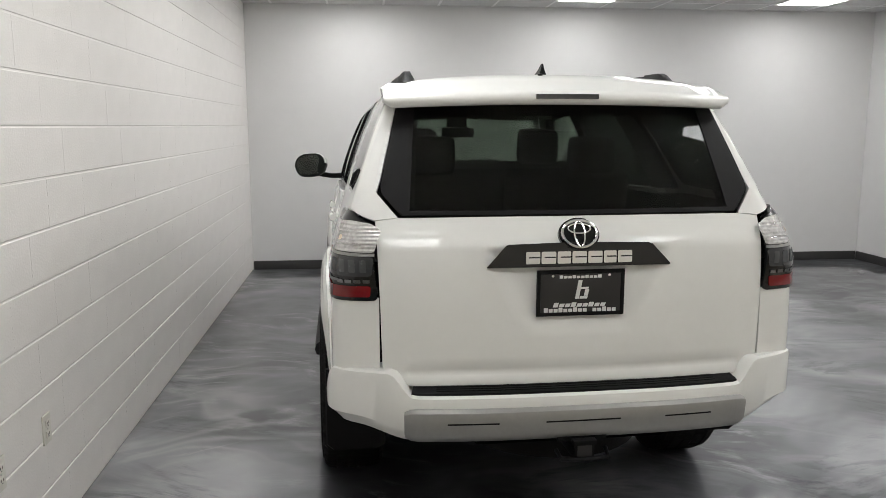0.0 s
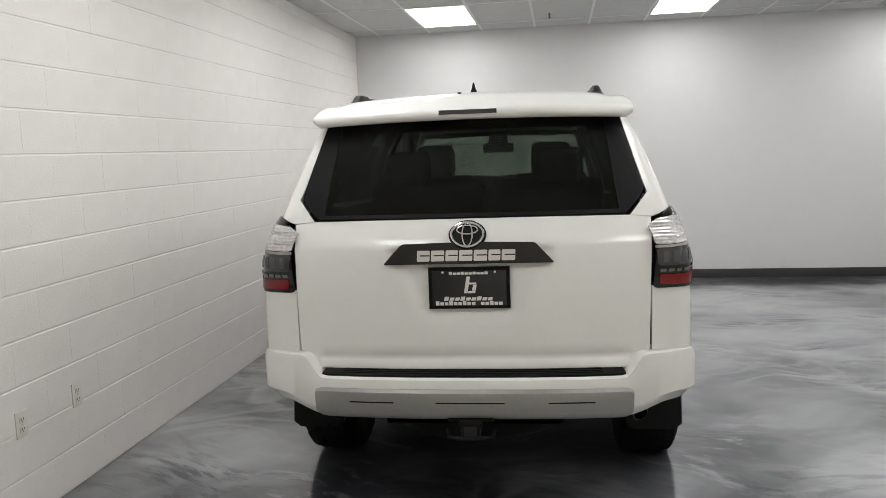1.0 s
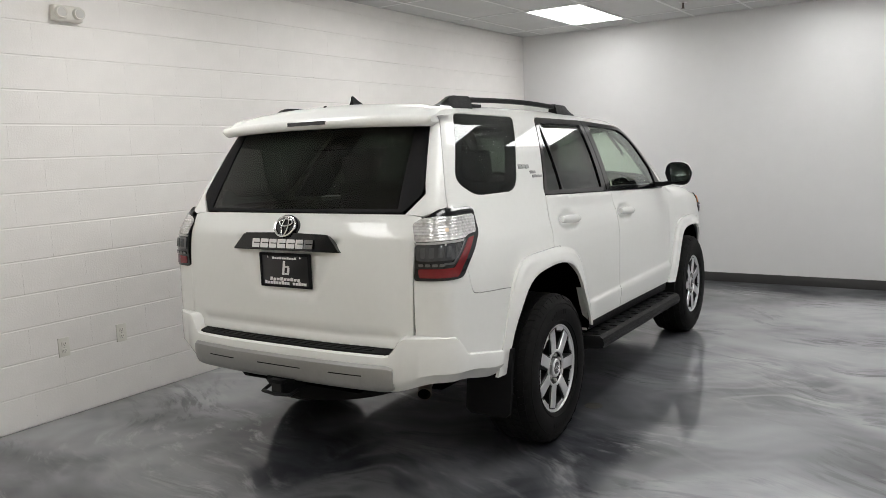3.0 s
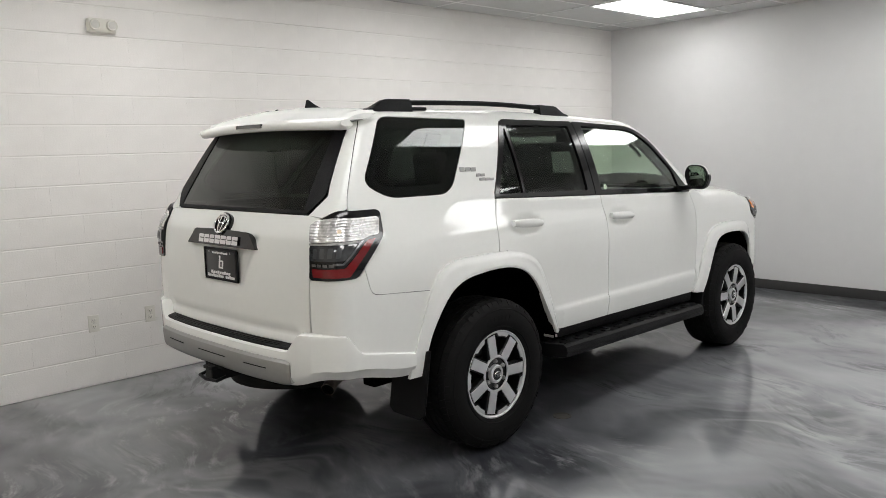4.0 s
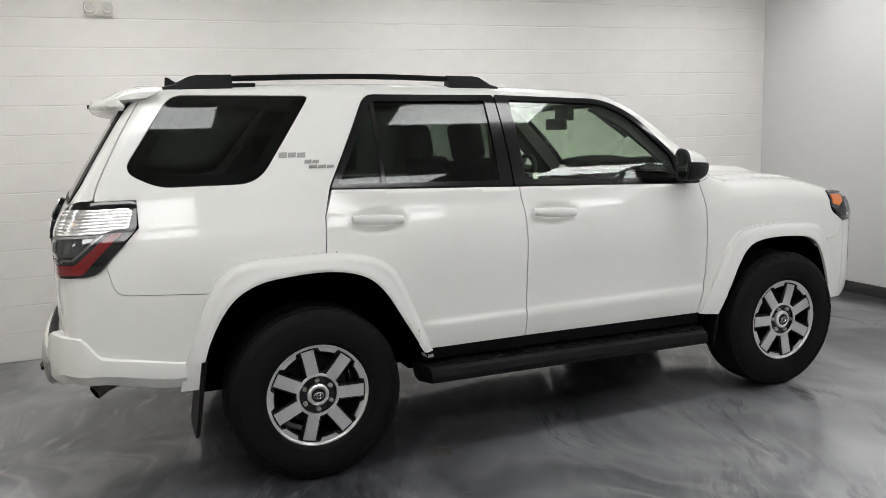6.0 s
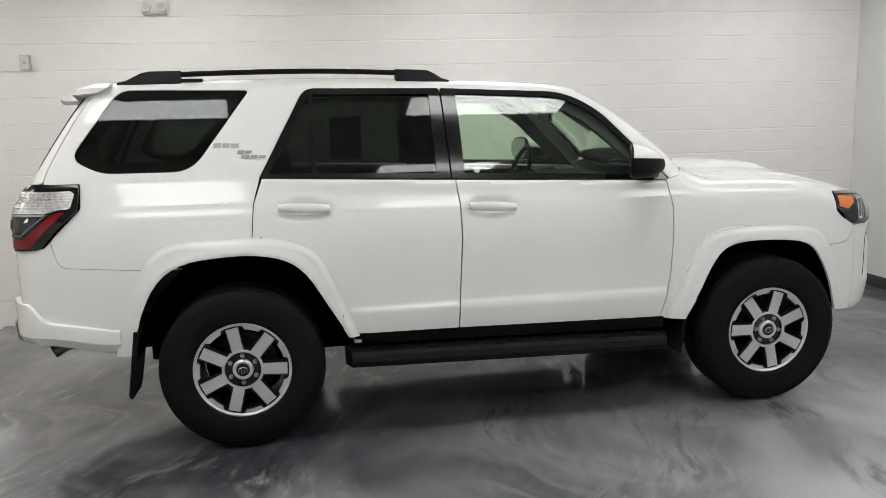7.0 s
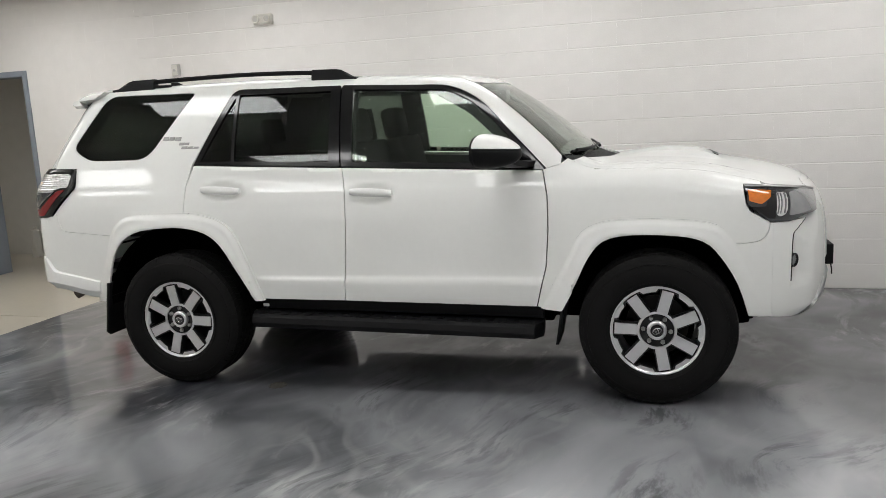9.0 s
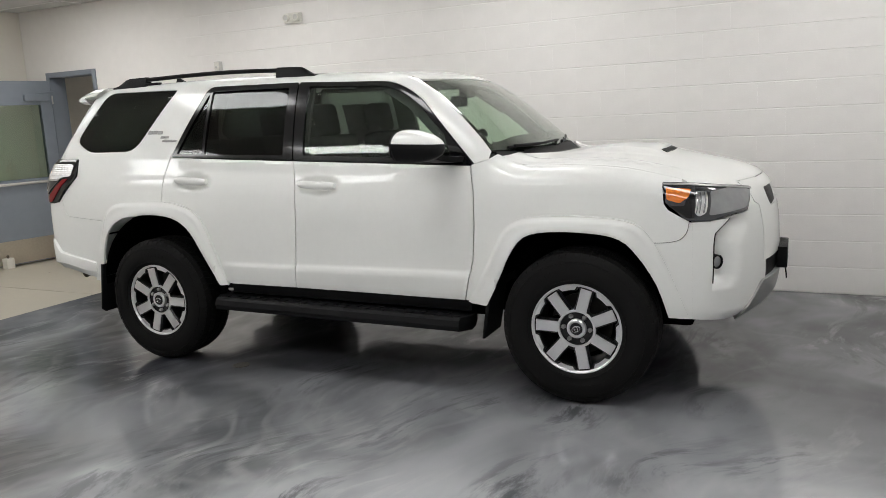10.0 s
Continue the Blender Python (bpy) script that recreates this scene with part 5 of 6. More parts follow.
for k, w in enumerate((0.050, 0.052, 0.048, 0.052, 0.052, 0.046, 0.052)):
    mark = rear_slab("mark", rounded([(x0_, 1.149), (x0_ + w, 1.149), (x0_ + w + 0.002, 1.189), (x0_ + 0.002, 1.189)], 0.005), CHROME, garnish, 0.02, 0.0245, "raised silver block")
    rear_slab("slot", [(x0_ + 0.012, 1.168), (x0_ + w, 1.168), (x0_ + w, 1.1725), (x0_ + 0.012, 1.1725)], GLOSS, mark, 0.02, 0.0252, "")
    x0_ += w + 0.005
plate = part("plate", box(-0.150, 0.156, -1.062, -1.052, 0.968, 1.122, 0.006), PLATE, gate, "black dealer plate with white printed marks")
part("plate_frame", loft([[(0.003 + (0.156 + d) * math.copysign(min(abs(math.cos(a)) * 1.42, 1), math.cos(a)), y_, 1.045 + (0.079 + d) * math.copysign(min(abs(math.sin(a)) * 1.42, 1), math.sin(a))) for a in [2 * math.pi * i / 40 for i in range(40)]] for d, y_ in ((0.0, -1.050), (0.004, -1.058), (0.002, -1.066), (-0.009, -1.066), (-0.011, -1.0625))], caps=False), TRIM, plate, "thin black plate frame")


def print_bar(x0, x1, z0, z1, lean=0.0):
    bm = prism([(x0, z0), (x1, z0), (x1 + lean, z1), (x0 + lean, z1)], -1.0622, -1.0632, lambda u, v, d: (u, d, v))
    part("print", bm, INK, plate, "white printed mark", smooth=False)


def print_row(x0, x1, z0, z1, count, blanks=(), lean=0.0):
    """A row of plain bars in place of a line of print."""
    pitch = (x1 - x0) / count
    for k in range(count):
        if k not in blanks:
            print_bar(x0 + pitch * k, x0 + pitch * (k + 0.80), z0, z1 - (0.22 if k % 3 else 0.0) * (z1 - z0), lean)


print_row(-0.075, 0.08, 1.098, 1.109, 10)
print_row(-0.098, 0.095, 0.995, 1.011, 9, (), 0.005)
print_row(-0.130, 0.136, 0.975, 0.993, 15, (9,))
print_bar(-0.018, -0.004, 1.024, 1.090, 0.012)
print_bar(-0.002, 0.026, 1.024, 1.033, 0.002)
print_bar(0.014, 0.028, 1.034, 1.058, 0.005)
print_bar(0.002, 0.030, 1.059, 1.066, 0.002)
for x in (-0.10, 0.105):
    bm = lathe([(0, 0.006), (0.004, 0.005), (0.005, 0)], 10)
    bmesh.ops.transform(bm, matrix=Matrix.Translation((x, -1.062, 1.108)) @ Matrix.Rotation(radians(-90), 4, "Z"), verts=bm.verts)
    part("screw", bm, CHROME, plate)


def side_bar(y0, y1, z0, z1, lean=0.0):
    for s in BOTH:
        pts = [(y0, z0), (y1, z0), (y1 + lean, z1), (y0 + lean, z1)]
        base = place_on(pts, "side")
        nrm = normal_of(base)
        bm = bmesh.new()
        lo = [bm.verts.new((s * p[0], p[1], p[2])) for p in base]
        hi = [bm.verts.new((s * q[0], q[1], q[2])) for q in base + nrm * 0.004]
        bm.faces.new(lo), bm.faces.new(hi)
        for i in range(4):
            bm.faces.new((lo[i], lo[(i + 1) % 4], hi[(i + 1) % 4], hi[i]))
        bmesh.ops.recalc_face_normals(bm, faces=bm.faces)
        part("badge_mark", bm, SILVER, sides[s], "small silver badge mark", smooth=False)


for y0, y1, z0, z1 in ((-0.082, -0.046, 1.470, 1.492), (-0.040, -0.006, 1.470, 1.490), (0.0, 0.038, 1.468, 1.488), (0.030, 0.062, 1.440, 1.455), (0.066, 0.096, 1.440, 1.453), (0.048, 0.085, 1.418, 1.432), (0.090, 0.125, 1.417, 1.430), (0.130, 0.162, 1.416, 1.428)):
    side_bar(y0, y1, z0, z1, 0.004)



# ---- wheels ----
def wheel():
    """A wheel standing at the origin of its axle, its face towards +x."""
    w = new("wheel")
    w.parent = suv
    tagged(w, "black seven-spoke alloy wheel with machined faces and an all-terrain tyre")
    R, half = 0.400, 0.132
    one = [(half - 0.020, 0.230), (half - 0.006, 0.236), (half - 0.001, 0.246), (half + 0.005, 0.262), (half + 0.010, 0.290), (half + 0.010, 0.318), (half + 0.006, 0.342), (half - 0.001, 0.362), (half - 0.009, 0.377), (half - 0.020, 0.388), (half - 0.038, 0.394), (0.06, 0.3955)]
    prof = [(-x, r) for x, r in one] + one[::-1]
    tyre = part("tyre", lathe(prof, 80, ring=True), RUBBER, w, "black all-terrain tyre", angle=60)
    # tread blocks and shoulder lugs
    bm = bmesh.new()
    n = 62
    for i in range(n):
        for row, (xa, xb, shift) in enumerate(((-0.112, -0.078, 0.0), (-0.070, -0.026, 0.5), (-0.018, 0.018, 0.2), (0.026, 0.070, 0.7), (0.078, 0.112, 0.4))):
            a0 = 2 * math.pi * (i + shift) / n
            a1 = a0 + 2 * math.pi / n * 0.91
            lean = 0.03 if row % 2 else -0.03
            edge = 0.0085 if row in (0, 4) else 0.0
            quad = []
            for x, a in ((xa, a0), (xb, a0 + lean), (xb, a1 + lean), (xa, a1)):
                far = edge if (row == 0 and x == xa) or (row == 4 and x == xb) else 0
                quad.append(((x, (0.384 - far) * math.cos(a), (0.384 - far) * math.sin(a)), (x, (R + 0.0005 - far) * math.cos(a), (R + 0.0005 - far) * math.sin(a))))
            lo = [bm.verts.new(q[0]) for q in quad]
            hi = [bm.verts.new(q[1]) for q in quad]
            bm.faces.new(hi)
            for k in range(4):
                bm.faces.new((lo[k], lo[(k + 1) % 4], hi[(k + 1) % 4], hi[k]))
        for s in (-1, 1):
            a0 = 2 * math.pi * (i + 0.4) / n
            a1 = a0 + 2 * math.pi / n * (0.86 if i % 2 else 0.70)
            low = 0.364 if i % 2 else 0.371
            vs = [bm.verts.new((s * x, r * math.cos(a), r * math.sin(a))) for x, r, a in ((half - 0.006, low, a0), (half - 0.006, low, a1), (half - 0.024, 0.389, a1), (half - 0.024, 0.389, a0))]
            vo = [bm.verts.new((s * x, r * math.cos(a), r * math.sin(a))) for x, r, a in ((half - 0.0005, low, a0), (half - 0.0005, low, a1), (half - 0.0175, 0.3915, a1), (half - 0.0175, 0.3915, a0))]
            bm.faces.new(vo)
            for k in range(4):
                bm.faces.new((vs[k], vs[(k + 1) % 4], vo[(k + 1) % 4], vo[k]))
    bmesh.ops.recalc_face_normals(bm, faces=bm.faces)
    part("tread", bm, RUBBER, w, smooth=False)
    for r_, out in ((0.349, 0.005), (0.258, 0.0055)):
        part("sidewall_rib", lathe([(half, r_ - 0.004), (half + out + 0.0015, r_ - 0.002), (half + out + 0.0015, r_ + 0.002), (half - 0.001, r_ + 0.004)], 72, ring=True), RUBBER, w)
    # raised marks on the sidewall, as plain bars
    for centre in (0, 180):
        for k in range(7):
            bm = box(half + 0.004, half + 0.0112, -0.009, 0.009, 0.293, 0.318)
            bmesh.ops.transform(bm, matrix=Matrix.Rotation(radians(centre + (k - 3) * 5.6), 4, "X"), verts=bm.verts)
            part("sidewall_mark", bm, RUBBER, tyre, smooth=False)
    # rim: barrel, lip, spokes
    f = half - 0.020
    part("barrel", lathe([(-half + 0.02, 0.224), (-0.05, 0.198), (f - 0.03, 0.206), (f + 0.002, 0.216), (f + 0.002, 0.223), (-half + 0.02, 0.230)], 56, ring=True), DARK_ALLOY, w)
    part("lip", lathe([(f - 0.014, 0.226), (f + 0.006, 0.2375), (f + 0.012, 0.2365), (f + 0.0125, 0.230), (f + 0.007, 0.224), (f + 0.0065, 0.2215), (f - 0.014, 0.2195)], 80, ring=True), ALLOY, w, "bright machined rim lip", angle=30)
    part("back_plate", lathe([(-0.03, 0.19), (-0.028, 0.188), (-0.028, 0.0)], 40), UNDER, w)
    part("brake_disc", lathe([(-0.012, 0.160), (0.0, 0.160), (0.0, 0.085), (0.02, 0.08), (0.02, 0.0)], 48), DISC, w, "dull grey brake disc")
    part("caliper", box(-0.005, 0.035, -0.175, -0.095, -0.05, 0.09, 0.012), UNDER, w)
    seven = 7
    gap_mid = radians(360 / seven / 2)
    for i in range(seven):
        turn = Matrix.Rotation(2 * math.pi * i / seven + radians(11), 4, "X")
        # black spoke body, wider than its bright face
        ring = []
        for r_, hw, x0, x1 in ((0.092, 0.039, f - 0.045, f + 0.000), (0.12, 0.0365, f - 0.045, f + 0.001), (0.17, 0.0365, f - 0.05, f + 0.002), (0.2225, 0.0385, f - 0.05, f + 0.002)):
            ring.append([(x0, -hw + 0.006, r_), (x1 - 0.008, -hw, r_), (x1, -hw + 0.004, r_), (x1, hw - 0.004, r_), (x1 - 0.008, hw, r_), (x0, hw - 0.006, r_)])
        bm = loft(ring)
        bmesh.ops.transform(bm, matrix=turn, verts=bm.verts)
        sp = part("spoke", bm, DARK_ALLOY, w, angle=30)
        # machined face
        ring = []
        for r_, hw, x1 in ((0.098, 0.0270, f + 0.0045), (0.14, 0.0268, f + 0.0060), (0.18, 0.0275, f + 0.0070), (0.2125, 0.0285, f + 0.0066)):
            ring.append([(x1 - 0.006, -hw - 0.002, r_), (x1, -hw, r_), (x1, hw, r_), (x1 - 0.006, hw + 0.002, r_)])
        bm = loft(ring)
        bmesh.ops.transform(bm, matrix=turn, verts=bm.verts)
        part("machined_face", bm, ALLOY, sp, "bright machined spoke face", angle=30)
        # bright tab of the rim between two spokes, on a black ledge
        for name, mat_, inner, outer, a_in, a_out, x0, x1 in (("ledge", DARK_ALLOY, 0.1985, 0.2215, 11.0, 14.8, f - 0.03, f + 0.0015), ("lip_tab", ALLOY, 0.2035, 0.2235, 9.0, 12.6, f - 0.002, f + 0.0064)):
            rings = []
            for k in range(9):
                t = -1 + k / 4
                ring = []
                for x, r_, a_ in ((x0, inner, a_in), (x1, inner, a_in), (x1, outer, a_out), (x0, outer, a_out)):
                    b_ = gap_mid + radians(a_) * t
                    ring.append((x, math.sin(b_) * r_, math.cos(b_) * r_))
                rings.append(ring)
            bm = loft(rings)
            bmesh.ops.transform(bm, matrix=turn, verts=bm.verts)
            part(name, bm, mat_, w, angle=30)
    part("hub", lathe([(f - 0.05, 0.100), (f - 0.003, 0.100), (f - 0.003, 0.086), (f - 0.012, 0.083), (f - 0.014, 0.0)], 56), DARK_ALLOY, w, angle=30)
    part("hub_ring", lathe([(f - 0.004, 0.1002), (f + 0.003, 0.0997), (f + 0.0047, 0.0975), (f + 0.0045, 0.0885), (f + 0.001, 0.0865), (f - 0.010, 0.0855), (f - 0.010, 0.0985)], 64, ring=True), ALLOY, w, "bright machined ring round the hub", angle=30)
    cap = part("centre_cap", lathe([(f - 0.014, 0.0505), (f + 0.004, 0.0495), (f + 0.0095, 0.044), (f + 0.0095, 0.036), (f + 0.006, 0.033), (f + 0.006, 0.0)], 44), ALLOY, w, "silver centre cap", angle=30)
    part("cap_disc", lathe([(f + 0.006, 0.0325), (f + 0.0085, 0.0315), (f + 0.0105, 0.0)], 32), DARK_ALLOY, cap)
    for ry, rz, up in ((0.022, 0.015, 0.0), (0.008, 0.014, 0.0), (0.017, 0.006, 0.006)):
        ring = [(f + 0.0115, ry * math.cos(a), up + rz * math.sin(a)) for a in [2 * math.pi * k / 24 for k in range(25)]]
        part("cap_oval", tube(ring, 0.0018, 6), CHROME, cap)
    for i in range(6):
        a = 2 * math.pi * i / 6
        bm = lathe([(f - 0.014, 0.0125), (f + 0.001, 0.0115), (f + 0.006, 0.0075), (f + 0.007, 0)], 6)
        bmesh.ops.translate(bm, vec=(0, 0.0685 * math.sin(a), 0.0685 * math.cos(a)), verts=bm.verts)
        part("lug_nut", bm, SILVER, w, "grey steel lug nut")
    bm = tube([(f - 0.008, 0.168, -0.118), (f + 0.010, 0.160, -0.112)], 0.0042, 8)
    part("valve", bm, TRIM, w)
    return w


FACE = 0.795
first = wheel()
first.matrix_basis = pose(FACE, 0, 0.400)
for y, z, s, spin in ((2.79, 0.400, 1, 25), (0.0, 0.400, -1, 0), (2.79, 0.400, -1, 40)):
    m = pose(s * FACE, y, z, 0, 0, 0 if s > 0 else 180) @ pose(0, 0, 0, spin, 0, 0)
    copy_thing(first, m)


# ---- wheel wells, underbody, sills ----
def well(cy, r, s):
    arc = [(cy + r * math.cos(radians(a)), 0.42 + r * math.sin(radians(a)) * 1.06) for a in range(6, 175, 6)]
    skin_x = place_on(arc, "side")[:, 0]
    bm = loft([[(s * 0.50, y, z) for y, z in arc], [(s * (x + 0.008), y, z) for (y, z), x in zip(arc, skin_x)]], closed=False)
    bm.faces.new([v for v in bm.verts if abs(abs(v.co.x) - 0.50) < 1e-4])
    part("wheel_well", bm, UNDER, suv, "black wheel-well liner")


for s in BOTH:
    well(0.03, 0.525, s)
    well(2.77, 0.475, s)
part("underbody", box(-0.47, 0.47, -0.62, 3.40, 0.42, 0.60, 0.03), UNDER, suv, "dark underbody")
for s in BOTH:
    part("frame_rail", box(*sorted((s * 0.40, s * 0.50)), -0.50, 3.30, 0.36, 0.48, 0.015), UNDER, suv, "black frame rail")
# Wide pan, added to block light coming in under the car's sides.
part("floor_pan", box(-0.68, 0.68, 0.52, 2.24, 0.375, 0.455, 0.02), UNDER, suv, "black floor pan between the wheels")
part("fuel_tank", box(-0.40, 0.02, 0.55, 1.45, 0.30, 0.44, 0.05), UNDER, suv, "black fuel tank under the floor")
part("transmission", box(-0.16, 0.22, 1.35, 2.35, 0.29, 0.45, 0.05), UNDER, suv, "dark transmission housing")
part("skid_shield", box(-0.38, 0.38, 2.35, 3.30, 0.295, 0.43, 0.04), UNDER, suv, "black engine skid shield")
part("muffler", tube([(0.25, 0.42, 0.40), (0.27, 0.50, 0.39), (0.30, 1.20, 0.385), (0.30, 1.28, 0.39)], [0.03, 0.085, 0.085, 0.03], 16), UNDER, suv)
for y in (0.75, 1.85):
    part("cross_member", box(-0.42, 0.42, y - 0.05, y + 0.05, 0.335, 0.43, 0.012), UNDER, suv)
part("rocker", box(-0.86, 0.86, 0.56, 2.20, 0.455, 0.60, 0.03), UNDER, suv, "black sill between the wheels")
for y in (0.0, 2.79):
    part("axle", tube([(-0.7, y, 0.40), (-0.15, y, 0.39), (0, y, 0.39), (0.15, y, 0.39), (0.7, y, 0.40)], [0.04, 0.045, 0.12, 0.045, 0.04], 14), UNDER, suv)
bm = lathe([(-0.11, 0.22), (-0.12, 0.30), (-0.10, 0.372), (0.10, 0.372), (0.12, 0.30), (0.11, 0.22)], 40, axis="z")
bmesh.ops.translate(bm, vec=(0, -0.62, 0.50), verts=bm.verts)
part("spare_wheel", bm, RUBBER, suv, "spare tyre slung under the rear")
part("hitch_bar", box(-0.36, 0.36, -1.00, -0.93, 0.47, 0.53, 0.012), UNDER, suv)
hitch = part("hitch_receiver", box(-0.036, 0.036, -1.165, -0.93, 0.462, 0.532, 0.006), TRIM, suv, "black tow hitch receiver under the bumper")
part("receiver_mouth", box(-0.026, 0.026, -1.167, -1.164, 0.472, 0.522), SLOT, hitch, smooth=False)
part("collar", box(-0.043, 0.043, -1.172, -1.140, 0.522, 0.54, 0.004), TRIM, hitch)
part("hitch_plate", box(-0.09, 0.09, -1.135, -1.10, 0.525, 0.55, 0.006), TRIM, hitch)
part("safety_loop", tube([(-0.09, -1.12, 0.49), (-0.085, -1.17, 0.478), (0, -1.18, 0.474), (0.085, -1.17, 0.478), (0.09, -1.12, 0.49)], 0.009, 8), TRIM, hitch)
pipe = part("tailpipe", tube([(0.60, -0.62, 0.54), (0.625, -0.80, 0.530), (0.652, -0.88, 0.514), (0.675, -0.925, 0.492)], [0.028, 0.028, 0.031, 0.033], 18), STEEL, suv, "worn steel tailpipe, turned down at its end")
# Black cap just proud of the end paints in the pipe's shaded hollow.
part("pipe_shade_cap", tube([(0.672, -0.919, 0.495), (0.6758, -0.9265, 0.4913)], 0.0295, 16), UNDER, pipe, "flat black cap standing in for the shaded hollow of the pipe")


def mud_flap(y, s, h, w):
    ring = []
    for z, lean, th in ((0.62, 0.02, 0.012), (0.50, 0.0, 0.010), (0.40, -0.015, 0.009), (0.31, -0.03, 0.008), (0.285, -0.032, 0.007)):
        if z < h:
            continue
        a, b = 0.66 + (0.03 if z < 0.3 else 0), 0.905 - (0.03 if z < 0.3 else 0)
        ring.append([(s * x, y + lean + dy, z) for x, dy in ((a, -th), (b, -th), (b + 0.006, 0), (b, th), (a, th))])
    part("mud_flap", loft(ring), TRIM, suv, "black mud flap", angle=30)


for s in BOTH:
    mud_flap(-0.50, s, 0.28, 0.2)
    mud_flap(2.31, s, 0.30, 0.2)


def running_board(s):
    rings = []
    for y, e in ((0.50, 0.6), (0.53, 1.0), (1.35, 1.0), (2.17, 1.0), (2.205, 0.6)):
        rake = -0.018 * (y - 1.35)
        ring = [(0.80, 0.400), (0.80, 0.440), (0.955, 0.444), (0.975, 0.430), (0.985, 0.40), (0.975, 0.372), (0.93, 0.362), (0.84, 0.370)]
        rings.append([(s * (0.80 + (x - 0.80) * e), y, z + rake) for x, z in ring])
    b = part("running_board", loft(rings), TRIM, suv, "black running board with a raised tread", angle=35)
    for k in range(23):
        y = 0.58 + 0.0705 * k
        rake = -0.018 * (y - 1.35)
        z = 0.4415 + rake
        if k % 2:
            part("tread_lug", box(*sorted((s * 0.845, s * 0.905)), y - 0.020, y + 0.020, z, z + 0.006, 0.002, 1), TRIM, b)
        else:
            part("tread_lug", box(*sorted((s * 0.90, s * 0.950)), y - 0.022, y + 0.022, z + 0.001, z + 0.0075, 0.002, 1), TRIM, b)
    for y in (0.66, 1.35, 2.05):
        part("bracket", tube([(s * 0.60, y, 0.47), (s * 0.74, y, 0.44), (s * 0.86, y, 0.395)], 0.02, 8), TRIM, b)
    part("sill_cover", loft([[(s * 0.80, y, 0.515 - 0.018 * (y - 1.35)), (s * 0.868, y, 0.520 - 0.018 * (y - 1.35)), (s * 0.862, y, 0.46 - 0.018 * (y - 1.35)), (s * 0.80, y, 0.435 - 0.018 * (y - 1.35))] for y in (0.55, 1.2, 2.2)]), TRIM, b, "black sill cover")


for s in BOTH:
    running_board(s)
    part("board_bracket", box(*sorted((s * 0.80, s * 0.872)), 0.548, 0.585, 0.482, 0.498, 0.004), GREYBOX, suv, "pale bracket at the end of the running board")


# ---- roof rails, aerial ----
def roof_z(x, y):
    return float(place_on([(x, y)], "top")[0][2])


def roof_rail(s):
    def foot(ya, yb, lean):
        rings = []
        for k in range(9):
            t = k / 8
            y = ya + (yb - ya) * t
            h = 0.050 * (smooth01(t / 0.5) if lean > 0 else smooth01((1 - t) / 0.45)) + 0.002
            x = 0.548
            z = roof_z(x, y)
            rings.append([(s * (x + dx), y, z + dz) for dx, dz in ((-0.030, -0.015), (-0.024, h * 0.55), (-0.012, h), (0.012, h), (0.026, h * 0.5), (0.034, -0.02))])
        return loft(rings)
    r = part("roof_rail", foot(-0.535, -0.235, 1), TRIM, suv, "black roof rail with moulded feet", angle=40)
    part("front_foot", foot(0.835, 1.115, -1), TRIM, r, angle=40)
    rings = []
    for y in np.linspace(-0.25, 0.86, 12):
        z = roof_z(0.548, y) + 0.036 + 0.006 * math.sin(math.pi * (y + 0.25) / 1.11)
        rings.append([(s * (0.548 + dx), y, z + dz) for dx, dz in ((-0.014, -0.014), (-0.016, 0.002), (-0.009, 0.011), (0.009, 0.011), (0.016, 0.002), (0.014, -0.014))])
    part("bar", loft(rings), TRIM, r, angle=40)
    part("clip", box(*sorted((s * 0.535, s * 0.575)), -0.235, -0.13, roof_z(0.548, -0.18) - 0.004, roof_z(0.548, -0.18) + 0.012, 0.003), TRIM, r)


for s in BOTH:
    roof_rail(s)
z = roof_z(0, -0.43)
aerial = loft([[(dx * w, y, zz) for dx, y, zz in ((-1, y0, z - 0.006 + h * k), (1, y0, z - 0.006 + h * k), (1, y1, z - 0.006 + h * k), (-1, y1, z - 0.006 + h * k))] for k, h, w, y0, y1 in ((0, 1, 0.022, -0.49, -0.375), (1, 0.018, 0.014, -0.488, -0.40), (1, 0.036, 0.007, -0.486, -0.435), (1, 0.054, 0.004, -0.484, -0.462), (1, 0.060, 0.002, -0.482, -0.472))])
part("aerial", aerial, TRIM, suv, "black shark-fin aerial", angle=50)


# ---- front end ----
def front_uv(points):
    out = []
    for kind, a, z in points:
        p = place_on([(a, z)], {"f": "front", "s": "side", "t": "top"}[kind])
        out += seen_from(p, "front_corner")
    return out


HEAD_TOP = [(0.465, 3.570, 1.073), (0.693, 3.418, 1.107), (0.778, 3.310, 1.122), (0.817, 3.205, 1.130)]
head_out = rounded(front_uv([("s", 3.219, 1.04), ("s", 3.315, 0.952), ("s", 3.42, 0.943), ("f", 0.75, 0.966), ("f", 0.607, 0.974)]) + seen_from(HEAD_TOP, "front_corner"), 0.008)
heads = dict(zip(BOTH, skin("headlamp", SMOKED, suv, [head_out], "front_corner", lift=0.006, step=0.025, depth=0.03, sides=BOTH, label="headlamp with an amber marker under a clear lens")))
ha = front_uv([("s", 3.219, 1.104), ("s", 3.226, 1.052), ("s", 3.285, 1.034), ("s", 3.325, 1.062), ("s", 3.330, 1.094)])
skin("amber_marker", AMBER, heads, [rounded(ha, 0.008)], "front_corner", lift=0.010, depth=0.006, step=0.025, sides=BOTH, label="amber side marker")
hd = front_uv([("s", 3.235, 1.022), ("s", 3.318, 0.965), ("s", 3.352, 0.962), ("s", 3.345, 1.078), ("s", 3.318, 1.080), ("s", 3.306, 1.022)])
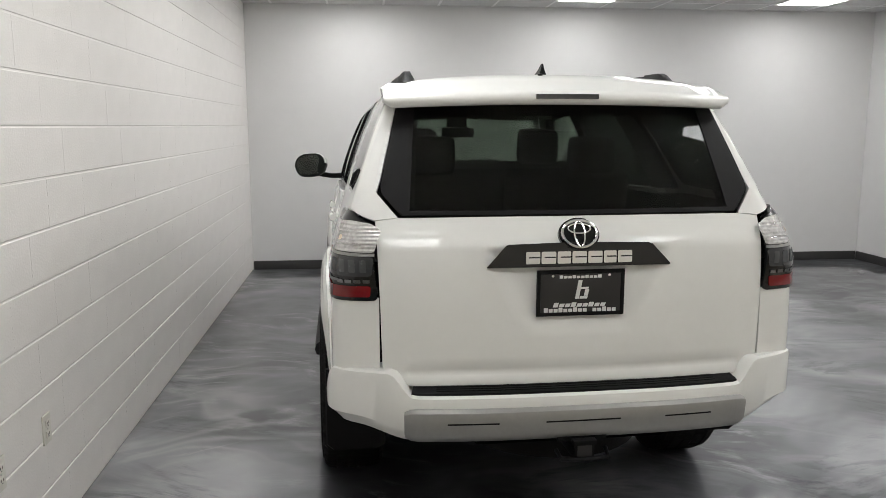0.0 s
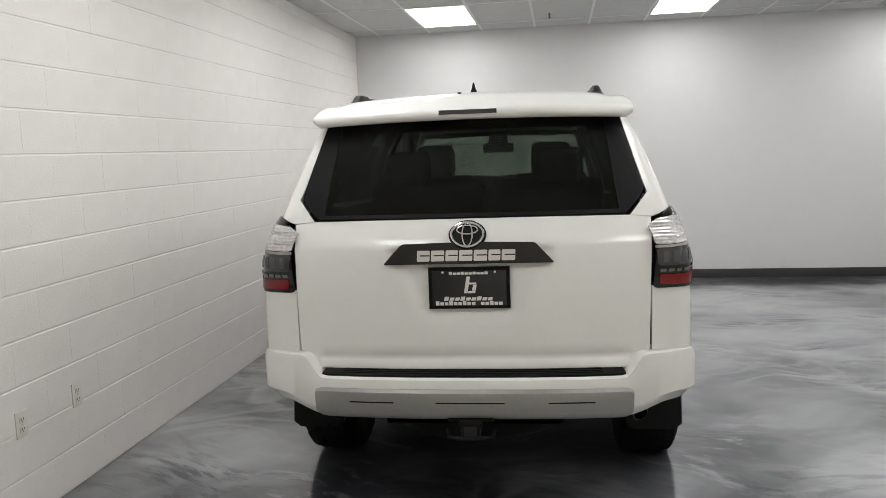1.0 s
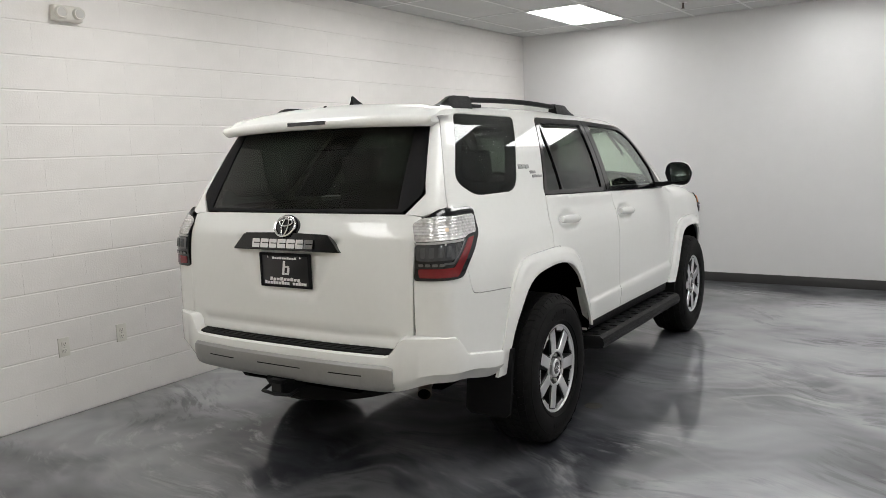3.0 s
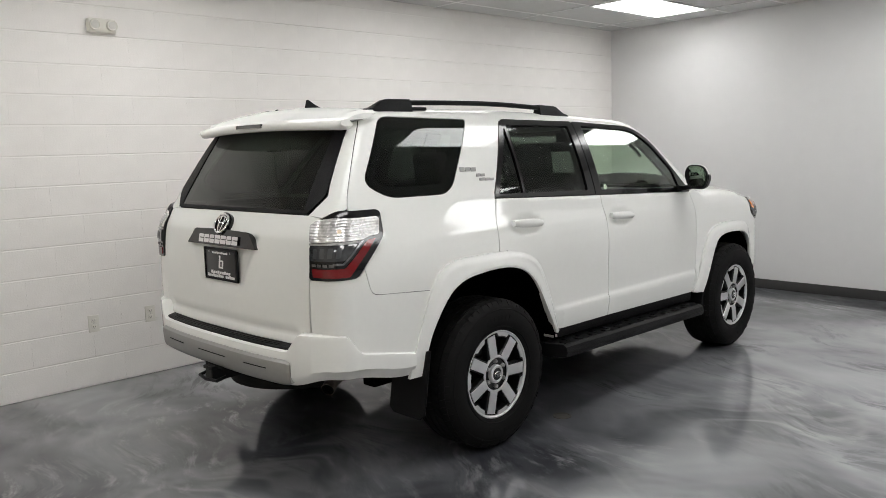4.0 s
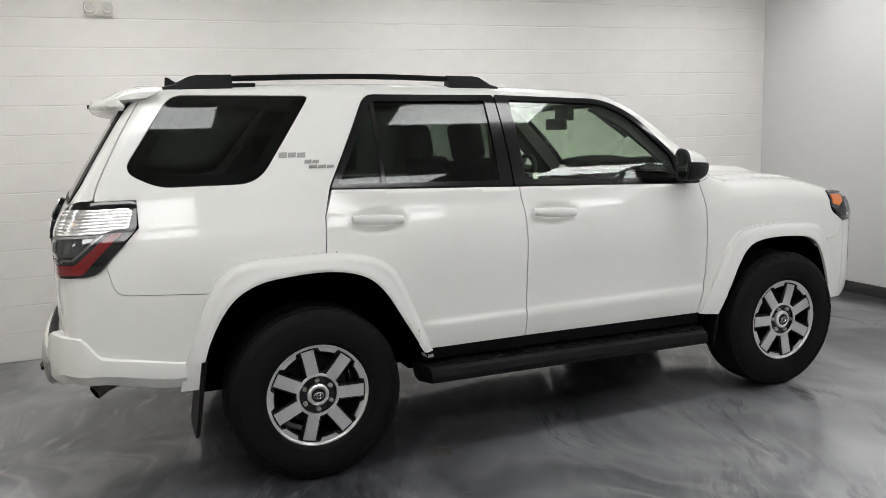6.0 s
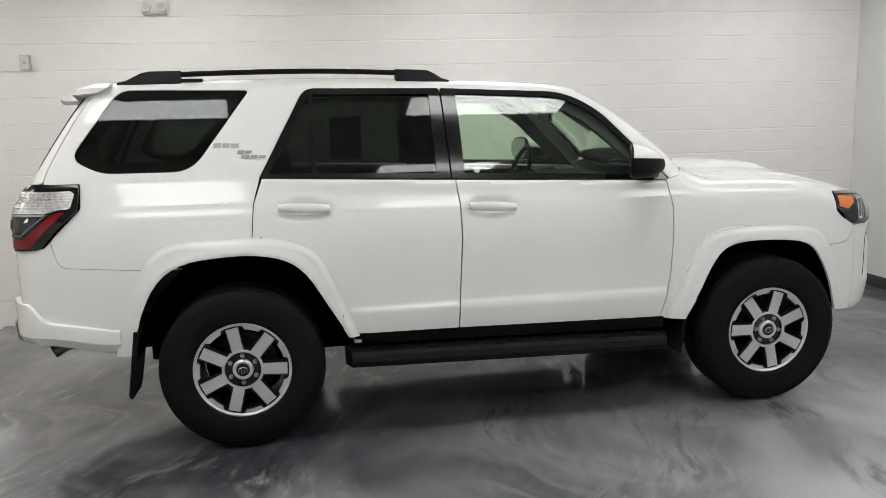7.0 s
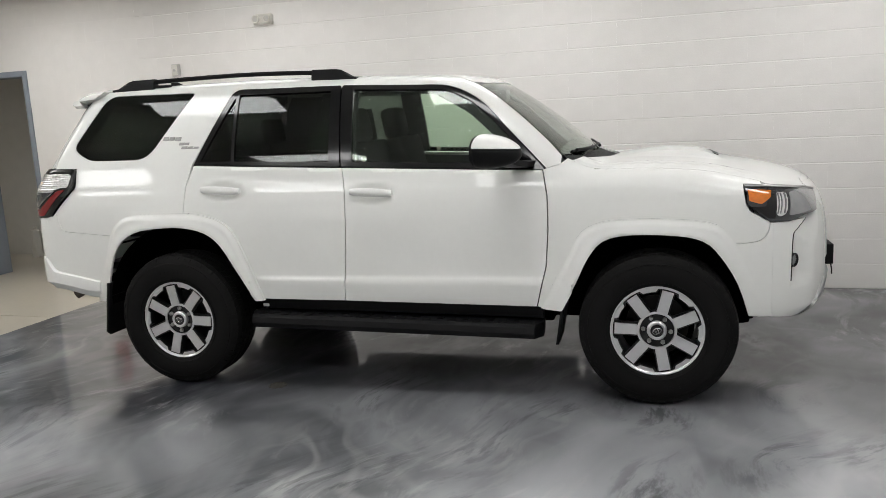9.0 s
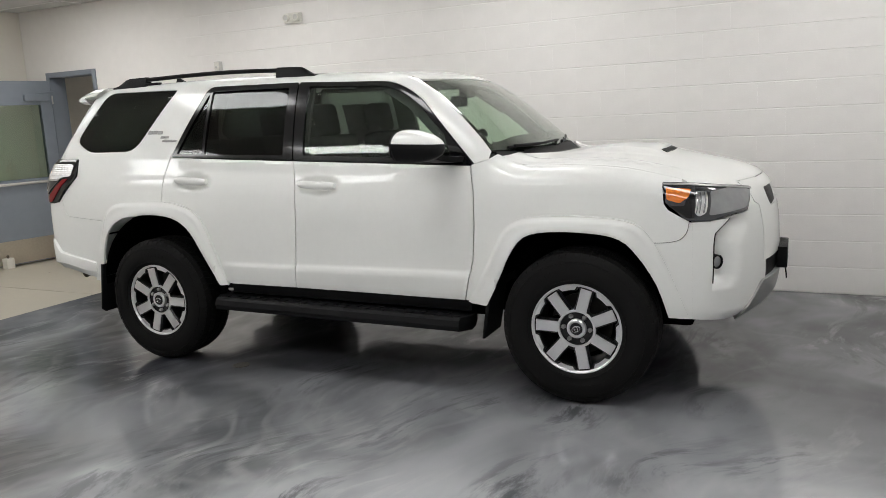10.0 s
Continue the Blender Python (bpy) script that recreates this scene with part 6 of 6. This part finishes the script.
skin("lamp_bezel", GLOSS, heads, [rounded(hd, 0.006)], "front_corner", lift=0.009, depth=0.006, step=0.025, sides=BOTH, label="gloss black lamp bezel")
hb = front_uv([("s", 3.350, 1.084), ("s", 3.352, 0.985), ("s", 3.372, 0.968), ("s", 3.402, 0.985), ("s", 3.398, 1.080)])
skin("reflector", CHROME, heads, [rounded(hb, 0.012)], "front_corner", lift=0.010, depth=0.006, step=0.02, sides=BOTH, label="bright reflector bowl")
for y, wide in ((3.358, 0.004), (3.371, 0.003), (3.388, 0.005)):
    hf = front_uv([("s", y, 1.078), ("s", y, 0.985), ("s", y + wide, 0.985), ("s", y + wide, 1.078)])
    skin("facet", HEADGLASS, heads, [hf], "front_corner", lift=0.013, depth=0.004, step=0.012, sides=BOTH, label="grey facet of the reflector")
he = front_uv([("s", 3.412, 1.078), ("s", 3.414, 0.972), ("f", 0.615, 0.988), ("f", 0.490, 1.058), ("f", 0.60, 1.085)])
skin("inner_lens", HEADGLASS, heads, [rounded(he, 0.012)], "front_corner", lift=0.009, depth=0.006, step=0.025, sides=BOTH, label="clear lens over a grey lamp housing")
hc = [(u, v - 0.005) for u, v in seen_from(HEAD_TOP, "front_corner")] + [(u, v - 0.013) for u, v in seen_from(HEAD_TOP[::-1], "front_corner")]
skin("chrome_strip", SILVER, heads, [hc], "front_corner", lift=0.0105, depth=0.004, step=0.03, sides=BOTH)
# bumper: side, corner and front
bump_side = [(y + 0.003, z - 0.0035) for y, z in FENDER_LINE[::-1]] + [(3.365, 0.935), (3.365, 0.46), (3.28, 0.462)] + [p for p in MID_F[::-1] if p[0] > 3.115 and p[1] < 0.83]
skin("front_bumper_side", PAINT, suv, [bump_side], "side", sides=BOTH, lift=-0.001)
edge_a = place_on([(3.345, z) for z in np.linspace(0.46, 0.94, 9)], "side")
EDGE_E = soft_line(seen_from([(0.80, 3.437, 0.60), (0.797, 3.437, 0.70), (0.792, 3.44, 0.86), (0.778, 3.458, 0.90), (0.735, 3.505, 0.952)], "front_corner"), 4)
foot = place_on([(0.70, 0.44)], "front")
edge_b = place_on([(0.440, z) for z in np.linspace(0.96, 0.43, 9)], "front")
top_c = place_on([(0.604, 0.970), (0.495, 1.046), (0.470, 1.0), (0.440, 0.985)], "front")
skin("front_bumper_corner", PAINT, suv, [seen_from(edge_a, "front_corner") + EDGE_E[::-1] + seen_from(foot, "front_corner")], "front_corner", step=0.025, depth=0.05, sides=BOTH, label="white front bumper corner")


def nose_relief(q, uv):
    d = distance_to(uv, EDGE_E)
    keep = smooth01((q[:, 2] - 0.60) / 0.08)
    return -0.055 * smooth01(1 - d / 0.17) * keep


face = dict(zip(BOTH, skin("front_bumper_face", PAINT, suv, [EDGE_E + seen_from(top_c, "front_corner") + seen_from(edge_b, "front_corner") + seen_from(foot, "front_corner")], "front_corner", relief=nose_relief, step=0.02, sides=BOTH, label="white front bumper face with a fog lamp hollow")))
# Dark strip laid over the edge as the shadow line of its crease.
skin("bumper_shade_line", TRIM, face, [[(u - 0.001, v) for u, v in EDGE_E if v > 0.63] + [(u + 0.0045, v) for u, v in EDGE_E[::-1] if v > 0.63]], "front_corner", lift=0.001, depth=0.02, step=0.02, sides=BOTH, label="dark strip standing in for the shaded crease beside the fog lamp hollow")
slot_in = [(u, v) for u, v in EDGE_E if 0.655 < v < 0.83]
slot_ = slot_in + [(u + (0.040 if FRAMES["front_corner"][0].x < 0 else -0.040) * math.sin(math.pi * min(max((v - 0.66) / 0.17, 0.1), 0.9)), v) for u, v in slot_in[::-1]]
skin("fog_bezel", TRIM, face, [slot_], "front_corner", relief=nose_relief, lift=0.004, depth=0.02, step=0.02, sides=BOTH, label="black fog lamp bezel")
for s in BOTH:
    at = Matrix.Translation((s * 0.762, 3.448, 0.742)) @ Matrix.Rotation(radians(90 - 38 * s), 4, "Z")
    bm = lathe([(-0.02, 0.034), (0.010, 0.035), (0.012, 0.031), (0.002, 0.027), (-0.02, 0.027)], 28, ring=True)
    bmesh.ops.transform(bm, matrix=at, verts=bm.verts)
    fog = part("fog_lamp", bm, TRIM, face[s], "round fog lamp in a black bezel")
    bm = lathe([(-0.02, 0.027), (0.004, 0.026), (0.008, 0.014), (0.0085, 0)], 28)
    bmesh.ops.transform(bm, matrix=at, verts=bm.verts)
    part("fog_lens", bm, HEADGLASS, fog, "clear fog lamp lens")
grille_top = rounded([(-0.30, 1.052), (0.30, 1.052), (0.312, 1.005), (0.28, 0.955), (-0.28, 0.955), (-0.312, 1.005)], 0.02)
skin("grille", TRIM, suv, [grille_top], "front", lift=-0.012, step=0.04, label="black front grille")
skin("grille_surround", PAINT, suv, [[(-0.505, 1.10), (0.505, 1.10), (0.505, 1.0), (0.462, 0.985), (0.462, 0.70), (-0.462, 0.70), (-0.462, 0.985), (-0.505, 1.0)], grille_top], "front", lift=0.003, step=0.04)
skin("nose_lip", PAINT, suv, [[(0.505, 1.104), (0.40, 1.119), (0, 1.126), (-0.40, 1.119), (-0.505, 1.104)]], "front", lift=0.002, step=0.04)
skin("lower_intake", TRIM, suv, [rounded([(-0.462, 0.694), (0.462, 0.694), (0.50, 0.60), (-0.50, 0.60)], 0.01)], "front", lift=-0.01, step=0.05)
skin("skid_plate", SILVER, suv, [rounded([(-0.50, 0.604), (0.50, 0.604), (0.62, 0.47), (0.52, 0.40), (-0.52, 0.40), (-0.62, 0.47)], 0.03)], "front", lift=0.012, depth=0.03, step=0.04, label="silver lower front skid plate")
bracket = part("plate_bracket", box(-0.16, 0.16, 3.70, 3.755, 0.60, 0.715, 0.006), TRIM, suv, "black front plate bracket")
part("strap", tube([(0.14, 3.745, 0.60), (0.142, 3.75, 0.57), (0.14, 3.752, 0.54)], 0.004, 6), TRIM, bracket)
# cowl and wipers
skin("cowl", TRIM, suv, [[(0.735, 2.345), (0.64, 2.382), (0.44, 2.454), (0.21, 2.540), (0, 2.570), (-0.21, 2.540), (-0.44, 2.454), (-0.64, 2.382), (-0.735, 2.345), (-0.72, 2.325), (-0.5, 2.40), (0, 2.455), (0.5, 2.40), (0.72, 2.325)]], "top", lift=-0.010, step=0.05, label="black cowl panel")
skin("screen_border", GLOSS, suv, [[(p[0] - 0.003, p[1]) for p in pillar_line[1:]] + [(0.5, 2.40), (0.0, 2.455), (-0.5, 2.40)] + [(-p[0] + 0.003, p[1]) for p in pillar_line[:0:-1]] + [(-0.42, 1.863), (-0.22, 1.886), (0, 1.894), (0.22, 1.886), (0.42, 1.863)],
     [(p[0] - 0.035, p[1] + 0.02) for p in pillar_line[1:-1]] + [(0.45, 2.325), (0.0, 2.375), (-0.45, 2.325)] + [(-p[0] + 0.035, p[1] + 0.02) for p in pillar_line[-2:0:-1]] + [(-0.4, 1.912), (0, 1.940), (0.4, 1.912)]], "top", lift=-0.012, depth=0.012, step=0.05, label="black border of the windscreen")


def wiper(x0, x1):
    pts, n_ = [], 10
    for k in range(n_ + 1):
        x = x0 + (x1 - x0) * k / n_
        y = 2.448 - 0.150 * (x / 0.73) ** 2 - 0.02 * (k / n_)
        q = place_on([(x, y)], "top")
        pts.append(Vector((q + normal_of(q) * 0.009)[0]))
    a = part("wiper", tube(pts, [0.010] * (n_ // 2) + [0.007] * (n_ - n_ // 2 + 1), 8), TRIM, suv, "black windscreen wiper")
    part("blade", tube([p + Vector((0.05, -0.022, -0.002)) for p in pts], 0.006, 6), TRIM, a)


wiper(0.55, -0.08)
wiper(-0.10, -0.47)
skin("scoop_vent", TRIM, hood, [rounded([(-0.185, 3.098), (0, 3.106), (0.185, 3.098), (0.195, 3.132), (0, 3.142), (-0.195, 3.132)], 0.006)], "top", relief=scoop, lift=0.003, depth=0.02, step=0.02, label="black opening of the hood scoop")

# ---- cabin ----
part("cabin_floor", box(-0.72, 0.72, 0.60, 2.26, 0.60, 0.66, 0.01), CABIN, suv)
part("cargo_floor", box(-0.47, 0.47, -0.84, 0.598, 0.62, 0.67, 0.01), CABIN, suv)
part("firewall", box(-0.72, 0.72, 2.28, 2.33, 0.56, 1.18, 0.01), CABIN, suv)
skin("cabin_side", CABIN, suv, [[(-0.72, 1.02), (0.50, 1.02), (0.64, 0.62), (2.12, 0.62), (2.20, 1.0), (2.20, 1.215), (1.10, 1.262), (0.15, 1.30), (-0.25, 1.335), (-0.62, 1.34), (-0.76, 1.30)]], "side", lift=-0.055, depth=0.01, step=0.12, sides=BOTH, back=True, label="dark inner door and side trim")
skin("headliner", LINER, suv, [[(0.53, -0.55), (0.53, 1.62), (0, 1.72), (-0.53, 1.62), (-0.53, -0.55)]], "top", lift=-0.03, depth=0.01, step=0.12, back=True, label="pale grey roof lining")
skin("centre_pillar_trim", CABIN, suv, [[(0.99, 1.30), (1.15, 1.295), (1.14, 1.735), (1.0, 1.74)]], "side", lift=-0.035, depth=0.02, step=0.08, sides=BOTH, back=True)
skin("rear_pillar_trim", CABIN, suv, [[(-0.13, 1.345), (0.15, 1.33), (0.385, 1.735), (0.13, 1.745)]], "side", lift=-0.03, depth=0.02, step=0.08, sides=BOTH, back=True)
skin("screen_pillar_trim", CABIN, suv, [[(1.72, 1.70), (1.89, 1.615), (2.26, 1.245), (2.15, 1.245), (1.80, 1.565), (1.62, 1.67)]], "side", lift=-0.03, depth=0.02, step=0.06, sides=BOTH, back=True)


def cushion(x0, x1, y0, y1, z0, z1, lean=0.0, bevel=0.04):
    bm = box(x0, x1, y0, y1, z0, z1, bevel, 3)
    if lean:
        bmesh.ops.transform(bm, matrix=Matrix.Translation((0, y0, z0)) @ Matrix.Rotation(radians(lean), 4, "X") @ Matrix.Translation((0, -y0, -z0)), verts=bm.verts)
    return bm


def front_seat(x):
    t = part("front_seat", cushion(x - 0.25, x + 0.25, 1.16, 1.68, 0.78, 0.93), CLOTH, suv, "black cloth front seat with headrest")
    part("backrest", cushion(x - 0.235, x + 0.235, 1.10, 1.24, 0.90, 1.40, 12), CLOTH, t)
    part("headrest", cushion(x - 0.125, x + 0.125, 0.975, 1.10, 1.385, 1.600, 10, 0.055), CLOTH, t)
    for d in (-0.06, 0.06):
        part("post", tube([(x + d, 1.02, 1.36), (x + d, 1.01, 1.45)], 0.007, 8), CHROME, t)
    part("seat_base", box(x - 0.2, x + 0.2, 1.2, 1.62, 0.655, 0.79, 0.02), CABIN, t)


for x in (-0.37, 0.37):
    front_seat(x)
bench = part("rear_bench", cushion(-0.47, 0.47, 0.28, 0.80, 0.80, 0.95), CLOTH, suv, "black cloth rear bench seat")
for x0, x1 in ((-0.62, -0.02), (0.0, 0.62)):
    part("backrest", cushion(x0, x1, 0.18, 0.32, 1.0, 1.40, 12), CLOTH, bench)
for x in (-0.395, 0.395):
    part("headrest", cushion(x - 0.115, x + 0.115, 0.03, 0.12, 1.39, 1.57, 8), CLOTH, bench)
part("bench_base", box(-0.46, 0.46, 0.3, 0.76, 0.655, 0.81, 0.02), CABIN, bench)
part("cargo_cover", box(-0.47, 0.47, -0.62, 0.05, 0.84, 0.88, 0.01), CABIN, suv)
dash = part("dashboard", loft([[(x, y, z) for y, z in ((2.30, 0.75), (2.02, 0.75), (1.86, 0.92), (1.84, 1.08), (1.90, 1.175), (2.05, 1.205 - 0.02 * abs(x)), (2.22, 1.215), (2.30, 1.20))] for x in (-0.72, -0.5, -0.2, 0.2, 0.5, 0.72)]), CABIN, suv, "dark dashboard", angle=40)
part("instrument_hood", loft([[(x, y, z) for y, z in ((2.02, 1.19), (1.86, 1.16), (1.84, 1.235 - 2.2 * (x + 0.37) ** 2), (1.98, 1.245 - 1.8 * (x + 0.37) ** 2))] for x in np.linspace(-0.53, -0.21, 7)]), CABIN, dash, angle=40)
part("centre_screen", box(-0.13, 0.13, 1.82, 1.84, 1.02, 1.17, 0.008), GLOSS, dash)
for x in (-0.60, -0.18, 0.18, 0.60):
    part("air_vent", box(x - 0.045, x + 0.045, 1.835, 1.86, 1.08, 1.16, 0.006), GLOSS, dash)
part("console", box(-0.12, 0.12, 1.0, 1.95, 0.66, 0.93, 0.03), CABIN, suv, "centre console")
sw = [Vector((-0.37 + 0.185 * math.cos(a), 1.745 + 0.065 * math.sin(a), 1.215 + 0.165 * math.sin(a))) for a in [2 * math.pi * k / 32 for k in range(33)]]
wheel_ = part("steering_wheel", tube(sw, 0.016, 10), CABIN, suv, "black steering wheel")
part("steering_hub", box(-0.44, -0.30, 1.74, 1.785, 1.165, 1.265, 0.015), CABIN, wheel_)
for a, b in (((-0.44, 1.755, 1.215), (-0.55, 1.75, 1.22)), ((-0.30, 1.755, 1.215), (-0.19, 1.75, 1.22)), ((-0.37, 1.745, 1.175), (-0.37, 1.685, 1.055))):
    part("steering_spoke", tube([a, b], 0.014, 8), CABIN, wheel_)
part("steering_column", tube([(-0.37, 1.775, 1.205), (-0.37, 1.95, 1.13)], 0.035, 12), CABIN, wheel_)
part("inner_mirror", box(-0.115, 0.115, 1.80, 1.825, 1.545, 1.615, 0.012), TRIM, suv, "black interior mirror")
part("camera_pod", box(-0.07, 0.07, 1.84, 1.90, 1.60, 1.685, 0.015), TRIM, suv)
for s in BOTH:
    part("grab_handle", tube([(s * 0.60, 1.66, 1.66), (s * 0.625, 1.73, 1.60), (s * 0.64, 1.83, 1.53), (s * 0.64, 1.87, 1.50)], 0.011, 8), CABIN, suv)
    part("sun_visor", box(*sorted((s * 0.14, s * 0.52)), 1.50, 1.66, 1.735, 1.75, 0.006), LINER, suv)


# ---- stickers and flare clips ----
for ob in skin("window_sticker", TRIM, rear_doors[-1], [rounded([(0.52, 1.33), (0.735, 1.33), (0.735, 1.62), (0.52, 1.62)], 0.004)], "side", lift=-0.014, depth=0.0015, step=0.06, sides=(-1,), back=True, label="dark paper sheet taped inside the window"):
    pass
for s in BOTH:
    c = [(1.21 + 0.017 * math.cos(a), (1.325 if s > 0 else 1.297) + 0.017 * math.sin(a)) for a in [2 * math.pi * k / 20 for k in range(20)]]
    skin("round_sticker", IVORY, front_doors[s], [c], "side", lift=-0.0115, depth=0.0008, step=0.03, sides=(s,), back=True, label="small round pale sticker")
    for y in (-0.03, 0.125):
        q = place_on([(y, 1.037)], "side")[0]
        bm = lathe([(0, 0.005), (0.006, 0.004), (0.007, 0)], 8)
        bmesh.ops.transform(bm, matrix=Matrix.Translation((s * (q[0] + 0.012), y, 1.04)) @ Matrix.Rotation(radians(0 if s > 0 else 180), 4, "Z"), verts=bm.verts)
        part("flare_clip", bm, TRIM, suv)



# ---- blocks of the left wall ----
def block_mesh(long_, high):
    bm = box(-0.03, 0.0, 0, long_, 0, high)
    top = [e for e in bm.edges if all(abs(v.co.x) < 1e-6 for v in e.verts) and abs(e.verts[0].co.z - e.verts[1].co.z) < 1e-6]
    bmesh.ops.bevel(bm, geom=top, offset=0.004, segments=2, affect="EDGES", profile=0.5)
    me = bpy.data.meshes.new("block")
    bm.to_mesh(me)
    bm.free()
    me.materials.append(WALL)
    return me


def lay_blocks(wall):
    shapes, rest, rng = {}, bmesh.new(), random.Random(4)
    courses = int(HIGH / COURSE) + 1
    gap = 0.005
    for c in range(courses):
        z0, z1 = c * COURSE, min((c + 1) * COURSE, HIGH - 0.002)
        if z1 - z0 < 0.03:
            continue
        y = AHEAD - 0.004 - (LONG / 2 if c % 2 else 0)
        spans = [(y, AHEAD - 0.004)] if c % 2 else []
        while y > BACK + 0.05:
            spans.append((max(y - LONG, BACK + 0.004), y))
            y -= LONG
        for a, b in spans:
            pieces = [(a, b, z0, z1)]
            if z0 < DOOR_H + 0.055 and a < DOOR_B + 0.055 and b > DOOR_A - 0.055:
                pieces = []
                low = max(z0, DOOR_H + 0.056)
                if a < DOOR_A - 0.10:
                    pieces.append((a, DOOR_A - 0.056, z0, z1))
                if b > DOOR_B + 0.10:
                    pieces.append((DOOR_B + 0.056, b, z0, z1))
                if z1 - low > 0.03:
                    pieces.append((max(a, DOOR_A - 0.055), min(b, DOOR_B + 0.055), low, z1))
            for pa, pb, pz, pt in pieces:
                lift = rng.uniform(-0.0001, 0.0001)
                if pa > -2.3 and c < 14:
                    key = (round(pb - pa, 3), round(pt - pz, 3))
                    if key not in shapes:
                        shapes[key] = block_mesh(pb - pa - 0.0003, pt - pz - gap)
                    ob = new("block", shapes[key])
                    ob.parent = wall
                    ob.location = (LEFT + lift, pa + 0.00015, pz + gap / 2)
                else:
                    box(LEFT - 0.03, LEFT + lift, pa + 0.00015, pb - 0.00015, pz + gap / 2, pt - gap / 2, bm=rest)
    ob = link("block_field", rest, WALL, wall, "", False)
    tagged(ob, kind="stuff")


lay_blocks(WALL_LEFT)
